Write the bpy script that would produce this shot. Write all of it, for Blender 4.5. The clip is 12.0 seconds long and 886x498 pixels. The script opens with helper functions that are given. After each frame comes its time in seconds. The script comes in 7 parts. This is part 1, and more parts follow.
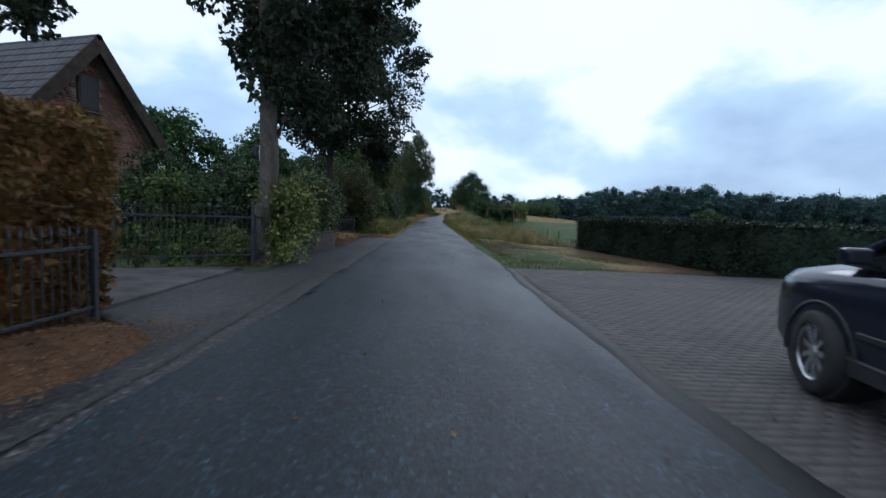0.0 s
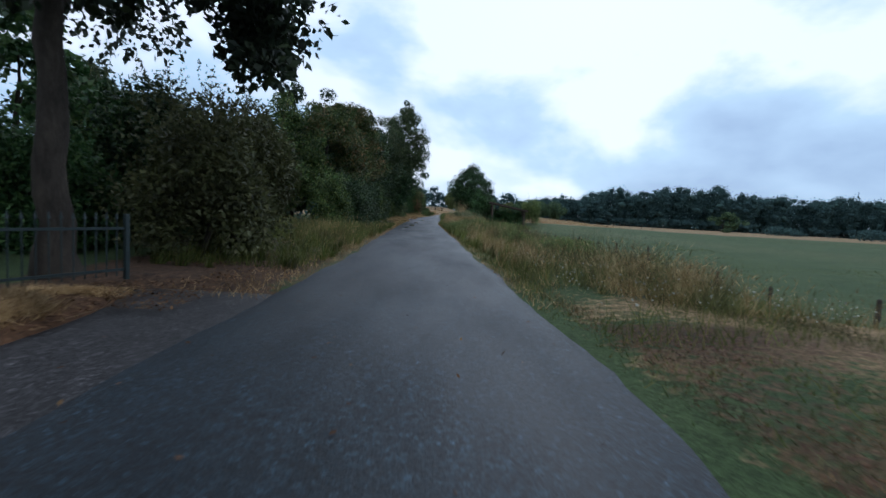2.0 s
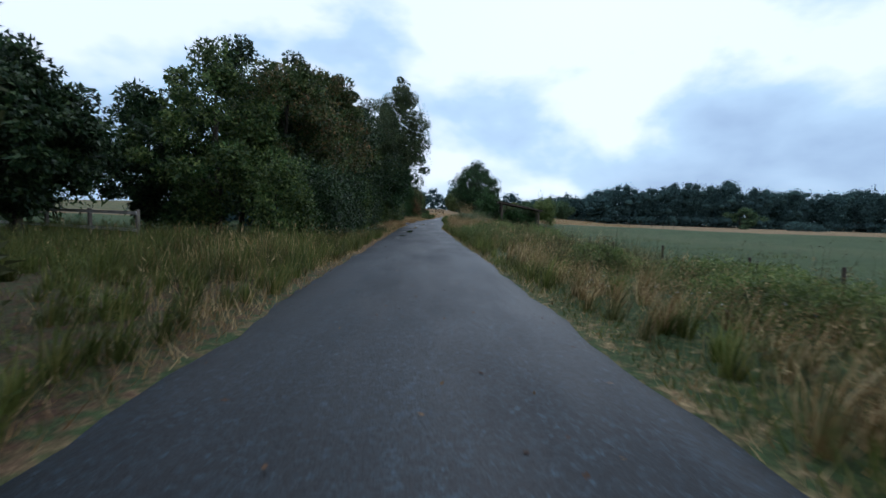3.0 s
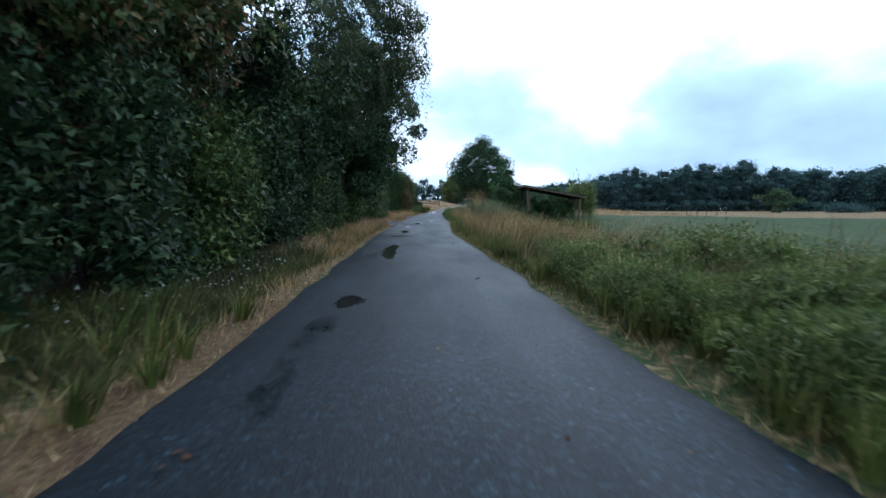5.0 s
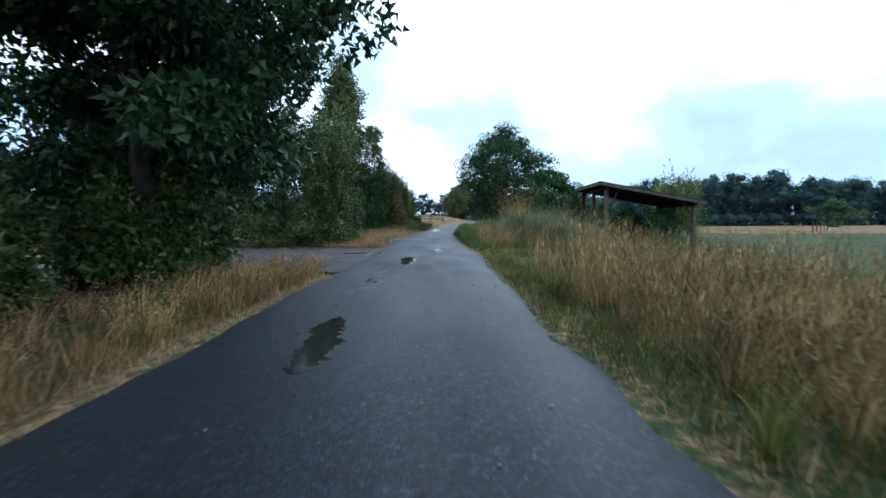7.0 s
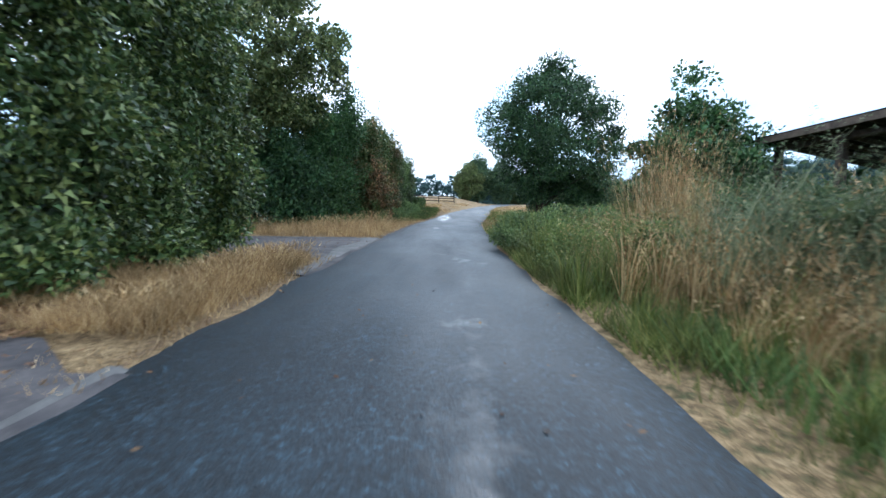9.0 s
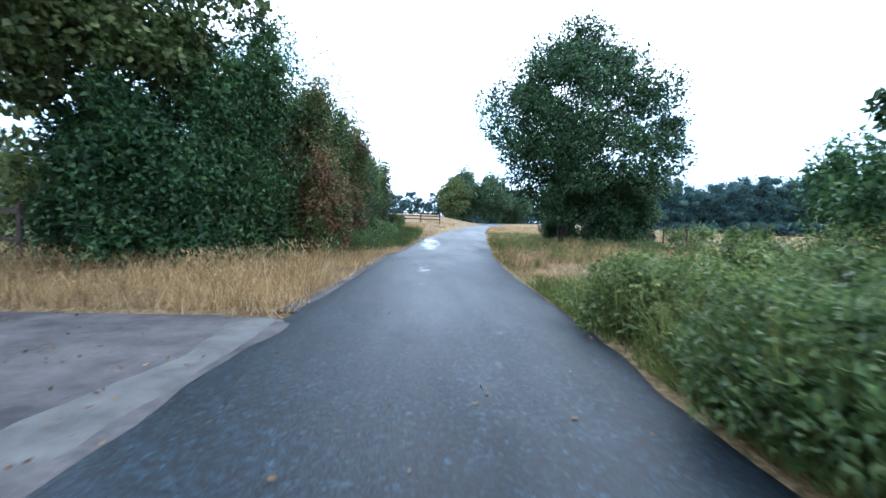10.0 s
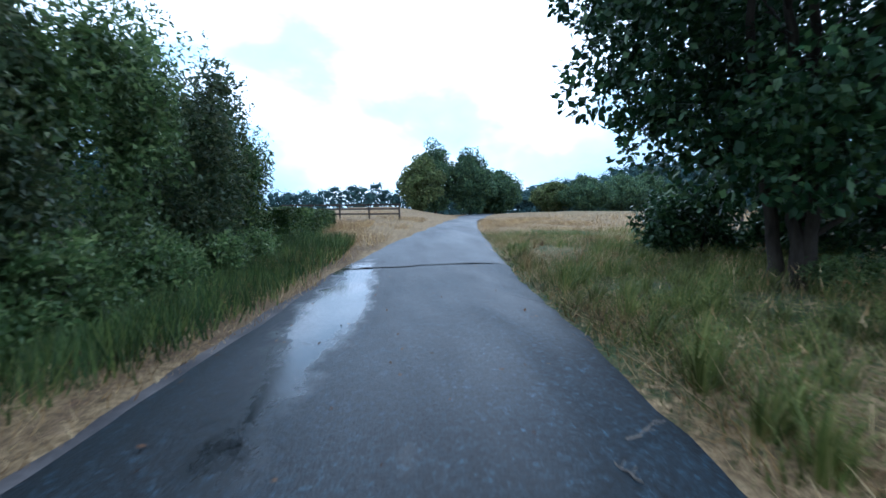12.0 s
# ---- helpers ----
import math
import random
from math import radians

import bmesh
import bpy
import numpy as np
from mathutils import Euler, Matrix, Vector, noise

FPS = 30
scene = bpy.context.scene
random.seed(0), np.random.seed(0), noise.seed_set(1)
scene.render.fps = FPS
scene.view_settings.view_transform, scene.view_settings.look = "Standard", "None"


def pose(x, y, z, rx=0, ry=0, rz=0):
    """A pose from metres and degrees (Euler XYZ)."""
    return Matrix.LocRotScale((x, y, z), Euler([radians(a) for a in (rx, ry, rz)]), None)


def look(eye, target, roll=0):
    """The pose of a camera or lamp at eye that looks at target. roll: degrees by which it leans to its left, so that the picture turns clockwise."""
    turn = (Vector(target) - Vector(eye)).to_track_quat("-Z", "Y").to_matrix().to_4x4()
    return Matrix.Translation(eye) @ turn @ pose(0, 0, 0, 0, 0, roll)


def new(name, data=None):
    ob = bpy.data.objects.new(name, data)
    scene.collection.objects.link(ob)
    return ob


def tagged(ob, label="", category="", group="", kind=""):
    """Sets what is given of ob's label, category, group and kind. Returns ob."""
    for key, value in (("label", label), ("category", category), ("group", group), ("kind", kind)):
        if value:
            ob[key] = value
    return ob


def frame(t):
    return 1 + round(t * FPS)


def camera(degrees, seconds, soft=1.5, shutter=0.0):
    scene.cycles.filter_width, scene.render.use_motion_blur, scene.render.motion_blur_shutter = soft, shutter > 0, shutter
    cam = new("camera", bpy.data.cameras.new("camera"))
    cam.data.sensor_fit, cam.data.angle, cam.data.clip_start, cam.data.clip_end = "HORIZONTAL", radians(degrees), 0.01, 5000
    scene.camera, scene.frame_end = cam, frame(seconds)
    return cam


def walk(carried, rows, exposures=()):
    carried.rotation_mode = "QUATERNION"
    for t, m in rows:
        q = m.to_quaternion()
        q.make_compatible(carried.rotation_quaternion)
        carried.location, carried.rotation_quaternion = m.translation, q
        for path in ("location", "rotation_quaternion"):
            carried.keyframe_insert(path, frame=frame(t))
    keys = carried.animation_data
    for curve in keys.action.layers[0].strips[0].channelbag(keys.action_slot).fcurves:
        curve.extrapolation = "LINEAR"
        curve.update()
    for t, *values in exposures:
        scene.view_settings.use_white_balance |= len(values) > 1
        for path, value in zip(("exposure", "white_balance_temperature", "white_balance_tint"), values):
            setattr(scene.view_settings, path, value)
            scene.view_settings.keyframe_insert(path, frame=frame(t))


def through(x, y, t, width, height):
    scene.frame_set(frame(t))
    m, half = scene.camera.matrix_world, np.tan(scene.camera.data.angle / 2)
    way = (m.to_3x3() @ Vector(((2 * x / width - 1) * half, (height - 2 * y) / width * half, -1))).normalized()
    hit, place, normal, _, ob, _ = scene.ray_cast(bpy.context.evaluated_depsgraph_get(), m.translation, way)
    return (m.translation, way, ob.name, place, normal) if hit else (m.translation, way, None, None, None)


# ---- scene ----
cam = camera(88.0, 12.0, soft=1.5, shutter=0.13)
PATH = [
    (0, (-0.1, -0.107, 1.318), (-0.036, 1.886, 1.164), 2.4),
    (0.5, (-0.087, 3.977, 1.296), (-0.015, 5.97, 1.141), 2.4),
    (1, (0.01, 7.786, 1.281), (0.087, 9.778, 1.128), 2.7),
    (1.5, (0.179, 11.958, 1.315), (0.261, 13.95, 1.161), 3.2),
    (2, (0.203, 16.353, 1.266), (0.292, 18.345, 1.112), 3.2),
    (2.5, (0.143, 20.947, 1.196), (0.226, 22.941, 1.066), 2.0),
    (3, (0.033, 25.869, 1.211), (0.123, 27.862, 1.068), 1.9),
    (3.2, (-0.148, 27.824, 1.232), (-0.037, 29.814, 1.066), 2.6),
    (4.8, (-0.066, 43.678, 1.306), (0.062, 45.673, 1.221), -0.8),
    (5, (-0.216, 45.766, 1.309), (-0.09, 47.754, 1.131), 0.1),
    (5.5, (-0.086, 50.858, 1.299), (0.036, 52.849, 1.155), 0.1),
    (6, (-0.052, 55.863, 1.211), (0.069, 57.856, 1.095), -0.7),
    (6.5, (0.062, 61.374, 1.222), (0.187, 63.367, 1.106), -0.3),
    (6.7, (0.139, 63.336, 1.216), (0.27, 65.328, 1.11), -0.4),
    (8.5, (0.945, 78.434, 1.496), (1.013, 80.425, 1.347), 0.9),
    (9, (0.998, 83.170, 1.392), (1.093, 85.158, 1.211), 0.7),
    (9.5, (1.051, 88.035, 1.486), (1.192, 90.025, 1.368), -0.1),
    (10, (1.108, 92.775, 1.559), (1.290, 94.763, 1.457), 1.1),
    (10.5, (1.421, 97.571, 1.630), (1.669, 99.547, 1.459), 0.6),
    (11, (1.983, 101.870, 1.645), (2.269, 103.842, 1.502), -0.0),
    (11.5, (2.451, 105.992, 1.735), (2.761, 107.959, 1.577), -0.0),
    (12, (3.241, 110.086, 1.821), (3.541, 112.056, 1.683), -1.9),
]
walk(cam, [(t, look(eye, target, roll)) for t, eye, target, roll in PATH],
     [(0, -0.66, 5350, 11), (3.0, -0.72, 5350, 11), (4.6, -0.42, 5150, 7.5), (5.0, -0.34, 5050, 7.5), (6.7, -0.12, 5100, 8), (8.5, -0.12, 5100, 8), (9.0, 0.58, 5200, 8), (9.4, 1.0, 5050, 8), (10.0, 0.95, 5000, 8), (10.5, 0.68, 4950, 8), (11.2, 0.7, 4750, 8), (12, 0.16, 4700, 8)])

# ---- world and light ----
SUN_EL, SUN_AZ = radians(38), radians(20)      # azimuth from +y towards +x
world = bpy.data.worlds.new("overcast_sky")
scene.world = world
world.use_nodes = True


def wire(nt, src, dst):
    nt.links.new(src, dst)


def build_sky(nt):
    nt.nodes.clear()
    out = nt.nodes.new("ShaderNodeOutputWorld")
    bg = nt.nodes.new("ShaderNodeBackground")
    bg.inputs["Strength"].default_value = 0.1
    sky = nt.nodes.new("ShaderNodeTexSky")
    sky.sky_type = "NISHITA"
    sky.sun_disc = False
    sky.sun_elevation, sky.sun_rotation = SUN_EL, SUN_AZ
    tc = nt.nodes.new("ShaderNodeTexCoord")
    mp = nt.nodes.new("ShaderNodeMapping")
    mp.inputs["Scale"].default_value = (1.0, 1.0, 1.9)
    mp.inputs["Location"].default_value = (0.62, 0.2, 0.02)
    n1 = nt.nodes.new("ShaderNodeTexNoise")
    n1.inputs["Scale"].default_value = 2.3
    n1.inputs["Detail"].default_value = 6.0
    n1.inputs["Roughness"].default_value = 0.5
    n1.inputs["Distortion"].default_value = 0.12
    r1 = nt.nodes.new("ShaderNodeValToRGB")
    e = r1.color_ramp.elements
    e[0].position, e[0].color = 0.30, (7.2, 8.9, 10.8, 1)
    e[1].position, e[1].color = 0.545, (17.6, 17.7, 17.6, 1)
    m = r1.color_ramp.elements.new(0.46)
    m.color = (10.6, 12.9, 14.2, 1)
    # a little of the clear sky shows between the clouds
    mix = nt.nodes.new("ShaderNodeMix")
    mix.data_type = "RGBA"
    mix.inputs[0].default_value = 0.9
    # the cloud deck is brighter overhead than over the horizon
    sep = nt.nodes.new("ShaderNodeSeparateXYZ")
    ramp = nt.nodes.new("ShaderNodeMapRange")
    ramp.inputs["From Min"].default_value, ramp.inputs["From Max"].default_value = 0.0, 0.45
    ramp.inputs["To Min"].default_value, ramp.inputs["To Max"].default_value = -0.115, 0.13
    add = nt.nodes.new("ShaderNodeMath")
    add.operation = "ADD"
    wire(nt, tc.outputs["Generated"], mp.inputs["Vector"])
    wire(nt, tc.outputs["Generated"], sep.inputs[0])
    wire(nt, sep.outputs["Z"], ramp.inputs["Value"])
    wire(nt, mp.outputs[0], n1.inputs["Vector"])
    wire(nt, n1.outputs["Fac"], add.inputs[0])
    wire(nt, ramp.outputs[0], add.inputs[1])
    wire(nt, add.outputs[0], r1.inputs["Fac"])
    wire(nt, sky.outputs[0], mix.inputs[6])
    wire(nt, r1.outputs["Color"], mix.inputs[7])
    wire(nt, mix.outputs[2], bg.inputs["Color"])
    wire(nt, bg.outputs[0], out.inputs["Surface"])


build_sky(world.node_tree)
sun_data = bpy.data.lights.new("sun", "SUN")
sun_data.energy, sun_data.angle, sun_data.color = 0.7, radians(25), (1.0, 0.96, 0.9)
sun = new("sun", sun_data)
sun_way = Vector((math.sin(SUN_AZ) * math.cos(SUN_EL), math.cos(SUN_AZ) * math.cos(SUN_EL), math.sin(SUN_EL)))
sun.matrix_basis = look(sun_way * 60, (0, 0, 0))

# ---- materials ----
def shader(name):
    mat = bpy.data.materials.new(name)
    mat.use_nodes = True
    nt = mat.node_tree
    return mat, nt, nt.nodes["Principled BSDF"], nt.nodes["Material Output"]


def tex(nt, kind, scale, detail=4.0, rough=0.55, stretch=(1, 1, 1), coords="Object"):
    """A noise or voronoi texture in metres."""
    tc = nt.nodes.new("ShaderNodeTexCoord")
    mp = nt.nodes.new("ShaderNodeMapping")
    mp.inputs["Scale"].default_value = stretch
    wire(nt, tc.outputs[coords], mp.inputs["Vector"])
    node = nt.nodes.new("ShaderNodeTexNoise" if kind == "noise" else "ShaderNodeTexVoronoi")
    node.inputs["Scale"].default_value = scale
    if kind == "noise":
        node.inputs["Detail"].default_value, node.inputs["Roughness"].default_value = detail, rough
    wire(nt, mp.outputs[0], node.inputs["Vector"])
    return node.outputs["Fac" if kind == "noise" else "Distance"]


def ramp(nt, fac, *stops):
    node = nt.nodes.new("ShaderNodeValToRGB")
    els = node.color_ramp.elements
    while len(els) < len(stops):
        els.new(0.5)
    for el, (pos, col) in zip(els, stops):
        el.position = pos
        el.color = (*col, 1) if isinstance(col, tuple) else (col, col, col, 1)
    wire(nt, fac, node.inputs["Fac"])
    return node.outputs["Color"]


def mixc(nt, fac, a, b, blend="MIX"):
    node = nt.nodes.new("ShaderNodeMix")
    node.data_type, node.blend_type = "RGBA", blend
    for slot, val in ((0, fac), (6, a), (7, b)):
        sock = node.inputs[slot]
        if isinstance(val, (int, float)):
            sock.default_value = val if slot == 0 else (val, val, val, 1)
        elif isinstance(val, tuple):
            sock.default_value = (*val, 1)
        else:
            wire(nt, val, sock)
    return node.outputs[2]


def bump(nt, bsdf, height, strength, dist=0.01):
    node = nt.nodes.new("ShaderNodeBump")
    node.inputs["Strength"].default_value, node.inputs["Distance"].default_value = strength, dist
    wire(nt, height, node.inputs["Height"])
    wire(nt, node.outputs[0], bsdf.inputs["Normal"])


def leaf_mat(name, dark, mid, light, rough=0.5, through=0.2, spec=0.22, among=None):
    """Leaves: each its own tint, dull gloss, a little light through the blade."""
    mat, nt, bsdf, out = shader(name)
    geo = nt.nodes.new("ShaderNodeNewGeometry")
    tint = ramp(nt, geo.outputs["Random Per Island"], (0.0, dark), (0.55, mid), (1.0, light))
    if among:
        # sprays that have not turned yet
        other = ramp(nt, geo.outputs["Random Per Island"], *zip((0.0, 0.55, 1.0), among))
        tint = mixc(nt, ramp(nt, tex(nt, "noise", 0.75, 5, 0.7), (0.46, 0.0), (0.56, 1.0)), tint, other)
    patch = ramp(nt, tex(nt, "noise", 1.1, 5, 0.65), (0.34, 0.42), (0.66, 1.38))
    col = mixc(nt, 1.0, tint, patch, "MULTIPLY")
    wire(nt, col, bsdf.inputs["Base Color"])
    bsdf.inputs["Roughness"].default_value = rough
    bsdf.inputs["Specular IOR Level"].default_value = spec
    tr = nt.nodes.new("ShaderNodeBsdfTranslucent")
    wire(nt, col, tr.inputs["Color"])
    mx = nt.nodes.new("ShaderNodeMixShader")
    mx.inputs[0].default_value = through
    wire(nt, bsdf.outputs[0], mx.inputs[1])
    wire(nt, tr.outputs[0], mx.inputs[2])
    wire(nt, mx.outputs[0], out.inputs["Surface"])
    return mat


def plain_mat(name, a, b, rough=0.6, metal=0.0, scale=9.0, grain=60.0, relief=0.25, spec=0.5, stretch=(1, 1, 1), depth=0.006):
    """Two-scale mottled surface between the colours a and b."""
    mat, nt, bsdf, out = shader(name)
    big = tex(nt, "noise", scale, 4, 0.6, stretch)
    fine = tex(nt, "noise", grain, 3, 0.6, stretch)
    col = ramp(nt, big, (0.3, a), (0.7, b))
    col = mixc(nt, 1.0, col, ramp(nt, fine, (0.3, 0.75), (0.7, 1.2)), "MULTIPLY")
    wire(nt, col, bsdf.inputs["Base Color"])
    wire(nt, ramp(nt, fine, (0.3, max(rough - 0.12, 0.02)), (0.7, min(rough + 0.12, 1.0))), bsdf.inputs["Roughness"])
    bsdf.inputs["Metallic"].default_value = metal
    bsdf.inputs["Specular IOR Level"].default_value = spec
    if relief:
        bump(nt, bsdf, mixc(nt, 0.5, fine, big) if depth > 0.01 else fine, relief, depth)
    return mat


def asphalt_mat(name, lift=1.0, tint=(0.80, 1.18, 1.62), spec=0.42, gloss=0.0):
    """Worn asphalt: bound stones, pale chips, wheel tracks, dirty borders and damp patches."""
    mat, nt, bsdf, out = shader(name)
    stones = tex(nt, "voronoi", 52.0)
    grit = tex(nt, "noise", 95.0, 3, 0.75)
    lanes = tex(nt, "noise", 1.1, 3, 0.5, (1.0, 0.06, 1.0))
    patch = tex(nt, "noise", 0.35, 5, 0.6)
    wet = tex(nt, "noise", 0.8, 4, 0.55, (1.0, 0.25, 1.0))

    def tone(v):
        return tuple(v * lift * t for t in tint)

    col = ramp(nt, stones, (0.0, tone(0.100)), (0.35, tone(0.050)), (0.9, tone(0.021)))
    coarse = tex(nt, "noise", 24.0, 4, 0.8)
    col = mixc(nt, 1.0, col, ramp(nt, coarse, (0.34, 0.3), (0.5, 0.85), (0.62, 1.7), (0.7, 3.2)), "MULTIPLY")
    col = mixc(nt, 1.0, col, ramp(nt, grit, (0.3, 0.6), (0.6, 1.1), (0.7, 3.0)), "MULTIPLY")
    # single pale chips among the dark stones
    chips = nt.nodes.new("ShaderNodeTexVoronoi")
    chips.inputs["Scale"].default_value = 27.0
    tc = nt.nodes.new("ShaderNodeTexCoord")
    wire(nt, tc.outputs["Object"], chips.inputs["Vector"])
    col = mixc(nt, 1.0, col, ramp(nt, chips.outputs["Color"], (0.15, 0.55), (0.6, 0.95), (0.78, 1.35), (0.9, 2.3)), "MULTIPLY")
    col = mixc(nt, 1.0, col, ramp(nt, lanes, (0.3, 0.75), (0.7, 1.28)), "MULTIPLY")
    col = mixc(nt, 1.0, col, ramp(nt, patch, (0.3, 0.74), (0.7, 1.25)), "MULTIPLY")

    def attr(key):
        node = nt.nodes.new("ShaderNodeAttribute")
        node.attribute_name = key
        return node.outputs["Fac"]

    def add(u, v):
        node = nt.nodes.new("ShaderNodeMath")
        node.operation = "ADD"
        wire(nt, u, node.inputs[0])
        wire(nt, v, node.inputs[1])
        return node.outputs[0]

    # soil worked into the borders, polished wheel tracks between
    ragged = tex(nt, "noise", 2.2, 6, 0.65, (1.0, 0.55, 1.0))
    border = add(attr("border"), ragged)
    col = mixc(nt, 1.0, col, ramp(nt, border, (1.1, 1.06), (1.35, 0.82), (1.6, 0.5)), "MULTIPLY")
    col = mixc(nt, ramp(nt, border, (1.4, 0.0), (1.62, 0.5)), col, (0.030, 0.025, 0.021))
    # damp areas: wet stone is darker and smooth
    damp = ramp(nt, add(attr("wet"), ragged), (0.72, 0.0), (0.98, 1.0))
    col = mixc(nt, damp, col, mixc(nt, 1.0, col, 0.45, "MULTIPLY"))
    wire(nt, col, bsdf.inputs["Base Color"])
    dry = ramp(nt, wet, (0.36, 0.52 - gloss), (0.55, 0.60 - gloss), (0.75, 0.72 - gloss))
    wire(nt, mixc(nt, damp, dry, ramp(nt, coarse, (0.35, 0.07), (0.65, 0.24))), bsdf.inputs["Roughness"])
    bsdf.inputs["Specular IOR Level"].default_value = spec
    high = mixc(nt, 0.55, mixc(nt, 0.5, stones, grit), coarse)
    flat = mixc(nt, damp, high, mixc(nt, 0.88, high, 0.5))
    bump(nt, bsdf, flat, 0.75, 0.010)
    return mat


def ground_mat():
    mat, nt, bsdf, out = shader("meadow_ground")
    patch = tex(nt, "noise", 0.5, 5, 0.6)
    tuft = tex(nt, "noise", 6.0, 4, 0.6)
    grain = tex(nt, "noise", 45.0, 3, 0.7)

    def attr(name):
        a = nt.nodes.new("ShaderNodeAttribute")
        a.attribute_name = name
        return a.outputs["Fac"]

    green = ramp(nt, patch, (0.3, (0.034, 0.058, 0.022)), (0.7, (0.060, 0.086, 0.034)))
    straw = ramp(nt, tuft, (0.3, (0.10, 0.068, 0.034)), (0.55, (0.22, 0.155, 0.08)), (0.75, (0.33, 0.25, 0.135)))
    soil = ramp(nt, tuft, (0.3, (0.04, 0.028, 0.02)), (0.7, (0.10, 0.06, 0.036)))

    def soft(fac):
        node = nt.nodes.new("ShaderNodeMath")
        node.operation = "ADD"
        wire(nt, fac, node.inputs[0])
        wire(nt, tuft, node.inputs[1])
        return ramp(nt, node.outputs[0], (0.75, 0.0), (1.05, 1.0))

    col = mixc(nt, soft(attr("straw")), green, straw)
    col = mixc(nt, soft(attr("soil")), col, soil)
    col = mixc(nt, 1.0, col, ramp(nt, grain, (0.3, 0.45), (0.7, 1.55)), "MULTIPLY")
    col = mixc(nt, 1.0, col, ramp(nt, tex(nt, "noise", 16.0, 4, 0.7), (0.35, 0.6), (0.65, 1.35)), "MULTIPLY")
    wire(nt, col, bsdf.inputs["Base Color"])
    bsdf.inputs["Roughness"].default_value = 0.95
    bsdf.inputs["Specular IOR Level"].default_value = 0.15
    bump(nt, bsdf, mixc(nt, 0.5, tuft, grain), 0.8, 0.05)
    return mat


def brick_mat(name, a, b, rough=0.85):
    """Each brick takes its own tint."""
    mat, nt, bsdf, out = shader(name)
    info = nt.nodes.new("ShaderNodeObjectInfo")
    geo = nt.nodes.new("ShaderNodeNewGeometry")
    add = nt.nodes.new("ShaderNodeMath")
    add.operation = "ADD"
    wire(nt, info.outputs["Random"], add.inputs[0])
    wire(nt, geo.outputs["Random Per Island"], add.inputs[1])
    fr = nt.nodes.new("ShaderNodeMath")
    fr.operation = "FRACT"
    wire(nt, add.outputs[0], fr.inputs[0])
    col = ramp(nt, fr.outputs[0], (0.0, a), (1.0, b))
    stain = tex(nt, "noise", 1.3, 4)
    grain = tex(nt, "noise", 70.0, 3, 0.7)
    col = mixc(nt, 1.0, col, ramp(nt, stain, (0.3, 0.7), (0.7, 1.2)), "MULTIPLY")
    col = mixc(nt, 1.0, col, ramp(nt, grain, (0.3, 0.75), (0.7, 1.25)), "MULTIPLY")
    wire(nt, col, bsdf.inputs["Base Color"])
    bsdf.inputs["Roughness"].default_value = rough
    bump(nt, bsdf, grain, 0.4, 0.004)
    return mat


def water_mat():
    mat, nt, bsdf, out = shader("puddle_water")
    silt = tex(nt, "noise", 3.0, 4)
    wire(nt, ramp(nt, silt, (0.3, (0.012, 0.013, 0.013)), (0.7, (0.03, 0.03, 0.028))), bsdf.inputs["Base Color"])
    bsdf.inputs["Roughness"].default_value = 0.06
    bsdf.inputs["IOR"].default_value = 1.33
    bump(nt, bsdf, tex(nt, "noise", 14.0, 2), 0.05, 0.01)
    return mat


M_ROAD = asphalt_mat("old_asphalt", 0.28, (0.66, 1.22, 1.72), 0.3)
M_ROAD2 = asphalt_mat("pale_asphalt", 0.5, (0.85, 1.18, 1.5), 0.36)
M_FOOT = asphalt_mat("tarred_footway", 0.60, (1.04, 1.02, 1.08), 0.25)
M_GROUND = ground_mat()
M_DRIVE = plain_mat("concrete_drive", (0.030, 0.029, 0.032), (0.105, 0.096, 0.094), 0.9, 0, 1.6, 20, 0.8, 0.2)
M_CONC = plain_mat("worn_concrete", (0.045, 0.044, 0.043), (0.12, 0.116, 0.11), 0.9, 0, 2.5, 60, 0.4)
M_GUTTER = asphalt_mat("gritty_gutter", 0.11, (0.9, 1.05, 1.2), 0.2)
M_PAVER = brick_mat("clinker_pavers", (0.050, 0.045, 0.043), (0.070, 0.061, 0.058))
M_JOINT = plain_mat("joint_sand", (0.040, 0.035, 0.031), (0.062, 0.055, 0.050), 0.95, 0, 3, 80, 0.3)
M_BRICK = brick_mat("red_brick", (0.15, 0.075, 0.055), (0.27, 0.145, 0.10))
M_GREYBRICK = brick_mat("weathered_brick", (0.026, 0.020, 0.017), (0.058, 0.044, 0.036))
M_MORTAR = plain_mat("mortar", (0.17, 0.15, 0.13), (0.26, 0.24, 0.21), 0.95, 0, 3, 80, 0.3)
M_TILE = brick_mat("dark_roof_tile", (0.035, 0.035, 0.04), (0.075, 0.075, 0.085), 0.7)
M_FELT = plain_mat("mossy_roofing", (0.013, 0.013, 0.012), (0.032, 0.030, 0.026), 0.95, 0, 1.5, 30, 0.5, 0.1)
M_BARK = plain_mat("grey_bark", (0.045, 0.038, 0.034), (0.150, 0.126, 0.108), 0.95, 0, 4.5, 26, 1.0, 0.2, (1, 1, 0.35), 0.04)
M_DARKBARK = plain_mat("dark_bark", (0.02, 0.017, 0.014), (0.065, 0.054, 0.042), 0.95, 0, 4.5, 26, 1.0, 0.2, (1, 1, 0.35), 0.04)
M_BIRCH = plain_mat("birch_bark", (0.022, 0.020, 0.018), (0.20, 0.19, 0.172), 0.8, 0, 1.8, 12, 0.5, 0.3, (1, 1, 3.0))
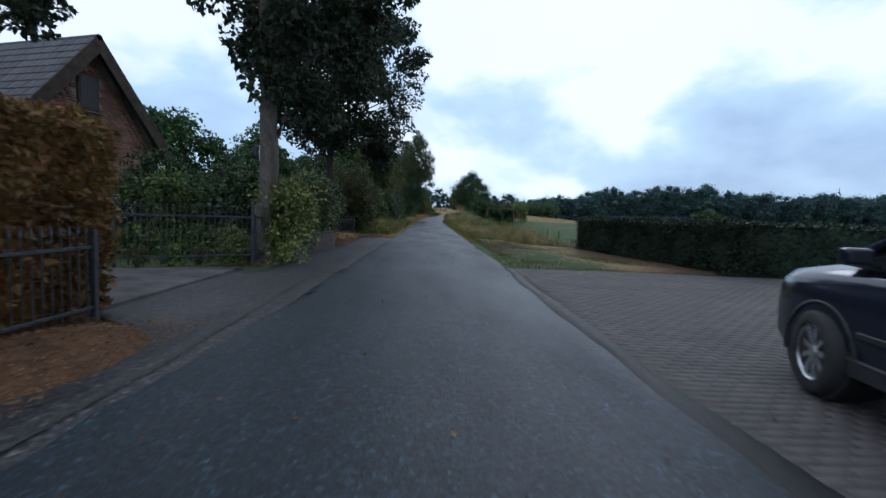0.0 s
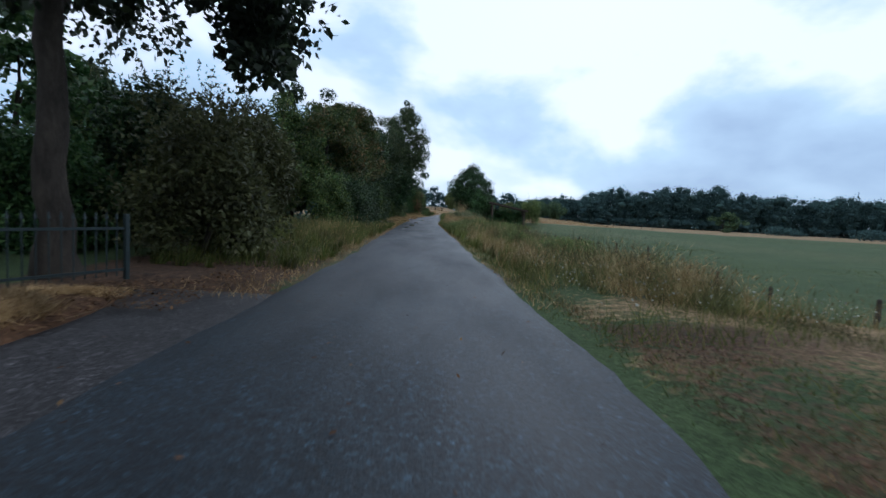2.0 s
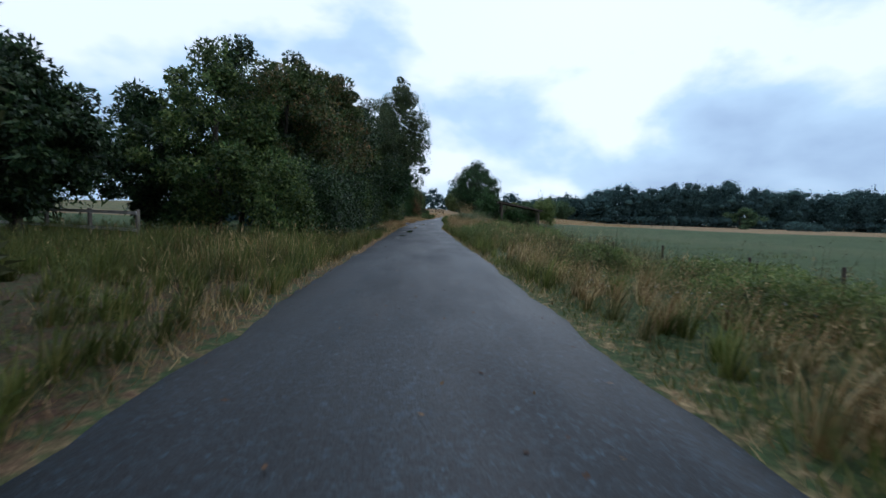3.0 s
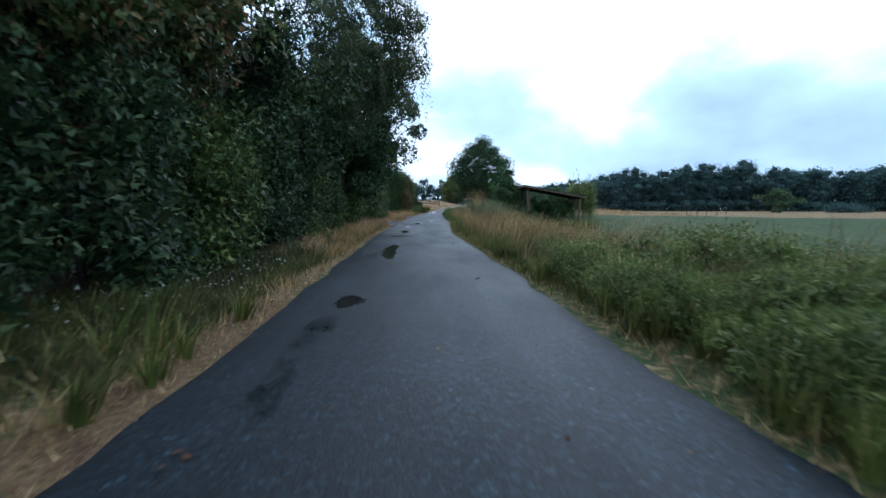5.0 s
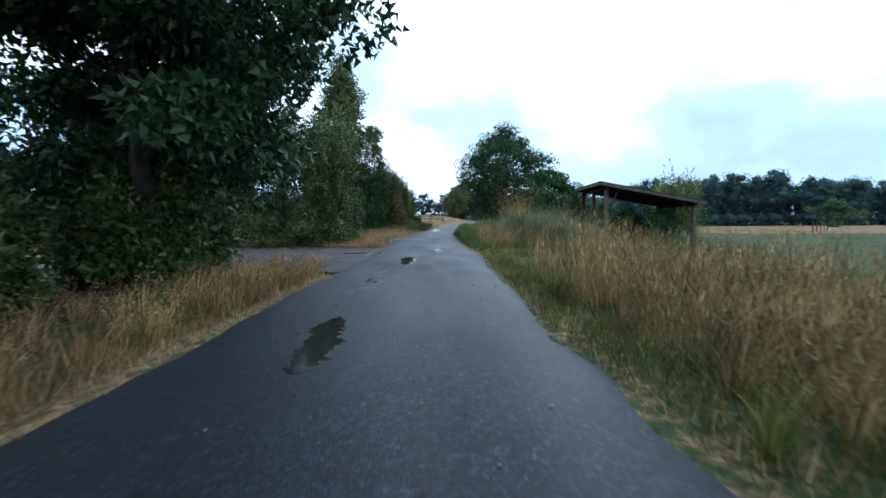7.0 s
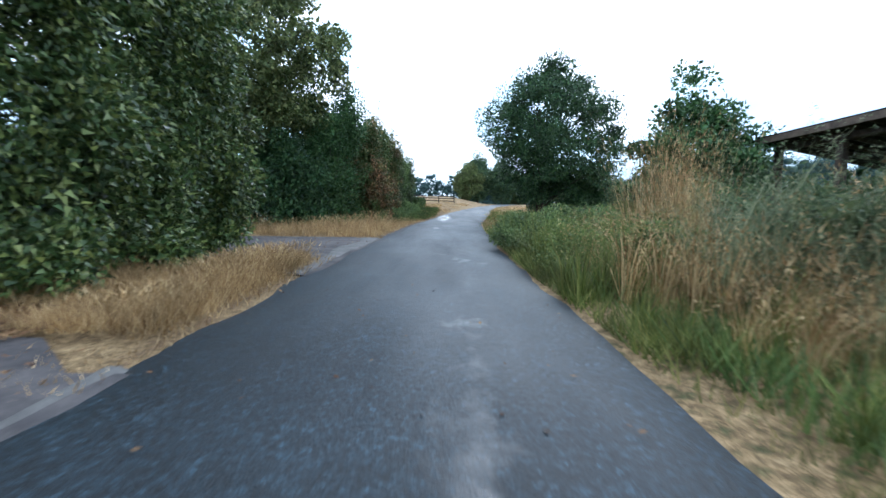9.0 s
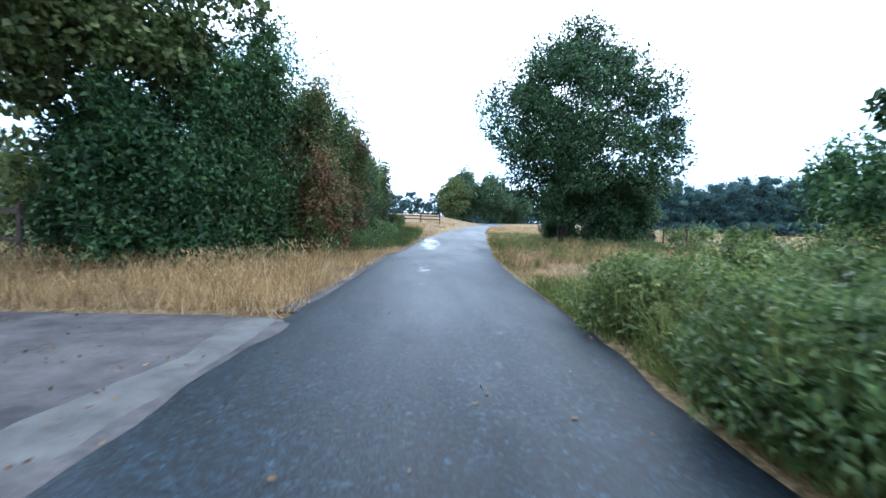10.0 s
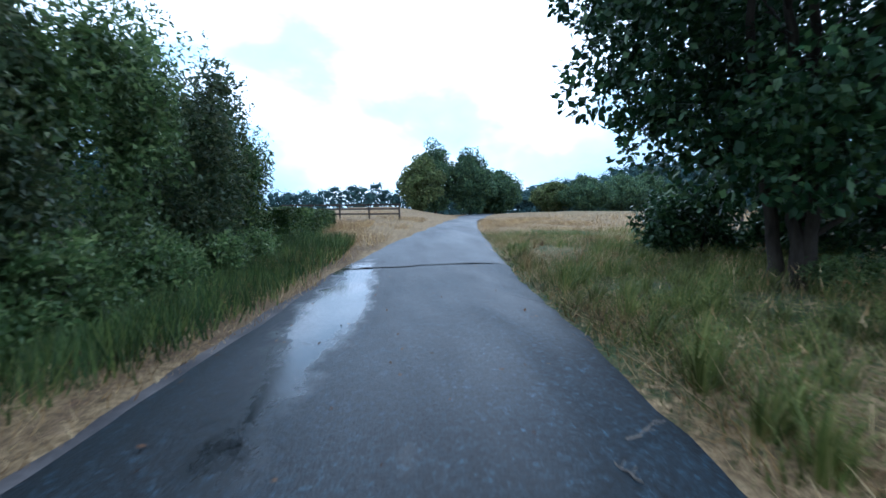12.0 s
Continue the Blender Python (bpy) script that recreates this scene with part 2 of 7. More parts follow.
M_WOOD = plain_mat("weathered_wood", (0.10, 0.085, 0.07), (0.22, 0.19, 0.155), 0.85, 0, 4, 40, 0.5, 0.3, (1, 1, 0.15))
M_BROWNWOOD = plain_mat("brown_wood", (0.055, 0.042, 0.032), (0.13, 0.10, 0.075), 0.85, 0, 4, 40, 0.5, 0.3)
M_DARKWOOD = plain_mat("dark_wood", (0.03, 0.024, 0.02), (0.075, 0.058, 0.045), 0.85, 0, 4, 40, 0.5, 0.3)
M_PALEWOOD = plain_mat("pale_rail", (0.38, 0.37, 0.35), (0.56, 0.55, 0.52), 0.7, 0, 4, 40, 0.2)
M_IRON = plain_mat("painted_iron", (0.02, 0.024, 0.028), (0.045, 0.05, 0.058), 0.45, 0.4, 6, 60, 0.2)
M_GREENIRON = plain_mat("green_iron", (0.010, 0.019, 0.020), (0.020, 0.034, 0.034), 0.5, 0.3, 6, 60, 0.2)
M_ZINC = plain_mat("galvanised_steel", (0.35, 0.36, 0.37), (0.5, 0.51, 0.52), 0.45, 0.8, 5, 50, 0.1)
M_PAINT = plain_mat("car_paint", (0.012, 0.016, 0.03), (0.016, 0.02, 0.036), 0.16, 0.25, 2, 300, 0.0, 0.8)
M_BLACK = plain_mat("black_plastic", (0.012, 0.012, 0.013), (0.025, 0.025, 0.027), 0.55, 0, 8, 120, 0.2)
M_RUBBER = plain_mat("tyre_rubber", (0.012, 0.012, 0.012), (0.028, 0.028, 0.028), 0.8, 0, 8, 90, 0.3)
M_ALLOY = plain_mat("alloy", (0.42, 0.43, 0.45), (0.55, 0.56, 0.58), 0.3, 0.9, 4, 80, 0.05)
M_GLASS = plain_mat("tinted_glass", (0.008, 0.01, 0.012), (0.014, 0.017, 0.02), 0.08, 0, 1, 50, 0.0, 0.8)
M_LAMP = plain_mat("lamp_glass", (0.16, 0.17, 0.19), (0.26, 0.27, 0.29), 0.1, 0.2, 6, 60, 0.0, 0.8)
M_REDWOOD = plain_mat("red_boards", (0.20, 0.05, 0.035), (0.32, 0.085, 0.06), 0.8, 0, 2, 30, 0.2)
M_WATER = water_mat()
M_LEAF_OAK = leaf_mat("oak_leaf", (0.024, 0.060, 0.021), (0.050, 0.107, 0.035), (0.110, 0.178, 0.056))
# darker copy of the oak leaf, with shade put into its colour
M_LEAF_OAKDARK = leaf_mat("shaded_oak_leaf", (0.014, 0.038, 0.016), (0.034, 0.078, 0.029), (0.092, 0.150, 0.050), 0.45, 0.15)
M_LEAF_MAPLE = leaf_mat("maple_leaf", (0.017, 0.025, 0.017), (0.030, 0.044, 0.025), (0.061, 0.078, 0.039))
M_LEAF_LAUREL = leaf_mat("laurel_leaf", (0.029, 0.052, 0.018), (0.052, 0.088, 0.031), (0.135, 0.166, 0.062), 0.38, 0.12, 0.4)
M_LEAF_PALE = leaf_mat("variegated_leaf", (0.050, 0.078, 0.018), (0.12, 0.155, 0.038), (0.34, 0.34, 0.12), 0.4, 0.2)
M_LEAF_BEECH = leaf_mat("beech_hedge_leaf", (0.064, 0.043, 0.014), (0.151, 0.072, 0.022), (0.174, 0.125, 0.036), 0.55, 0.25)
M_LEAF_YEW = leaf_mat("clipped_hedge_leaf", (0.009, 0.018, 0.010), (0.015, 0.029, 0.015), (0.028, 0.046, 0.020), 0.5, 0.15)
M_LEAF_SHRUB = leaf_mat("shrub_leaf", (0.022, 0.048, 0.013), (0.060, 0.104, 0.027), (0.170, 0.200, 0.054), 0.5, 0.2)
M_LEAF_OLIVE = leaf_mat("olive_leaf", (0.045, 0.049, 0.020), (0.073, 0.083, 0.031), (0.137, 0.137, 0.059), 0.55, 0.25)
M_LEAF_BIRCH = leaf_mat("birch_leaf", (0.035, 0.058, 0.027), (0.066, 0.098, 0.039), (0.135, 0.146, 0.062), 0.5, 0.3)
GREEN_SPRAY = ((0.034, 0.062, 0.018), (0.066, 0.105, 0.030), (0.150, 0.175, 0.055))
M_LEAF_COPPER = leaf_mat("copper_leaf", (0.052, 0.058, 0.021), (0.140, 0.084, 0.042), (0.38, 0.200, 0.096), 0.55, 0.25, among=GREEN_SPRAY)
M_LEAF_BRAMBLE = leaf_mat("bramble_leaf", (0.046, 0.084, 0.026), (0.098, 0.156, 0.046), (0.208, 0.264, 0.094), 0.5, 0.42, 0.35)
# leaves blued and lightened: the haze of distance is put into their colour
M_LEAF_FAR = leaf_mat("hazy_wood_leaf", (0.056, 0.098, 0.101), (0.066, 0.116, 0.112), (0.088, 0.145, 0.128), 0.8, 0.4, 0.1)
M_LEAF_COPSE = leaf_mat("field_tree_leaf", (0.042, 0.080, 0.046), (0.080, 0.134, 0.070), (0.150, 0.205, 0.075), 0.6, 0.25)
M_LEAF_LIME = leaf_mat("lime_leaf", (0.058, 0.084, 0.030), (0.115, 0.150, 0.050), (0.235, 0.250, 0.092), 0.5, 0.3)
M_LEAF_HORN = leaf_mat("hornbeam_leaf", (0.022, 0.044, 0.014), (0.062, 0.104, 0.028), (0.205, 0.235, 0.066), 0.42, 0.15, 0.3)
# darkened version of the oak leaf tints for hedgerow and garden shrubs
M_LEAF_DARK = leaf_mat("dark_leaf", (0.011, 0.027, 0.012), (0.029, 0.059, 0.022), (0.086, 0.121, 0.044), 0.45, 0.12)
M_LEAF_RUST = leaf_mat("rusty_leaf", (0.041, 0.064, 0.022), (0.076, 0.096, 0.032), (0.265, 0.146, 0.066), 0.55, 0.25, among=GREEN_SPRAY)
M_GRASS = leaf_mat("green_grass", (0.047, 0.066, 0.014), (0.094, 0.120, 0.026), (0.195, 0.183, 0.055), 0.6, 0.3)
M_STRAW = leaf_mat("dry_grass", (0.13, 0.072, 0.028), (0.36, 0.238, 0.102), (0.66, 0.50, 0.27), 0.7, 0.3)
M_VERGE = leaf_mat("fading_grass", (0.13, 0.078, 0.030), (0.34, 0.235, 0.102), (0.62, 0.48, 0.26), 0.7, 0.3, among=((0.055, 0.070, 0.024), (0.130, 0.138, 0.050), (0.300, 0.280, 0.120)))
M_LUSH = leaf_mat("lush_grass", (0.060, 0.085, 0.018), (0.130, 0.160, 0.036), (0.260, 0.255, 0.080), 0.6, 0.3)
M_WEED = leaf_mat("weed_leaf", (0.058, 0.094, 0.024), (0.130, 0.184, 0.048), (0.27, 0.305, 0.10), 0.5, 0.42, 0.35)
M_REED = leaf_mat("grey_green_grass", (0.090, 0.120, 0.064), (0.165, 0.203, 0.108), (0.330, 0.343, 0.203), 0.6, 0.3)
M_DOCK = leaf_mat("withered_dock", (0.02, 0.012, 0.008), (0.045, 0.026, 0.015), (0.09, 0.05, 0.028), 0.8, 0.1)
M_LITTER = leaf_mat("fallen_leaf", (0.042, 0.021, 0.010), (0.112, 0.056, 0.025), (0.224, 0.140, 0.063), 0.8, 0.1)

# ---- building tools ----
def sstep(a, b, v):
    u = np.clip((np.asarray(v, float) - a) / (b - a), 0, 1)
    return u * u * (3 - 2 * u)


ROAD_Y = [-60, 0, 30, 60, 85, 95, 105, 111, 117, 123, 134, 145, 160, 188, 260]
ROAD_X = [-0.1, -0.1, 0.0, -0.1, -0.15, -0.5, -0.35, -0.1, 0.45, 0.9, 2.25, 4.1, 7.5, 15, 40]
ROAD_W = [2.0, 2.05, 1.85, 1.95, 2.0, 1.9, 1.9, 1.85, 1.95, 2.0, 1.75, 1.7, 1.7, 1.7, 1.7]


def road_c(y):
    return np.interp(y, ROAD_Y, ROAD_X)


def road_w(y):
    return np.interp(y, ROAD_Y, ROAD_W)


SLOPE = 0.012


def gz(x, y):
    """Height of the land: flat along the lane, a lower pasture beyond the ditch, a gentle climb past the bend."""
    x, y = np.asarray(x, float), np.asarray(y, float)
    low = -0.7 * sstep(4.5, 9.5, x) * sstep(19, 27, y) * (1 - sstep(88, 106, y))
    near = (1 - sstep(20, 60, x)) * sstep(-260, -60, x)
    climb = SLOPE * np.clip(y - 72, 0, 100) * near
    rise = 2.3 * np.clip(sstep(112, 172, y) - float(sstep(112, 172, 121)), 0, 1) * near * (1 - 0.6 * sstep(-2, 7, x))
    return low + climb + rise


BEND = radians(4.0)
_ys = np.arange(-400.0, 900.0, 0.25)
_hs = BEND * sstep(66, 78, _ys)
_st = 0.25 * (1 - np.where((_ys > 66) & (_ys < 78), 2.0 / 12, 0.0))
_cx = np.concatenate([[0], np.cumsum(np.sin(_hs[:-1]) * _st[:-1])])
_cy = np.concatenate([[0], np.cumsum(np.cos(_hs[:-1]) * _st[:-1])]) - 400.0


def heading(y):
    """The lane's heading at y metres along it, in radians to the right of +y."""
    return np.interp(y, _ys, _hs)


def bend(x, y):
    """From lane coordinates (across, along) to the plan: the lane turns slightly to the right."""
    h = heading(y)
    over = np.maximum(np.asarray(y, float) - 899, 0)
    return np.interp(y, _ys, _cx) + x * np.cos(h) + over * math.sin(BEND), np.interp(y, _ys, _cy) - x * np.sin(h) + over


def fmesh(name, verts, faces, mat, smooth=False):
    """A mesh from arrays of corners and of equal-sided faces."""
    verts, faces = np.asarray(verts, np.float32), np.asarray(faces, np.int32)
    me = bpy.data.meshes.new(name)
    me.vertices.add(len(verts))
    me.vertices.foreach_set("co", verts.ravel())
    k = faces.shape[1]
    me.loops.add(faces.size)
    me.loops.foreach_set("vertex_index", faces.ravel())
    me.polygons.add(len(faces))
    me.polygons.foreach_set("loop_start", np.arange(0, faces.size, k, dtype=np.int32))
    me.polygons.foreach_set("loop_total", np.full(len(faces), k, np.int32))
    me.update(calc_edges=True)
    if smooth:
        me.polygons.foreach_set("use_smooth", np.ones(len(faces), bool))
    if mat:
        me.materials.append(mat)
    return me


def thing(name, at=(0, 0, 0), label="", category="", group="", kind="", turn=0.0, lane=True):
    ob = new(name)
    ob.empty_display_size = 0.2
    px, py = bend(at[0], at[1]) if lane else at[:2]
    ob.matrix_basis = pose(float(px), float(py), at[2], 0, 0, turn - (math.degrees(float(heading(at[1]))) if lane else 0))
    return tagged(ob, label, category, group, kind)


def part(name, mesh, material, parent, label="", m=None):
    """One mesh object under a thing or a part; a bmesh is turned into its mesh."""
    if isinstance(mesh, bmesh.types.BMesh):
        me = bpy.data.meshes.new(name)
        mesh.to_mesh(me)
        mesh.free()
        mesh = me
    if material and not mesh.materials:
        mesh.materials.append(material)
    ob = new(name, mesh)
    ob.parent = parent
    if m is not None:
        ob.matrix_basis = m
    return tagged(ob, label)


def solid(name, mesh, material, label="", category="", group="", kind="", lane=True):
    """A thing of one mesh, given in lane coordinates."""
    ob = part(name, mesh, material, None)
    if lane:
        co = np.empty(3 * len(ob.data.vertices), np.float32)
        ob.data.vertices.foreach_get("co", co)
        co = co.reshape(-1, 3)
        co[:, 0], co[:, 1] = bend(co[:, 0].astype(float), co[:, 1].astype(float))
        ob.data.vertices.foreach_set("co", co.ravel())
        ob.data.update()
    return tagged(ob, label, category, group, kind)


def box_bm(sx, sy, sz, at=(0, 0, 0), bevel=0.0, seg=1):
    """A box standing on at."""
    bm = bmesh.new()
    bmesh.ops.create_cube(bm, size=1, matrix=Matrix.Translation((at[0], at[1], at[2] + sz / 2)) @ Matrix.Diagonal((sx, sy, sz, 1)))
    if bevel:
        bmesh.ops.bevel(bm, geom=list(bm.edges), offset=bevel, segments=seg, affect="EDGES", profile=0.6)
    return bm


def rod_bm(a, b, r, sides=6, r2=None):
    """A round bar from a to b."""
    a, b = Vector(a), Vector(b)
    bm = bmesh.new()
    bmesh.ops.create_cone(bm, cap_ends=True, segments=sides, radius1=r, radius2=r if r2 is None else r2, depth=(b - a).length)
    bmesh.ops.transform(bm, verts=bm.verts, matrix=Matrix.Translation((a + b) / 2) @ (b - a).to_track_quat("Z", "Y").to_matrix().to_4x4())
    return bm


def tube(path, radii, sides=9):
    """Corners and faces of a tapered tube along a path."""
    path = np.asarray(path, float)
    d = np.gradient(path, axis=0)
    d /= np.linalg.norm(d, axis=1)[:, None] + 1e-9
    ref = np.where(np.abs(d[:, 2:3]) > 0.9, [[1.0, 0, 0]], [[0, 0, 1.0]])
    u = np.cross(d, ref)
    u /= np.linalg.norm(u, axis=1)[:, None]
    v = np.cross(d, u)
    a = np.linspace(0, 2 * np.pi, sides, endpoint=False)
    ring = np.cos(a)[None, :, None] * u[:, None] + np.sin(a)[None, :, None] * v[:, None]
    pts = path[:, None] + ring * np.asarray(radii)[:, None, None]
    n = len(path)
    i, j = np.meshgrid(np.arange(n - 1), np.arange(sides), indexing="ij")
    k = (j + 1) % sides
    faces = np.stack([i * sides + j, i * sides + k, (i + 1) * sides + k, (i + 1) * sides + j], -1).reshape(-1, 4)
    return pts.reshape(-1, 3), faces


def leaf_cloud(points, out, size, rng, asp=0.6, spread=0.9, droop=0.25, small=False):
    """Leaves as folded diamonds (small ones as triangles) that point outwards and hang a little."""
    n = len(points)
    d = rng.normal(size=(n, 3)) * spread + out
    d[:, 2] -= droop
    d /= np.linalg.norm(d, axis=1)[:, None] + 1e-9
    s = np.cross(d, rng.normal(size=(n, 3)))
    s /= np.linalg.norm(s, axis=1)[:, None] + 1e-9
    up = np.cross(d, s)
    ln = (size * rng.uniform(0.65, 1.35, n))[:, None]
    mid = points + d * ln * 0.45
    if small:
        v = np.stack([points - s * ln * asp * 0.5, points + s * ln * asp * 0.5, points + d * ln], 1)
        return v.reshape(-1, 3), np.arange(3 * n).reshape(-1, 3)
    v = np.stack([points, mid + s * ln * asp * 0.5 + up * ln * 0.08, points + d * ln, mid - s * ln * asp * 0.5 + up * ln * 0.08], 1)
    return v.reshape(-1, 3), np.arange(4 * n).reshape(-1, 4)


def join(*pieces):
    if len({np.shape(f)[1] for _, f in pieces}) > 1:
        pieces = [(v, f if np.shape(f)[1] == 3 else np.concatenate([np.asarray(f)[:, :3], np.asarray(f)[:, [0, 2, 3]]])) for v, f in pieces]
    vs, fs, base = [], [], 0
    for v, f in pieces:
        vs.append(v)
        fs.append(np.asarray(f) + base)
        base += len(v)
    return np.concatenate(vs), np.concatenate(fs)


def balls(rng, n):
    d = rng.normal(size=(n, 3))
    return d / np.linalg.norm(d, axis=1)[:, None]


def lumpy(center, radii, rng, amp=0.18, seg=14):
    """A lumpy closed body as quads (the twiggy inside of a bush)."""
    t, p = np.meshgrid(np.linspace(0.03, np.pi - 0.03, seg // 2 + 1), np.linspace(0, 2 * np.pi, seg, endpoint=False), indexing="ij")
    d = np.stack([np.sin(t) * np.cos(p), np.sin(t) * np.sin(p), np.cos(t)], -1)
    k = rng.normal(size=(5, 3)) * 2.2
    f = 1 + amp * np.sin(d @ k.T + rng.uniform(0, 6, 5)).mean(-1) * 2
    pts = (d * f[..., None] * radii + center).reshape(-1, 3)
    i, j = np.meshgrid(np.arange(seg // 2), np.arange(seg), indexing="ij")
    m = (j + 1) % seg
    return pts, np.stack([i * seg + j, (i + 1) * seg + j, (i + 1) * seg + m, i * seg + m], -1).reshape(-1, 4)


def foliage(clumps, per, size, rng, asp=0.6, core=0.6, droop=0.25, floor=None, far=False, small=False):
    """Leaves round clumps of (centre, radii), each round a dense inside of the same leaf colour."""
    pieces = []
    for c, r in clumps:
        c, r = np.asarray(c, float), np.asarray(r, float) * np.ones(3)
        n = int(per * rng.uniform(0.8, 1.2))
        d = balls(rng, n)
        k = rng.normal(size=(4, 3)) * 2.6
        f = 1 + 0.22 * np.sin(d @ k.T + rng.uniform(0, 6, 4)).sum(-1) / 2
        rad = f * rng.uniform(0.55, 1.08, n) ** 0.6
        p = c + d * rad[:, None] * r
        if floor is not None:
            p, d = p[p[:, 2] > floor], d[p[:, 2] > floor]
        pieces.append(leaf_cloud(p, d * 0.8, size, rng, asp, 0.8, droop, small or far))
        if core and far:
            pieces.append(lumpy(c, r * core, rng, 0.2, 10))
        elif core:
            m = int(380 * core)
            q = c + balls(rng, m) * rng.uniform(0.0, 0.52, (m, 1)) * r
            if floor is not None:
                q = q[q[:, 2] > floor + 0.1]
            pieces.append(leaf_cloud(q, np.zeros((len(q), 3)), min(0.3 * float(r.min()), 0.12), rng, 0.8, 1.0, 0.0, True))
    return join(*pieces)


def tree(name, x, y, h, trunk_r, low, rx, mats, leaf=0.17, clumps=60, per=330, seed=1, label="", ry=None, lean=(0, 0), top=0.75, core=0.5, asp=0.65, droop=0.25, group="", limbs=9, shift=(0, 0), stems=1, lane=True, small=False, hollow=None, limb_r=0.5, limb_mat=None, tuft=(0.11, 0.3), waves_amp=0.22):
    """A tree: tapered trunk, limbs out to the leaf clumps, and an uneven crown with gaps."""
    rng = np.random.default_rng(seed)
    z0 = float(gz(x, y)) - 0.05
    ob = thing(name, (x, y, z0), label, "tree", group, lane=lane)
    bark, leafm = mats
    ry = ry or rx
    mid, half = (low + h) / 2, (h - low) / 2
    for s in range(stems):
        off = np.array([rng.uniform(-0.5, 0.5), rng.uniform(-0.5, 0.5)]) * (1.5 if stems > 1 else 0)
        zs = np.linspace(0, h * 0.86, 26)
        wob = np.cumsum(rng.normal(size=(26, 2)) * 0.03 * h / 10, axis=0)
        wob[0] = 0
        tp = np.stack([lean[0] * zs / h + wob[:, 0] + off[0] * (1 + zs / h), lean[1] * zs / h + wob[:, 1] + off[1] * (1 + zs / h), zs], -1)
        rr = trunk_r * (1 - 0.88 * zs / zs[-1]) * (1 + 0.55 * np.exp(-zs / 0.35)) * (1.0 if stems == 1 else 0.7)
        v, f = tube(tp, rr, 14)
        v = v + np.repeat(rr, 14)[:, None] * rng.normal(size=v.shape) * [0.05, 0.05, 0]
        part("trunk", fmesh("trunk", v, f, bark, True), bark, ob)
    cl = []
    waves, phase = rng.normal(size=(5, 3)) * 2.4, rng.uniform(0, 6, 5)
    for i in range(clumps):
        d = balls(rng, 1)[0]
        r = rng.uniform(0.25, 1.0) ** 0.45 * (1 + waves_amp * float(np.sin(waves @ d + phase).sum()) / 1.6)
        zz = d[2] * r
        width = np.sqrt(max(0.05, 1 - min(abs(zz), 1) ** (2.2 if zz > 0 else 3.2))) * (top if zz > 0.35 else 1.0)
        c = np.array([shift[0] + lean[0] * 0.5 + d[0] * r * rx * width, shift[1] + lean[1] * 0.5 + d[1] * r * ry * width, mid + zz * half])
        k = rng.uniform(*tuft) * min(rx, half)
        if hollow and c[2] < hollow[0] and math.hypot(c[0], c[1]) < hollow[1]:
            c[2] += hollow[0]
        cl.append((c, (k * 1.15, k * 1.15, k * 0.85)))
    for i in range(limbs):
        c = cl[(i * 5) % len(cl)][0]
        zs0 = np.clip(c[2] - rng.uniform(0.6, 1.6) - 0.3 * np.hypot(c[0], c[1]), low * 0.75, h * 0.75)
        a = np.array([np.interp(zs0, zs, tp[:, 0]), np.interp(zs0, zs, tp[:, 1]), zs0])
        u = np.linspace(0, 1, 7)[:, None]
        path = a + (c - a) * u + np.array([0, 0, 0.35]) * np.sin(u * np.pi) + rng.normal(size=(7, 3)) * 0.05 * u
        r0 = float(np.interp(zs0, zs, rr)) * limb_r
        v, f = tube(path, np.linspace(r0, 0.015, 7), 6)
        part("limb", fmesh("limb", v, f, limb_mat or bark, True), limb_mat or bark, ob)
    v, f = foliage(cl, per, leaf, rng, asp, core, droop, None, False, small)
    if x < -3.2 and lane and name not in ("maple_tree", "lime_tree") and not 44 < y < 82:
        # fewer leaves on the side turned away from the camera, to save triangles
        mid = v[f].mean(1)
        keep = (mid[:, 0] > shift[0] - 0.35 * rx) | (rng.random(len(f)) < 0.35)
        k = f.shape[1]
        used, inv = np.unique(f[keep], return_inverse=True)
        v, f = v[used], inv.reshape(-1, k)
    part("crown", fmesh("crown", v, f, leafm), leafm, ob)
    return ob


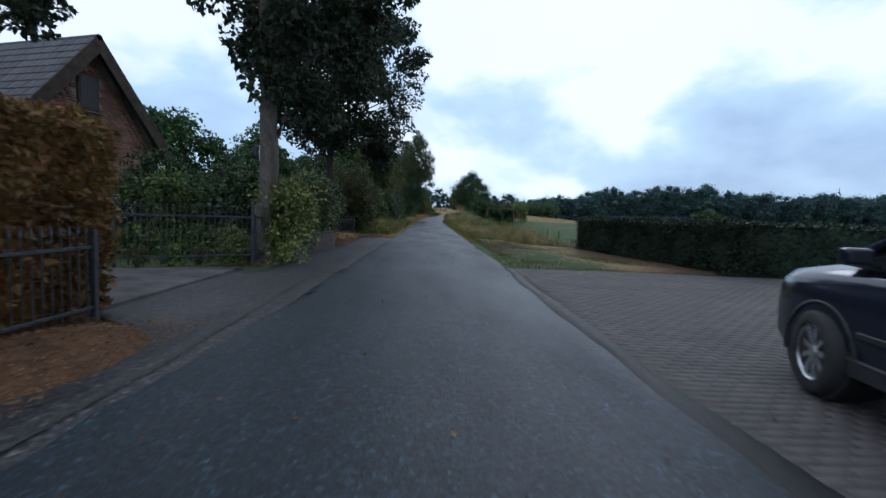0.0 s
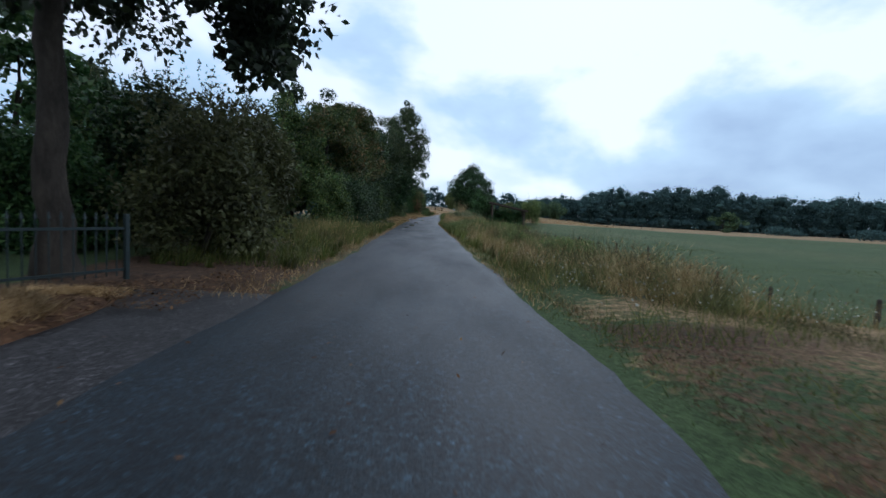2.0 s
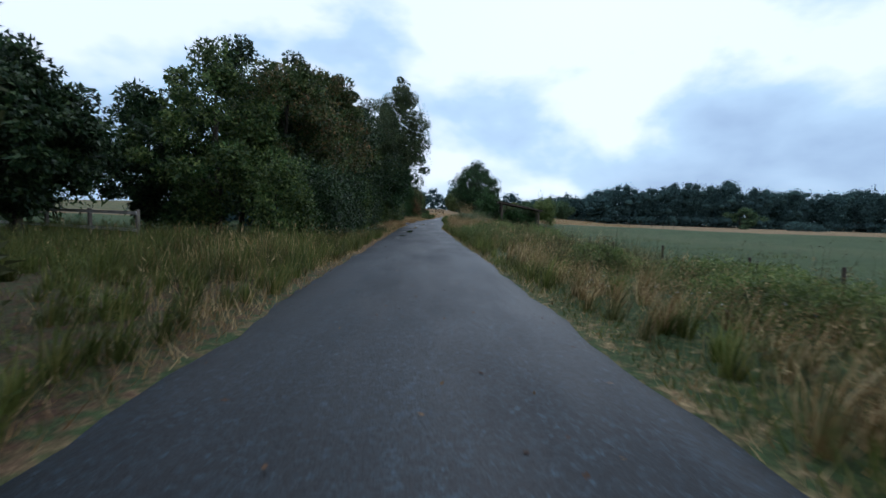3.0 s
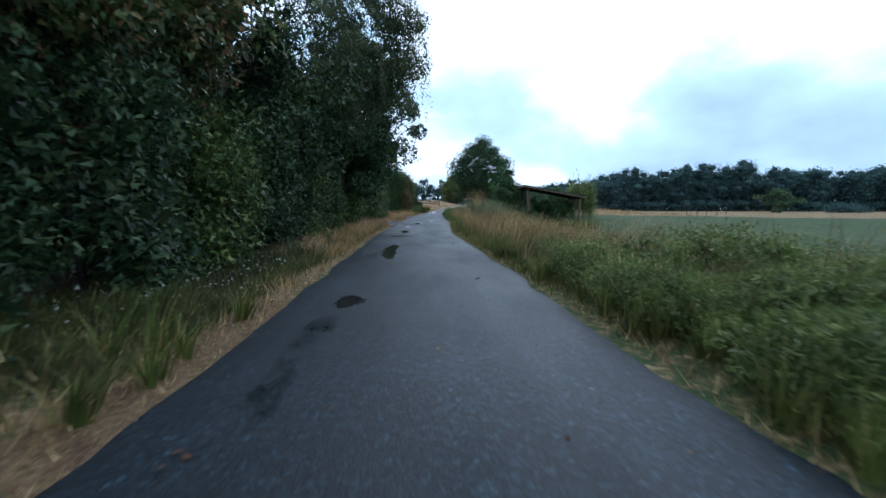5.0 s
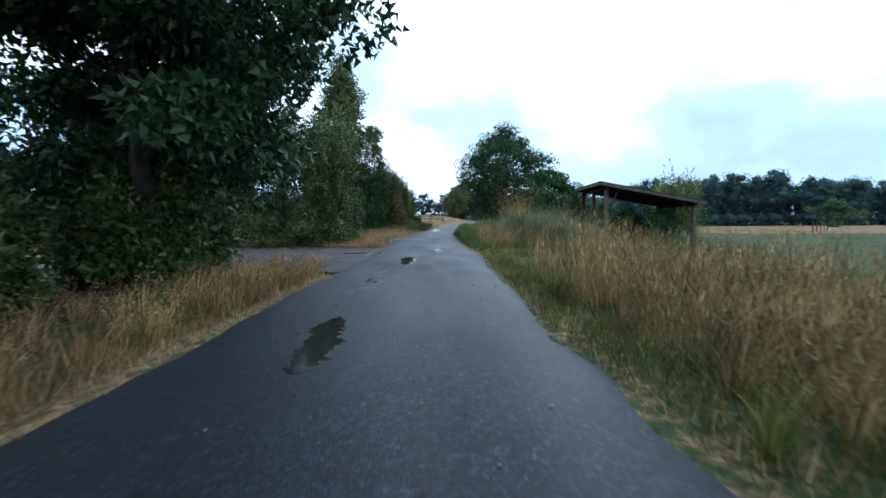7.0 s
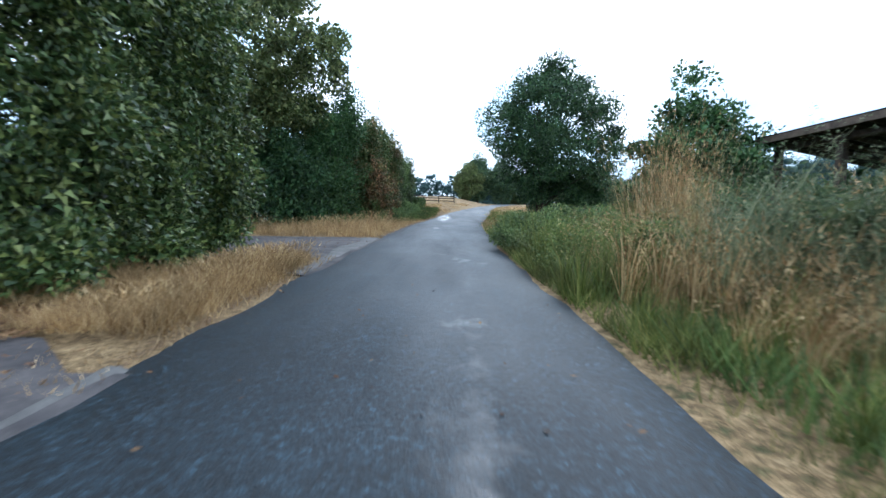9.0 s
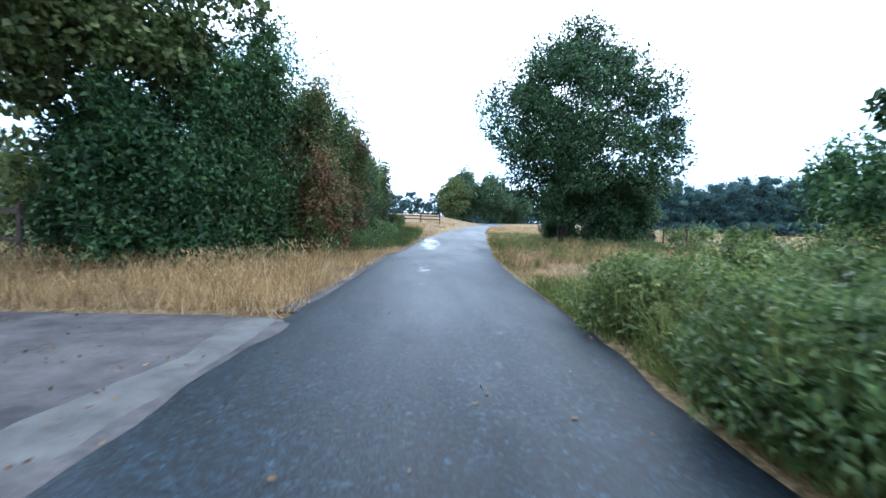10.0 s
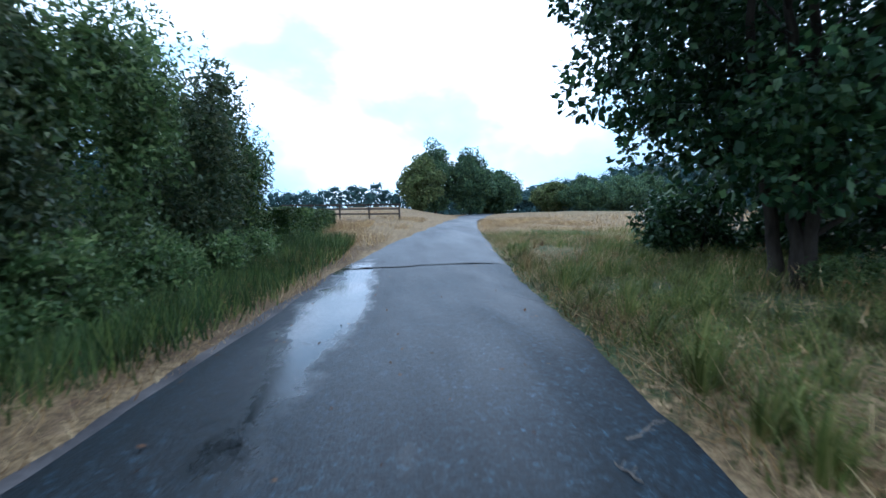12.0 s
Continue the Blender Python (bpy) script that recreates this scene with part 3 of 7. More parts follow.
def shrub(name, x, y, rx, ry, h, mat, leaf=0.11, clumps=16, per=330, seed=1, label="", category="shrub", group="", core=0.72, z=None, asp=0.6, low=0.0, square=0.0, droop=0.25, lane=True, small=True, shoots=0, thin=None):
    """A bush from the ground up: stems inside and lumpy leaf clumps outside."""
    rng = np.random.default_rng(seed)
    z0 = float(gz(x, y)) if z is None else z
    ob = thing(name, (x, y, z0 - 0.03), label, category, group, lane=lane)
    cl = []
    for i in range(clumps):
        d = balls(rng, 1)[0]
        r = rng.uniform(0.35, 1.0) ** 0.5
        hz = low + (h - low) * (0.5 + 0.5 * d[2] * r) * 0.86 + 0.1
        w = 1.0 if square else np.sqrt(max(0.15, 1 - (max(0.0, (hz / h - 0.35) / 0.65)) ** 2.4))
        ang = np.arctan2(d[1], d[0])
        rad = r * w * 0.78
        k = rng.uniform(0.8, 1.2)
        cl.append(((np.cos(ang) * rad * rx, np.sin(ang) * rad * ry, hz), ((0.34 * rx + 0.1) * k, (0.34 * ry + 0.1) * k, min(0.2 * h + 0.1, 0.4 * rx + 0.2) * k)))
    for i in range(4):
        c = cl[i][0]
        s = np.array([c[0] * 0.25, c[1] * 0.25, 0.0])
        v, f = tube(np.stack([s, s + (np.array(c) - s) * 0.5 + [0, 0, 0.1], np.array(c)]), [0.035, 0.025, 0.012], 6)
        part("stem", fmesh("stem", v, f, M_DARKBARK), M_DARKBARK, ob)
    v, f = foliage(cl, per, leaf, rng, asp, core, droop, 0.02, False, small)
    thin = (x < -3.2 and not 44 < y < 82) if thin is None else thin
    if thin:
        # leaves dropped where the camera on the lane can't look, to save triangles
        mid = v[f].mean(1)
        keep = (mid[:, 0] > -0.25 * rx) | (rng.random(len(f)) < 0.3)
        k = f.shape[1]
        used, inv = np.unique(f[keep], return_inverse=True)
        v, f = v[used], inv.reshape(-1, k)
    if shoots:
        ps = []
        for i in range(shoots):
            c = np.array(cl[int(rng.integers(len(cl)))][0])
            c[2] = h * rng.uniform(0.75, 0.95)
            ln = h * rng.uniform(0.12, 0.3)
            t = np.linspace(0, 1, 22)[:, None]
            ps.append(c + t * [rng.normal() * 0.25, rng.normal() * 0.25, ln] + rng.normal(size=(22, 3)) * 0.035)
        p = np.concatenate(ps)
        v, f = join((v, f), leaf_cloud(p, np.tile([0, 0, 0.5], (len(p), 1)), leaf * 0.8, rng, asp, 0.8, 0.0, small))
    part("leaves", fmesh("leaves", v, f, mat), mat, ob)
    return ob


def hedge(name, a, b, width, h, mat, leaf=0.07, dens=420, seed=1, label="", rough=0.06, round_top=0.12, core=True, category="hedge", group="", z=None):
    """A clipped hedge from a to b: dense inside, leaf by leaf outside, slightly wavy faces."""
    rng = np.random.default_rng(seed)
    a, b = np.array(a, float), np.array(b, float)
    ln = float(np.linalg.norm(b - a))
    turn = math.degrees(math.atan2(b[1] - a[1], b[0] - a[0]))
    z0 = float(gz(*((a + b) / 2))) if z is None else z
    ob = thing(name, ((a[0] + b[0]) / 2, (a[1] + b[1]) / 2, z0 - 0.02), label, category, group, "", turn)
    hl, hw = ln / 2, width / 2

    def wave(p):
        return (np.sin(p[:, 0] * 1.7 + seed) + np.sin(p[:, 0] * 3.9 + p[:, 2] * 2.3) + np.sin(p[:, 2] * 4.1 + p[:, 1] * 3.0)) * rough

    faces = [((ln * h), 1, -1), ((ln * h), 1, 1), (width * h, 0, -1), (width * h, 0, 1), (ln * width, 2, 1)]
    ps, ds = [], []
    for area, ax, sg in faces:
        n = int(area * dens)
        p = np.stack([rng.uniform(-hl, hl, n), rng.uniform(-hw, hw, n), rng.uniform(0.04, h, n)], -1)
        p[:, ax] = (h if ax == 2 else sg * (hw if ax == 1 else hl))
        d = np.zeros((n, 3))
        d[:, ax] = sg
        ps.append(p)
        ds.append(d)
    p, d = np.concatenate(ps), np.concatenate(ds)
    if round_top:
        over = np.clip((p[:, 2] - (h - round_top)) / round_top, 0, 1) ** 2
        side = np.clip((np.abs(p[:, 1]) - (hw - round_top)) / round_top, 0, 1)
        p[:, 1] -= np.sign(p[:, 1]) * over * round_top * 0.6 * (side > 0)
        p[:, 2] -= side ** 2 * round_top * 0.5 * (p[:, 2] > h - 0.01)
    p += d * (wave(p) - rng.uniform(0, 0.09, len(p)))[:, None]
    pieces = [leaf_cloud(p, d * 0.7, leaf, rng, 0.65, 0.8, 0.1, True)]
    nx, nz = max(2, int(ln / 0.5)), max(2, int(h / 0.5))
    xs, zs = np.linspace(-hl + 0.08, hl - 0.08, nx), np.linspace(0, h - 0.1, nz)
    gx, gzz = np.meshgrid(xs, zs, indexing="ij")
    for sg in (-1, 1):
        q = np.stack([gx, np.full_like(gx, sg * (hw - 0.1)), gzz], -1).reshape(-1, 3)
        q[:, 1] += sg * wave(q)
        i, j = np.meshgrid(np.arange(nx - 1), np.arange(nz - 1), indexing="ij")
        fa = np.stack([i * nz + j, (i + 1) * nz + j, (i + 1) * nz + j + 1, i * nz + j + 1], -1).reshape(-1, 4)
        pieces.append((q, fa))
    for sg in (-1, 1):
        q = np.array([[sg * (hl - 0.1), -hw + 0.1, 0], [sg * (hl - 0.1), hw - 0.1, 0], [sg * (hl - 0.1), hw - 0.1, h - 0.1], [sg * (hl - 0.1), -hw + 0.1, h - 0.1]])
        pieces.append((q, np.array([[0, 1, 2, 3]])))
    q = np.array([[-hl, -hw + 0.08, h - 0.1], [hl, -hw + 0.08, h - 0.1], [hl, hw - 0.08, h - 0.1], [-hl, hw - 0.08, h - 0.1]])
    pieces.append((q, np.array([[0, 1, 2, 3]])))
    part("leaves", fmesh("leaves", *pieces[0], mat), mat, ob)
    part("twiggy_inside", fmesh("twiggy_inside", *join(*pieces[1:]), mat), mat, ob, "dense inner foliage")
    return ob


def patchy(x, y, seed, size=3.0):
    """A smooth random field over the ground, about -1 to 1, with patches of the given size."""
    rng = np.random.default_rng(seed)
    k = rng.normal(size=(7, 2)) * 2.6 / size
    return np.sin(np.stack([x, y], -1) @ k.T + rng.uniform(0, 6, 7)).sum(-1) / 2.6


def blades(name, area, n, h, width, mat, seed, label, keep=None, lean=0.35, heads=0.0, category="grass", clump=0.0, heap=None):
    """Standing grass over an area: bent blades, some with seed heads; kind stuff."""
    rng = np.random.default_rng(seed)
    x0, x1, y0, y1 = area
    x, y = rng.uniform(x0, x1, n), rng.uniform(y0, y1, n)
    if clump:
        k = rng.normal(size=(6, 2)) * clump
        dens = np.sin(np.stack([x, y], -1) @ k.T + rng.uniform(0, 6, 6)).sum(-1) / 3
        ok = dens + rng.uniform(-1, 1, n) > -0.2
        x, y = x[ok], y[ok]
    if keep is not None:
        ok = keep(x, y, rng)
        x, y = x[ok], y[ok]
    n = len(x)
    z = gz(x, y) - 0.02
    if heap:
        cx, cy, cz, hx, hy, hz = heap
        z = np.maximum(z, cz + hz * np.sqrt(np.clip(1 - ((x - cx) / hx) ** 2 - ((y - cy) / hy) ** 2, 0, 1)))
    k = rng.normal(size=(4, 2)) * 0.7
    tall = 1 + 0.42 * np.sin(np.stack([x, y], -1) @ k.T).sum(-1) / 2
    hh = h * rng.uniform(0.5, 1.15, n) * tall
    ang = rng.uniform(0, 2 * np.pi, n)
    side = np.stack([np.cos(ang), np.sin(ang), 0 * ang], -1)
    la = rng.uniform(0, 2 * np.pi, n)
    bend_v = np.stack([np.cos(la), np.sin(la), 0 * la], -1) * (hh * lean * rng.uniform(0.2, 1.3, n))[:, None]
    base = np.stack([x, y, z], -1)
    w = (width * rng.uniform(0.6, 1.4, n))[:, None]
    up = np.array([0, 0, 1.0]) * hh[:, None]
    m = base + up * 0.5 + bend_v * 0.3
    t = base + up * 0.96 + bend_v
    v = np.stack([base - side * w * 0.5, base + side * w * 0.5, t], 1).reshape(-1, 3)
    f = np.arange(3 * n).reshape(-1, 3)
    pieces = [(v, f)]
    if heads:
        q = rng.random(n) < heads
        hl = np.minimum(0.09, hh[q] * 0.2)[:, None]
        dirn = (t - m)[q]
        dirn /= np.linalg.norm(dirn, axis=1)[:, None]
        hw = hl * 0.09
        c = t[q]
        v2 = np.stack([c + side[q] * hw - dirn * hl * 0.3, c - side[q] * hw - dirn * hl * 0.3, c + dirn * hl], 1).reshape(-1, 3)
        pieces.append((v2, np.arange(len(v2)).reshape(-1, 3)))
    v, f = join(*pieces)
    return solid(name, fmesh(name, v, f, mat), mat, label, category, "", "stuff")


def tussocks(name, spots, h, per, mat, seed, label, width=0.010, wind=(0.25, 0.0), heads=0.3):
    """Tufts of long arching blades fanning out of one root each; kind stuff."""
    rng = np.random.default_rng(seed)
    spots = np.asarray(spots, float)
    n = len(spots) * per
    c = np.repeat(spots, per, 0)
    size = np.repeat(rng.uniform(0.6, 1.25, len(spots)), per)
    ang = rng.uniform(0, 2 * np.pi, n)
    out = np.stack([np.cos(ang), np.sin(ang)], -1)
    base = np.column_stack([c + out * (rng.uniform(0, 0.12, n) * size)[:, None], gz(c[:, 0], c[:, 1]) - 0.02])
    ln = h * size * rng.uniform(0.55, 1.2, n)
    reach = rng.uniform(0.15, 0.9, n) ** 1.3
    drop = out * reach[:, None] + np.asarray(wind)
    side = np.column_stack([-out[:, 1], out[:, 0], 0 * ang])
    w = (width * rng.uniform(0.6, 1.4, n))[:, None]
    rows = []
    for u in (0.0, 0.45, 0.8, 1.0):
        p = base + np.column_stack([drop * (ln * u ** 1.7)[:, None], ln * (u - 0.42 * reach * u ** 2.6)])
        k = 1.0 - u if u < 1 else 0.06
        rows += [p - side * w * max(k, 0.06), p + side * w * max(k, 0.06)]
    v = np.stack(rows, 1).reshape(-1, 3)
    q = np.array([(0, 1, 3, 2), (2, 3, 5, 4), (4, 5, 7, 6)])
    f = (np.arange(n)[:, None, None] * 8 + q).reshape(-1, 4)
    pieces = [(v, f)]
    if heads:
        tip = rows[-1][rng.random(n) < heads]
        m = 5
        tip = np.repeat(tip, m, 0) + rng.normal(size=(len(tip) * m, 3)) * [0.02, 0.02, 0.045]
        pieces.append(leaf_cloud(tip, np.tile([0, 0, 0.4], (len(tip), 1)), 0.035, rng, 0.35, 0.7, 0.0))
    v, f = join(*pieces)
    return solid(name, fmesh(name, v, f, mat), mat, label, "grass", "", "stuff")


def scatter(area, n, seed, keep):
    rng = np.random.default_rng(seed)
    x, y = rng.uniform(area[0], area[1], n), rng.uniform(area[2], area[3], n)
    ok = keep(x, y, rng)
    return np.stack([x[ok], y[ok]], -1)


# ---- ground and lane ----
def build_ground():
    xs = np.unique(np.concatenate([np.linspace(-2400, -60, 14), np.arange(-60, -14, 3.0), np.arange(-14, 16, 0.5), np.arange(16, 60, 3.0), np.linspace(60, 2400, 16)]))
    ys = np.unique(np.concatenate([np.linspace(-800, -40, 6), np.arange(-40, -4, 3.0), np.arange(-4, 150, 0.6), np.arange(150, 260, 4.0), np.linspace(260, 3200, 14)]))
    gx, gy = np.meshgrid(xs, ys, indexing="ij")
    z = gz(gx, gy)
    off = np.abs(gx - road_c(gy)) - road_w(gy)
    # the land lies just under the lane's edge and rises into an uneven verge
    verge = 0.05 * sstep(0.4, 1.6, off) * (1 + 0.6 * np.sin(gx * 1.7 + gy * 0.9) + 0.5 * np.sin(gy * 0.7 - gx))
    drive = ((gx > 1.5) & (gx < 14) & (gy < 12.2)) | ((gx < -1.5) & (gx > -10) & (gy > 4.6) & (gy < 10.6)) | ((gx < -1.5) & (gx > -4.2) & (gy < 23.2)) | ((gx < -1.5) & (gx > -13) & (gy > 78.8) & (gy < 89.8)) | ((gx < -1.5) & (gx > -13) & (gy > 93.6) & (gy < 101.5))
    z = z + np.where(drive, -0.09, np.where(off < 0.4, -0.045, verge - 0.03))
    n, m = gx.shape
    i, j = np.meshgrid(np.arange(n - 1), np.arange(m - 1), indexing="ij")
    f = np.stack([i * m + j, (i + 1) * m + j, (i + 1) * m + j + 1, i * m + j + 1], -1).reshape(-1, 4)
    me = fmesh("ground", np.stack([gx, gy, z], -1).reshape(-1, 3), f, M_GROUND, True)
    wav = 0.5 + 0.5 * np.sin(gx * 0.13 + gy * 0.05)
    straw = np.where(gy > 108, 0.75, 0.1) + 0.25 * np.exp(-np.abs(off) / 1.2) * (gy > 24)
    straw = np.where((gx > 9) & (gy > 24) & (gy < 106), 0.08 + 0.14 * wav, straw)
    straw = np.where((gx > 9) & (gy >= 106), 0.45 + 0.3 * wav, straw)
    straw = np.where((gx < -1.5) & (gy > 81), np.where((gx < -5.5) & (gy > 103), 0.3 + 0.1 * wav, 0.75), straw)
    straw = np.where((gx > 2) & (gx < 8) & (gy > 10) & (gy < 24), 0.22 + 0.08 * (gx - 3) + 0.22 * patchy(gx, gy, 3, 2.6), straw)
    straw = np.where((gx > 1) & (gx < 9) & (gy > 84), 0.78 - 0.5 * sstep(112, 117, gy) * (gy < 135) - 0.25 * (gy < 90), straw)
    straw = np.where((off > 0) & (off < 0.6) & (gx < 0) & (gy > 40), 0.6, straw)
    soil = np.where((off > 0) & (off < 0.7) & (gx < 0) & (gy > 22), 0.36, 0.0)
    soil = np.where((gx < -2.4) & (gx > -5.2) & (gy > 16.5) & (gy < 24), 0.75, soil)
    soil = np.where((gx < -2.2) & (gx > -4.2) & (gy < 5.2), 0.8, soil)
    soil = np.where((gx < -2.5) & (gx > -12) & (gy > 29) & (gy < 47), 0.42, soil)
    soil = np.where((gx < -2.0) & (gx > -6) & (gy > 23.5) & (gy < 28.5), 0.7, soil)
    # soil under the hedgerow; its dark colour also stands in for tree shade
    soil = np.where((gx < -4.0) & (gx > -7.5) & (gy > 50) & (gy < 80), 0.7, soil)
    soil = np.where((gx > 2) & (gx < 9.5) & (gy > 11) & (gy < 22), 0.26 + 0.25 * patchy(gx, gy, 4, 3.2) + 0.09 * (gx - 4), soil)
    soil = np.where((gx < -1.2) & (gx > -8) & (gy > 124) & (gy < 143), 0.34 + 0.2 * patchy(gx, gy, 44, 2.4), soil)
    for name, val in (("straw", straw), ("soil", soil)):
        me.attributes.new(name, "FLOAT", "POINT").data.foreach_set("value", val.ravel().astype(np.float32))
    ob = solid("ground", me, M_GROUND, "meadow ground with pasture, straw and bare soil", "ground", "", "structure", lane=False)
    w = (1 - sstep(34, 90, np.abs(gx))) * (1 - sstep(190, 420, gy))
    bx, by = bend(gx, gy)
    co = np.stack([gx + (bx - gx) * w, gy + (by - gy) * w, z], -1).astype(np.float32)
    me.vertices.foreach_set("co", co.ravel())
    me.update()
    return ob


build_ground()


def strip(name, y0, y1, step, left, right, mat, zoff, label, category="road", cols=19, camber=0.03):
    """A paved sheet between two edges given as functions of y, with worn uneven borders."""
    rng = np.random.default_rng(7)
    ys = np.arange(y0, y1 + step, step)
    jl, jr = (np.convolve(rng.normal(size=len(ys) + 4), np.ones(5) / 5, "valid") * 0.11 for _ in "ab")
    u = np.linspace(0, 1, cols)
    l, r = left(ys) + jl, right(ys) + jr
    x = l[:, None] + (r - l)[:, None] * u
    y = np.repeat(ys[:, None], cols, 1)
    z = gz(0 * x + road_c(ys)[:, None], y) + zoff + camber * (1 - (2 * u - 1) ** 2) - 0.03 * (np.abs(2 * u - 1) > 0.999)
    z = z + 0.004 * np.sin(x * 3.1 + y * 1.3) + 0.004 * np.sin(y * 2.1 - x)
    n = len(ys)
    i, j = np.meshgrid(np.arange(n - 1), np.arange(cols - 1), indexing="ij")
    f = np.stack([i * cols + j, i * cols + j + 1, (i + 1) * cols + j + 1, (i + 1) * cols + j], -1).reshape(-1, 4)
    me = fmesh(name, np.stack([x, y, z], -1).reshape(-1, 3), f, mat, True)
    wet = sum(g * np.exp(-((x - px) / rx) ** 2 - ((y - py) / ry) ** 2) for px, py, rx, ry, g in WET_SPOTS)
    me.attributes.new("wet", "FLOAT", "POINT").data.foreach_set("value", (wet + 0 * x).ravel().astype(np.float32))
    me.attributes.new("border", "FLOAT", "POINT").data.foreach_set("value", np.tile(np.abs(2 * u - 1), n).astype(np.float32))
    return solid(name, me, mat, label, category, "", "structure")


# damp stretches of the lane: across, along, half sizes, strength
WET_SPOTS = [(-0.55, 119.5, 0.5, 3.4, 0.85), (-0.9, 123.2, 0.7, 0.8, 0.6), (-0.6, 114.5, 0.35, 2.0, 0.25), (0.6, 113.5, 0.25, 2.0, 0.25), (-0.6, 106.5, 0.25, 2.2, 0.25), (0.1, 99.0, 0.9, 5.0, 0.13), (0.2, 91.0, 0.7, 4.0, 0.16), (0.3, 86.5, 0.25, 2.6, 0.3),
             (-1.25, 49.8, 0.2, 2.6, 0.42), (-1.35, 58.6, 0.4, 2.2, 0.35), (-0.85, 64.4, 0.2, 1.8, 0.28), (-0.9, 77.5, 0.3, 3.0, 0.4), (-0.5, 82.6, 0.3, 2.4, 0.35), (-2.1, 84.8, 0.5, 1.6, 0.5), (-2.0, 9.0, 0.3, 5.0, 0.3)]
strip("road", -40, 123.2, 0.35, lambda y: road_c(y) - road_w(y), lambda y: road_c(y) + road_w(y), M_ROAD, -0.012, "narrow worn asphalt country lane, damp in patches")
strip("road_far", 123.1, 230, 0.6, lambda y: road_c(y) - road_w(y), lambda y: road_c(y) + road_w(y), M_ROAD2, -0.008, "paler asphalt lane climbing past the joint")
strip("pavement", -20, 22.6, 0.5, lambda y: np.where((y > 5.2) & (y < 9.6), -4.2, np.where(y > 11.9, -3.95, -3.55 - 0.1 * np.sin(y))), lambda y: road_c(y) - road_w(y) + 0.3, M_FOOT, -0.03, "dark tarred footway strip beside the lane", "pavement", 7, 0.0)

strip("road_margin", 101.2, 122.6, 0.35, lambda y: road_c(y) - road_w(y) - 0.18 - 0.1 * np.sin(y * 0.7), lambda y: road_c(y) - road_w(y) + 0.12, M_DRIVE, -0.03, "pale gritty margin along the asphalt", "road", 5, 0.0)


def slab(name, corners, mat, z, label, category="driveway"):
    """A flat paved area with a little thickness and a rounded rim."""
    bm = bmesh.new()
    f = bm.faces.new([bm.verts.new((x, y, z + float(gz(-1.0 if x < 0 else x, y)))) for x, y in corners])
    ext = bmesh.ops.extrude_face_region(bm, geom=[f])
    bmesh.ops.translate(bm, verts=[v for v in ext["geom"] if isinstance(v, bmesh.types.BMVert)], vec=(0, 0, -0.08))
    bmesh.ops.recalc_face_normals(bm, faces=bm.faces)
    return solid(name, bm, mat, label, category, "", "structure")


slab("driveway_house", [(-4.1, 5.3), (-4.1, 9.9), (-6.3, 9.0), (-10.5, 8.4), (-10.5, 5.6)], M_DRIVE, -0.012, "grey paved house driveway beside the lane")
slab("driveway_hedge", [(-1.85, 79.2), (-1.95, 88.3), (-2.6, 88.3), (-3.5, 89.1), (-13, 89.0), (-13, 80.6), (-4.5, 80.4), (-3.0, 79.9)], M_DRIVE, -0.018, "grey concrete driveway entrance in front of tall hedge")
slab("driveway_paddock", [(-1.9, 92.4), (-1.9, 100.3), (-3.2, 100.8), (-13, 100.8), (-13, 95.2), (-4.6, 95.0), (-3.1, 94.3), (-2.5, 92.8)], M_DRIVE, -0.018, "grey concrete driveway entrance beside the paddock")
strip("kerb_strip", 84.2, 88.2, 0.3, lambda y: road_c(y) - road_w(y) - 0.16, lambda y: road_c(y) - road_w(y) + 0.03, M_CONC, -0.012, "pale worn concrete edging along the lane", "kerb", 4, 0.012)
strip("kerb_strip", 92.8, 100.4, 0.3, lambda y: road_c(y) - road_w(y) - 0.5 - 0.12 * np.sin(y * 1.7), lambda y: road_c(y) - road_w(y) + 0.04, M_CONC, -0.012, "pale cracked concrete edging along the lane", "kerb", 6, 0.012)
slab("joint_bed", [(1.9, -6), (14, -6), (14, 11.55), (1.9, 11.6)], M_JOINT, -0.0168, "sandy bed of the clinker forecourt")

strip("gutter", -6, 11.5, 0.5, lambda y: 1.82 + 0 * y, lambda y: 2.04 + 0 * y, M_GUTTER, -0.002, "dark gritty gutter between lane and forecourt", "gutter", 5, 0.004)


def puddle(x, y, rx, ry, seed, label, turn=0.0):
    """Shallow water with a ragged shore: two wandering edges along its length, rim and level surface."""
    rng = np.random.default_rng(seed)
    n = 46
    v = np.linspace(-1, 1, n)

    def wander(amp):
        w = np.convolve(rng.normal(size=n + 8), np.ones(5) / 5, "same")[4:-4] + 0.7 * rng.normal(size=n)
        return w * amp

    half = (1 - v ** 2) ** 0.42
    mid = wander(0.12) + 0.25 * np.sin(v * 2.1 + rng.uniform(0, 6))
    left, right = mid - half * (1 + wander(0.17)), mid + half * (1 + wander(0.17))
    c, s = math.cos(radians(turn)), math.sin(radians(turn))
    zt = float(gz(road_c(y), y)) + 0.024
    bm = bmesh.new()
    rows = []
    for k in range(n):
        lo, hi = min(left[k], right[k] - 0.02) * rx, right[k] * rx
        py = v[k] * ry
        edge = min(0.02, (hi - lo) * 0.2)
        rows.append([bm.verts.new((x + c * px - s * py, y + s * px + c * py, zt - d)) for px, d in ((lo, 0.02), (lo + edge, 0.0), (hi - edge, 0.0), (hi, 0.02))])
    for p, q in zip(rows, rows[1:]):
        for k in range(3):
            bm.faces.new((p[k], p[k + 1], q[k + 1], q[k]))
    return solid("puddle", bm, M_WATER, label, "puddle", "puddles on the lane")


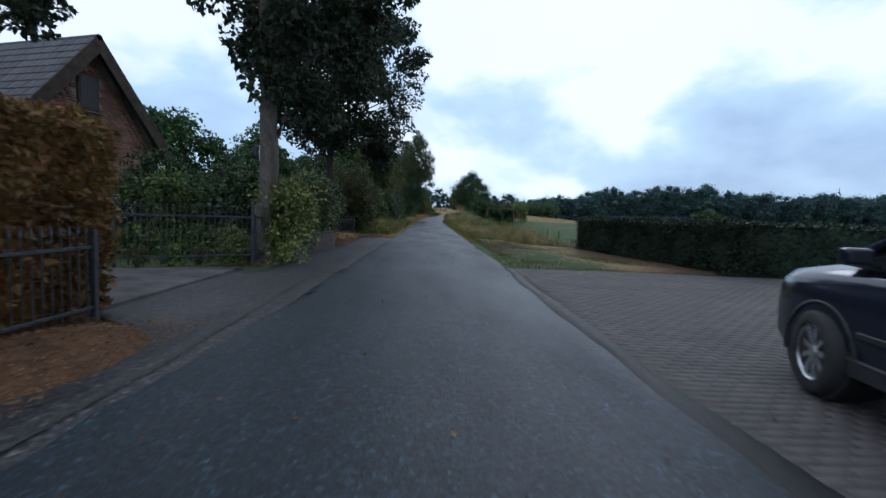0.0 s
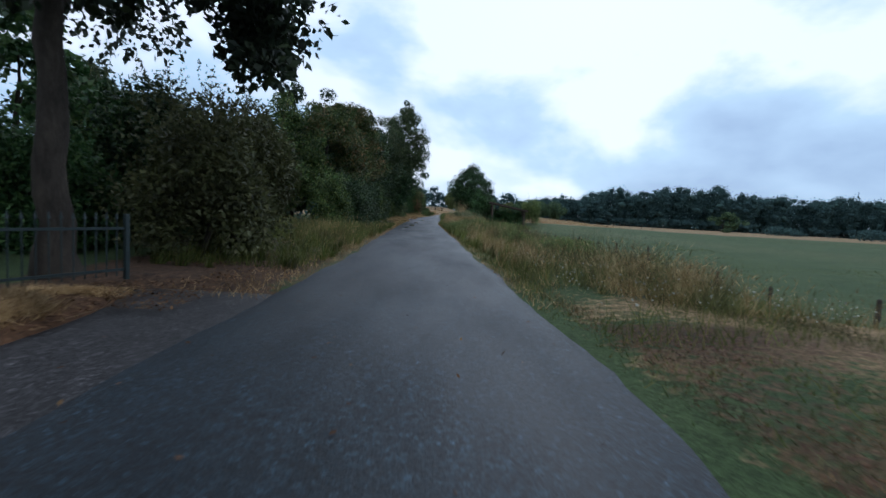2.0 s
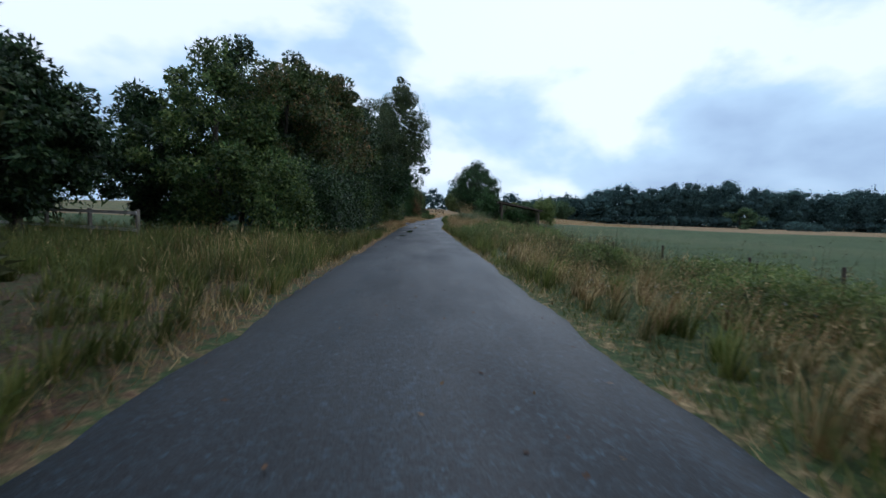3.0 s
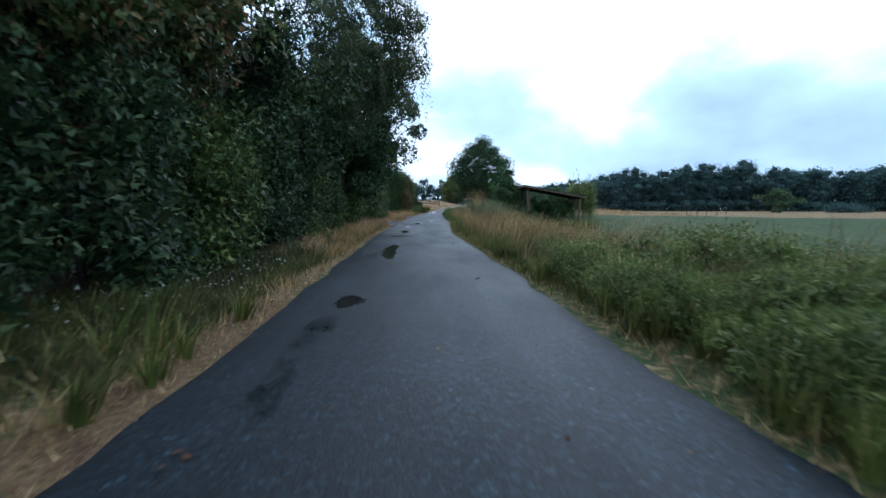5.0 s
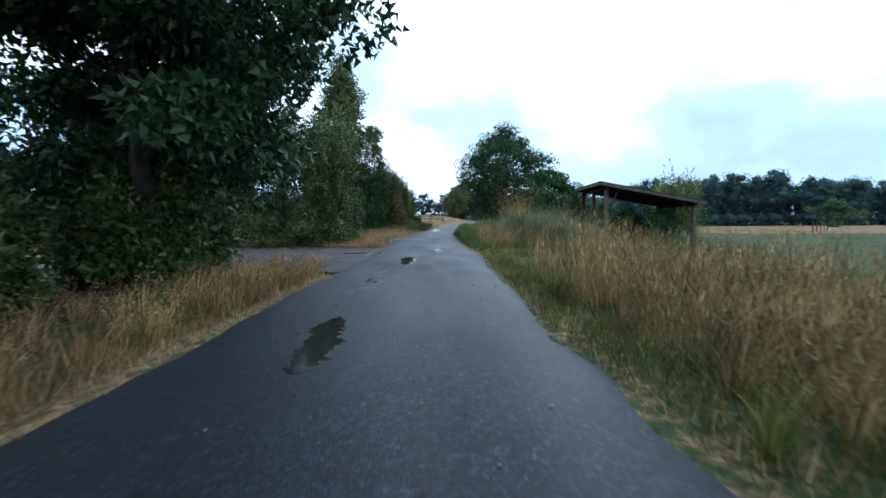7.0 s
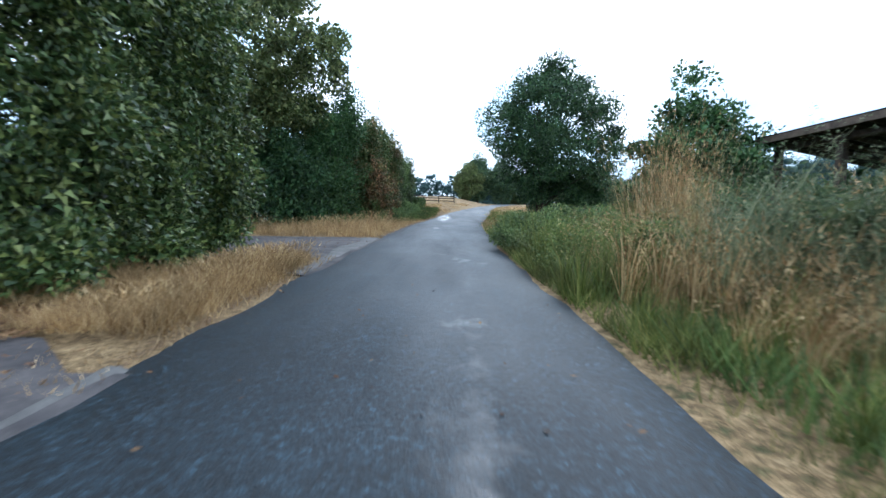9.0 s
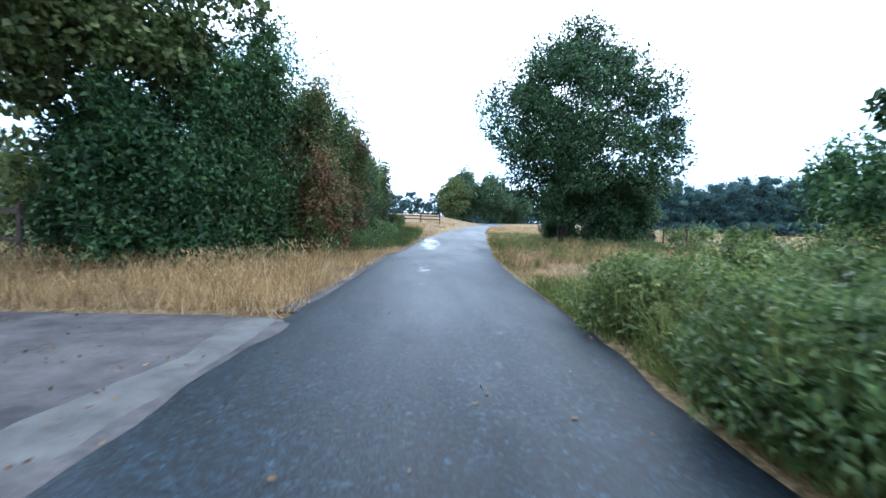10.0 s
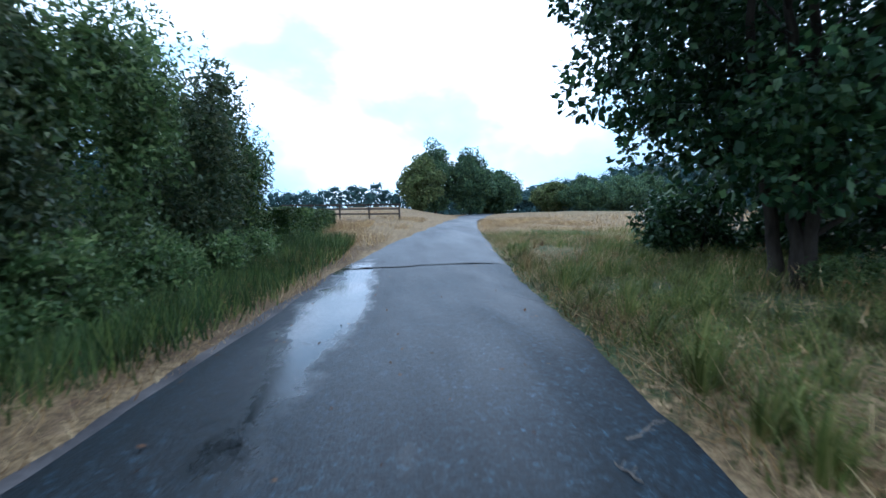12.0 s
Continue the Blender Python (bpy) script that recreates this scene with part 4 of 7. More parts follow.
WET = "dark shallow puddle on the worn asphalt lane"
for n, (x, y, rx, ry) in enumerate([(-0.86, 59.6, 0.22, 2.3), (-0.75, 67.0, 0.38, 0.28), (-0.78, 71.9, 0.2, 1.4), (-1.12, 52.1, 0.17, 0.42), (-0.52, 82.7, 0.19, 1.9)]):
    puddle(x, y, rx, ry, 20 + n, WET)


def damp_patch(x, y, rx, ry, seed):
    """A thin ragged film of water on the concrete drive."""
    ob = puddle(x, y, rx, ry, seed, "dark damp patch on the concrete drive", 12.0)
    ob.matrix_basis = Matrix.Translation((0, 0, -0.022))
    return ob


damp_patch(-2.9, 85.7, 0.34, 0.22, 31)


# cracks and the dark resurfacing joint of the lane
def seam(path, width, z, mat, label):
    rng = np.random.default_rng(len(path) + int(abs(path[0][0] * 10)))
    pts = []
    for (ax, ay), (bx, by) in zip(path, path[1:]):
        k = max(2, int(math.hypot(bx - ax, by - ay) / 0.25))
        pts += [(ax + (bx - ax) * i / k, ay + (by - ay) * i / k) for i in range(k)]
    pts.append(path[-1])
    pts = np.array(pts) + rng.normal(size=(len(pts), 2)) * max(0.018, width * 0.35)
    d = np.gradient(pts, axis=0)
    nrm = np.stack([-d[:, 1], d[:, 0]], -1) / (np.linalg.norm(d, axis=1)[:, None] + 1e-9)
    w = width * rng.uniform(0.4, 1.3, len(pts))[:, None]
    zz = gz(road_c(pts[:, 1]), pts[:, 1]) + z
    a, b = pts - nrm * w, pts + nrm * w
    v = np.concatenate([np.column_stack([a, zz]), np.column_stack([b, zz])])
    n = len(pts)
    i = np.arange(n - 1)
    return solid("road_crack", fmesh("road_crack", v, np.stack([i, i + 1, n + i + 1, n + i], -1), mat), mat, label, "crack", "", "structure")


seam([(-2.15, -1), (-2.3, 4), (-2.35, 6.5), (-2.42, 10.3)], 0.012, -0.004, M_RUBBER, "dark open crack along the lane's edge")
seam([(-1.95, 6.0), (-2.05, 8.3)], 0.02, -0.003, M_RUBBER, "short dark repair crack in asphalt")
seam([(-2.6, 11.9), (-2.2, 12.0)], 0.05, 0.0, M_RUBBER, "short dark repair crack in asphalt")
seam([(-1.0, 123.3), (-0.3, 123.05), (0.8, 123.15), (2.6, 123.2)], 0.1, 0.027, M_FOOT, "dark ragged resurfacing joint across the lane")
seam([(-1.9, 111.3), (0.2, 111.6), (1.7, 111.4)], 0.010, 0.025, M_RUBBER, "thin transverse joint across the asphalt")

# ---- the clipped hedge, field fence and trees on the field side ----
hedge("hedge", (8.35, 11.75), (6.95, 20.1), 1.2, 1.42, M_LEAF_YEW, 0.075, 520, 3, "clipped dark green garden hedge at the field corner", 0.035)
hedge("hedge", (7.9, 12.3), (24, 11.2), 1.2, 1.46, M_LEAF_YEW, 0.08, 300, 4, "long clipped dark green hedge behind the forecourt", 0.035)


def fence_post(x, y, h, lean):
    ob = thing("fence_post", (x, y, float(gz(x, y)) - 0.1), "weathered round wooden field fence post", "fence post", "field fence posts")
    rng = np.random.default_rng(int(y * 10))
    zs = np.linspace(0, h + 0.1, 6)
    v, f = tube(np.stack([lean * zs, rng.normal(size=6) * 0.006, zs], -1), 0.044 * (1 + rng.normal(size=6) * 0.06), 8)
    part("post", fmesh("post", v, f, M_DARKWOOD, True), M_DARKWOOD, ob)
    part("post_top", rod_bm((lean * (h + 0.1), 0, h + 0.09), (lean * (h + 0.1), 0, h + 0.125), 0.044, 8, 0.025), M_DARKWOOD, ob)
    return ob


FX = [(21.5, 8.9), (24.7, 9.0), (27.7, 9.2), (30.6, 9.7), (33.4, 10.4), (36.6, 10.4), (39.7, 10.2), (44, 9.8), (48.1, 9.5), (52.2, 9.8), (56.3, 10.1), (60.4, 10.2), (64.5, 10.3), (68.2, 10.0), (72.4, 9.9), (76, 9.6), (80, 9.5)]
rng_f = np.random.default_rng(5)
for y, x in FX:
    fence_post(x, y, (0.62 if y < 34 else 0.95) + rng_f.uniform(-0.1, 0.08), rng_f.normal() * 0.03)
for k, (x, y) in enumerate([(11.1, 115.4), (11.4, 118.1), (11.8, 121.0), (12.3, 124.5), (12.8, 128)]):
    fence_post(x, y, 1.05, 0.02)
for y in (150, 154, 158, 163, 168):
    fence_post(34 + (y - 150) * 0.9, y - 40, 1.1, 0.0)
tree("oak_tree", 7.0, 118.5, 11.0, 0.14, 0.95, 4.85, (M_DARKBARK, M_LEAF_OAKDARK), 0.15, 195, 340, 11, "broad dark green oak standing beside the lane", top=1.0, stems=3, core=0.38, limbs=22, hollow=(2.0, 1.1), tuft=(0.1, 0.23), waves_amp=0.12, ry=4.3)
# shrubs added to fill out the oak's low crown as the camera sees it
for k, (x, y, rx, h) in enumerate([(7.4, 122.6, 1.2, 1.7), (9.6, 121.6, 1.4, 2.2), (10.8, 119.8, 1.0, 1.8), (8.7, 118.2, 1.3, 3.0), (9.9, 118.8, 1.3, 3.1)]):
    shrub("shrub", x, y, rx, rx, h, M_LEAF_OAKDARK, 0.13, 18, 300, 70 + k, "dark green shrubs filling out the oak's low crown", group="oak suckers")
tree("young_oak", 8.1, 100.9, 5.2, 0.1, 0.5, 2.2, (M_DARKBARK, M_LEAF_OAK), 0.14, 70, 230, 12, "small ragged oak beside the open shed", stems=2, core=0.4, limbs=8)
tree("willow_bush", 112, 182, 8.0, 0.3, 0.3, 4.9, (M_DARKBARK, M_LEAF_COPSE), 0.4, 50, 190, 14, "round green willow standing in far pasture", core=0.7, stems=2, lane=False)
for k, (x, y, rx, h) in enumerate([(7.4, 115.4, 0.8, 0.4), (8.7, 114.3, 1.1, 0.45), (10.2, 113.6, 1.2, 0.5), (6.6, 118.0, 0.7, 0.45), (9.6, 116.2, 1.0, 0.4)]):
    shrub("bramble", x, y, rx, rx * 0.8, h, M_LEAF_BRAMBLE, 0.06, 14, 200, 420 + k, "low green weeds spreading through dry grass", "weeds", "low weeds", shoots=10, asp=0.35)
shrub("shrub", 14.5, 121.5, 1.6, 1.6, 1.3, M_LEAF_BRAMBLE, 0.1, 12, 220, 15, "low green shrub by the field fence")
shrub("shrub", 12.2, 113.6, 0.42, 0.42, 1.1, M_LEAF_BRAMBLE, 0.1, 10, 180, 16, "small green shrub in the dry grass", group="small shrubs")
shrub("shrub", 13.3, 113.7, 0.42, 0.42, 1.2, M_LEAF_BRAMBLE, 0.1, 10, 180, 17, "small green shrub in the dry grass", group="small shrubs")
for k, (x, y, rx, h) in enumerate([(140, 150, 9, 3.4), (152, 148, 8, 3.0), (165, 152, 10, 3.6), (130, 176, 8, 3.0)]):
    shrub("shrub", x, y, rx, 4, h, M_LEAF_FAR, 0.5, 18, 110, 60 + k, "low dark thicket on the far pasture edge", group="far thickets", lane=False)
# bramble bank and tall weeds by the shed
for k, (x, y, rx, ry, h) in enumerate([(2.5, 94.2, 1.0, 1.4, 0.75), (3.7, 92.8, 1.0, 1.2, 0.85), (2.25, 97.3, 1.0, 1.6, 0.9), (4.3, 95.2, 1.6, 1.6, 1.15), (2.45, 100.2, 1.0, 1.6, 0.8), (5.4, 98.6, 1.8, 2.0, 1.25), (6.6, 102.6, 1.8, 1.6, 1.2), (4.6, 101.0, 1.4, 1.6, 1.05), (3.6, 97.8, 1.3, 1.5, 1.1)]):
    shrub("bramble", x, y, rx, ry, h, (M_WEED, M_WEED, M_LEAF_BRAMBLE)[k % 3], 0.058, 20, 560, 80 + k, "sprawling green bramble bush on the verge", group="bramble bushes", shoots=8)
for k, (x, y, rx, ry, h) in enumerate([(4.1, 52.2, 1.5, 1.7, 0.95), (5.4, 50.2, 1.4, 1.5, 0.9), (3.6, 49.6, 0.9, 1.3, 0.7), (6.6, 53.4, 1.3, 1.5, 0.8), (2.75, 48.6, 0.6, 1.2, 0.5), (2.7, 51.2, 0.6, 1.3, 0.55), (2.9, 53.8, 0.7, 1.3, 0.55), (5.6, 47.4, 1.4, 1.5, 0.8), (3.4, 46.6, 0.8, 1.2, 0.55), (4.7, 31.2, 1.0, 1.5, 0.5), (5.8, 34.0, 1.2, 1.6, 0.6), (4.5, 37.0, 0.9, 1.6, 0.5)]):
    shrub("bramble", x, y, rx, ry, h, M_WEED, 0.065, 22, 560, 95 + k, "sprawling yellow-green weeds and bramble on the verge", group="bramble bushes", shoots=16, asp=0.3, droop=0.1)
for k, (x, y, rx, h) in enumerate([(8.8, 104.4, 1.5, 3.4), (9.8, 102.4, 1.5, 3.5), (8.3, 99.6, 1.4, 3.6), (10.8, 98.6, 1.1, 2.6), (12.6, 98.6, 1.2, 2.2), (14.6, 99.6, 1.2, 2.0), (11.2, 96.7, 1.2, 2.5), (12.6, 96.4, 1.3, 2.4), (14.2, 97.0, 1.2, 2.1), (7.6, 100.8, 1.2, 3.4), (7.4, 98.0, 1.1, 2.0), (10.2, 95.0, 0.9, 1.5), (12.4, 102.4, 1.5, 3.0)]):
    shrub("shrub", x, y, rx, rx, h, M_LEAF_OAK, 0.13, 14, 200, 110 + k, "dark green self-sown shrub near the shed", group="shrubs by the shed")
shrub("pale_bush", 17.2, 101.5, 1.7, 1.7, 4.6, M_WEED, 0.14, 34, 260, 131, "tall pale yellow-green bush behind the shed", core=0.6, shoots=10)
blades("meadow_grass", (7.6, 18, 84, 95.5), 26000, 0.5, 0.016, M_GRASS, 35, "tall yellow-green grass before the shed", lambda x, y, r: np.hypot((x - 11.0) / 5.5, (y - 90.5) / 6.0) < r.uniform(0.3, 1.0, len(x)), 0.5, 0.2, "grass", 0.5)


for k, (x, y, rx, ry, h) in enumerate([(4.4, 89.8, 1.1, 1.2, 1.35), (5.7, 89.2, 1.3, 1.3, 1.5), (4.6, 91.4, 1.1, 1.2, 1.3), (6.6, 88.2, 1.1, 1.1, 1.2)]):
    shrub("willow_scrub", x, y, rx, ry, h, M_REED if k % 2 else M_LEAF_BIRCH, 0.11, 16, 330, 440 + k, "grey-green willow scrub among tall grass", group="willow scrub", shoots=14, asp=0.25, droop=0.1)


def open_shed():
    """Open timber field shed: posts at the corners and a single dark roof slope falling away from the lane."""
    base = -0.32
    ob = thing("open_shed", (11.3, 92.0, base), "open timber field shed with a dark sloping roof", "shed", "", "", 2.0, False)
    W, D, SKEW = 5.6, 5.0, 0.14
    high, low = 3.82, 2.84

    def at(x, y, drop=0.0):
        return Vector((x + SKEW * y, y, high + (low - high) * x / W - drop))

    def plate(name, x0, x1, y0, y1, top, bottom, mat, label=""):
        bm = bmesh.new()
        vs = [bm.verts.new(at(x, y, d)) for x in (x0, x1) for y in (y0, y1) for d in (top, bottom)]
        bmesh.ops.convex_hull(bm, input=vs)
        return part(name, bm, mat, ob, label)

    plate("roof_slope", -0.4, W + 0.45, -0.4, D + 0.3, -0.09, -0.02, M_FELT, "dark mossy roofing felt")
    plate("fascia_board", -0.4, W + 0.45, -0.43, -0.402, -0.04, 0.13, M_BROWNWOOD)
    plate("fascia_board", -0.43, -0.402, -0.4, D + 0.3, -0.04, 0.13, M_BROWNWOOD)
    # timbers under the roof take the darker wood: its shade is put into colour
    for i in range(8):
        y = -0.2 + i * (D + 0.3) / 7
        plate("rafter", -0.36, W + 0.4, y - 0.035, y + 0.035, -0.018, 0.11, M_DARKWOOD)
    for x in (0.1, W - 0.1):
        plate("wall_plate", x - 0.06, x + 0.06, -0.2, D + 0.1, 0.112, 0.27, M_DARKWOOD)
        for y in (0.05, D * 0.5, D - 0.1):
            z = float(at(x, y).z) - 0.272
            part("post", box_bm(0.19, 0.19, z, (x + SKEW * y, y, 0), 0.012), M_BROWNWOOD if y < 1 else M_DARKWOOD, ob)
    for x, sg in ((0.1, 1), (W - 0.1, -1)):
        part("brace", rod_bm((x, 0.05, 1.9), (x + sg * 0.75, 0.05, float(at(x + sg * 0.75, 0).z) - 0.12), 0.045, 6), M_DARKWOOD, ob)
    # low boards added across the open back, darkening the inside
    for i in range(6):
        part("back_board", box_bm(0.88, 0.03, 1.15, (0.75 + i * 0.9 + SKEW * D, D - 0.02, 0.35), 0.005), M_DARKWOOD, ob)
    return ob


open_shed()


def wheel(parent, x, y, r, side, steer):
    hub = new("wheel")
    hub.parent = parent
    hub.matrix_basis = pose(x, y, r, 0, 0, steer)
    prof = [(-0.11, r - 0.10), (-0.115, r - 0.03), (-0.09, r - 0.005), (0.0, r), (0.09, r - 0.005), (0.115, r - 0.03), (0.11, r - 0.10)]
    seg = 40
    a = np.linspace(0, 2 * np.pi, seg, endpoint=False)
    v = np.array([[(px, pr * math.cos(t), pr * math.sin(t)) for t in a] for px, pr in prof]).reshape(-1, 3)
    i, j = np.meshgrid(np.arange(len(prof) - 1), np.arange(seg), indexing="ij")
    k = (j + 1) % seg
    f = np.stack([i * seg + j, i * seg + k, (i + 1) * seg + k, (i + 1) * seg + j], -1).reshape(-1, 4)
    part("tyre", fmesh("tyre", v, f, M_RUBBER, True), M_RUBBER, hub, "black rubber tyre")
    rim = bmesh.new()
    prof = [(side * 0.08, r - 0.095), (side * 0.10, r - 0.11), (side * 0.085, r - 0.125), (side * 0.02, r - 0.14)]
    rings = [[rim.verts.new((px, pr * math.cos(t), pr * math.sin(t))) for t in a] for px, pr in prof]
    for p, q in zip(rings, rings[1:]):
        for n in range(seg):
            rim.faces.new((p[n], p[(n + 1) % seg], q[(n + 1) % seg], q[n]))
    part("rim", rim, M_ALLOY, hub, "bright alloy rim")
    part("brake_disc", rod_bm((side * -0.02, 0, 0), (side * 0.0, 0, 0), r * 0.5, 24), M_BLACK, hub)
    for n in range(9):
        t = 2 * math.pi * n / 9 + 0.3
        bm = bmesh.new()
        vs = []
        for rad, w, px in ((0.04, 0.016, 0.075), (r - 0.12, 0.024, 0.085)):
            for s in (-1, 1):
                for dx in (-0.025, 0.0):
                    vs.append(bm.verts.new((side * (px + dx), rad * math.cos(t) - s * w * math.sin(t), rad * math.sin(t) + s * w * math.cos(t))))
        bmesh.ops.convex_hull(bm, input=vs)
        part("spoke", bm, M_ALLOY, hub)
    part("hub_cap", rod_bm((side * 0.05, 0, 0), (side * 0.09, 0, 0), 0.055, 16, 0.045), M_ALLOY, hub)
    return hub


def loft(stations, mat, name):
    """A body lofted through equal rings; smooth."""
    n = len(stations[0])
    v = np.array(stations).reshape(-1, 3)
    i, j = np.meshgrid(np.arange(len(stations) - 1), np.arange(n - 1), indexing="ij")
    f = np.stack([i * n + j, i * n + j + 1, (i + 1) * n + j + 1, (i + 1) * n + j], -1).reshape(-1, 4)
    return fmesh(name, v, f, mat, True)


def parked_car(x, y, turn):
    """A dark crossover, its nose towards +y; the origin lies between the front wheels."""
    ob = thing("parked_car", (x, y, 0), "dark blue crossover car parked on the clinker forecourt", "car", "", "", turn)
    # (y, half width at belt, sill z, belt z, bonnet or roof-base z)
    sec = [(0.92, 0.45, 0.42, 0.66, 0.70), (0.90, 0.60, 0.34, 0.72, 0.80), (0.84, 0.74, 0.28, 0.80, 0.93), (0.62, 0.86, 0.25, 0.88, 1.01), (0.36, 0.895, 0.25, 0.92, 1.05), (0.0, 0.905, 0.25, 0.95, 1.085), (-0.36, 0.905, 0.24, 0.97, 1.11),
           (-0.8, 0.905, 0.22, 0.98, 1.12), (-1.6, 0.91, 0.22, 1.0, 1.10), (-2.6, 0.91, 0.22, 1.02, 1.10), (-3.1, 0.89, 0.26, 1.03, 1.10), (-3.4, 0.84, 0.32, 1.02, 1.08), (-3.48, 0.7, 0.4, 0.98, 1.02)]
    rings = []
    for yy, w, sill, belt, top in sec:
        half = [(w * 0.9, sill), (w * 0.985, sill + 0.12), (w, sill + 0.3), (w * 1.0, (sill + belt) / 2 + 0.12), (w * 0.985, belt - 0.07), (w * 0.95, belt), (w * 0.84, belt + (top - belt) * 0.55), (w * 0.5, top - 0.008), (0, top)]
        rings.append([(-px, yy, pz) for px, pz in half] + [(px, yy, pz) for px, pz in half[-2::-1]])
    part("body", loft(rings, M_PAINT, "body"), M_PAINT, ob, "glossy dark blue painted body")
    part("underbody", box_bm(1.55, 4.0, 0.2, (0, -1.3, 0.2), 0.05), M_BLACK, ob)
    cab = []
    for yy, w, z0, z1 in [(-0.05, 0.80, 1.06, 1.08), (-0.85, 0.74, 1.02, 1.50), (-1.5, 0.72, 1.02, 1.585), (-2.5, 0.70, 1.02, 1.57), (-3.1, 0.66, 1.02, 1.47), (-3.38, 0.70, 1.02, 1.10)]:
        half = [(w + 0.06, z0), (w, z0 + (z1 - z0) * 0.5), (w * 0.9, z0 + (z1 - z0) * 0.9), (w * 0.6, z1), (0, z1 + 0.01)]
        cab.append([(-px, yy, pz) for px, pz in half] + [(px, yy, pz) for px, pz in half[-2::-1]])
    part("glasshouse", loft(cab, M_GLASS, "glasshouse"), M_GLASS, ob, "dark tinted windows")
    roof = [[(px, yy, pz + 0.012) for px, yy, pz in ring[2:-2]] for ring in cab[1:5]]
    part("roof", loft(roof, M_PAINT, "roof"), M_PAINT, ob)
    for s in (-1, 1):
        part("windscreen_pillar", rod_bm((s * 0.82, -0.06, 1.08), (s * 0.70, -0.88, 1.49), 0.035, 8), M_PAINT, ob)
        part("door_pillar", rod_bm((s * 0.85, -1.75, 1.04), (s * 0.68, -1.72, 1.54), 0.035, 8), M_BLACK, ob)
        mir = part("mirror", box_bm(0.18, 0.1, 0.12, (s * 0.98, -0.42, 1.08), 0.035, 3), M_PAINT, ob)
        part("mirror_arm", rod_bm((s * 0.84, -0.4, 1.08), (s * 0.95, -0.42, 1.13), 0.02, 6), M_BLACK, mir)
        part("headlight", box_bm(0.26, 0.3, 0.11, (s * 0.62, 0.65, 0.76), 0.05, 3), M_LAMP, ob, "clear headlight")
        part("wheel_arch", fmesh("wheel_arch", *tube(np.array([(s * 0.9, 0.40 * math.cos(t), 0.34 + 0.40 * math.sin(t)) for t in np.linspace(-0.2, math.pi + 0.2, 18)]), np.full(18, 0.016), 6), M_BLACK), M_BLACK, ob)
        part("wheel_arch", fmesh("wheel_arch", *tube(np.array([(s * 0.9, -2.65 + 0.40 * math.cos(t), 0.34 + 0.40 * math.sin(t)) for t in np.linspace(-0.2, math.pi + 0.2, 18)]), np.full(18, 0.016), 6), M_BLACK), M_BLACK, ob)
        part("wheel_well", rod_bm((s * 0.60, 0, 0.36), (s * 0.897, 0, 0.36), 0.385, 28), M_BLACK, ob)
        part("wheel_well", rod_bm((s * 0.60, -2.65, 0.36), (s * 0.897, -2.65, 0.36), 0.385, 28), M_BLACK, ob)
        part("sill_trim", box_bm(0.05, 2.0, 0.14, (s * 0.89, -1.32, 0.26), 0.015), M_BLACK, ob)
        part("rub_strip", box_bm(0.02, 1.9, 0.05, (s * 0.908, -1.35, 0.55), 0.008), M_BLACK, ob)
        for yy in (-0.72, -1.75):
            part("door_gap", box_bm(0.008, 0.012, 0.68, (s * 0.903, yy, 0.3)), M_BLACK, ob)
        part("door_handle", box_bm(0.04, 0.2, 0.035, (s * 0.915, -1.55, 0.86), 0.012), M_PAINT, ob)
        wheel(ob, s * 0.84, 0.0, 0.335, s, -9)
        wheel(ob, s * 0.84, -2.65, 0.335, s, 0)
    part("grille", box_bm(0.8, 0.04, 0.16, (0, 0.9, 0.52), 0.02), M_BLACK, ob)
    part("bumper_trim", box_bm(1.3, 0.1, 0.12, (0, 0.84, 0.3), 0.03), M_BLACK, ob)
    return ob


CAR_TURN = -9.0
parked_car(3.05 + 0.9 * math.cos(radians(CAR_TURN)), 3.42 + 0.9 * math.sin(radians(CAR_TURN)), CAR_TURN)

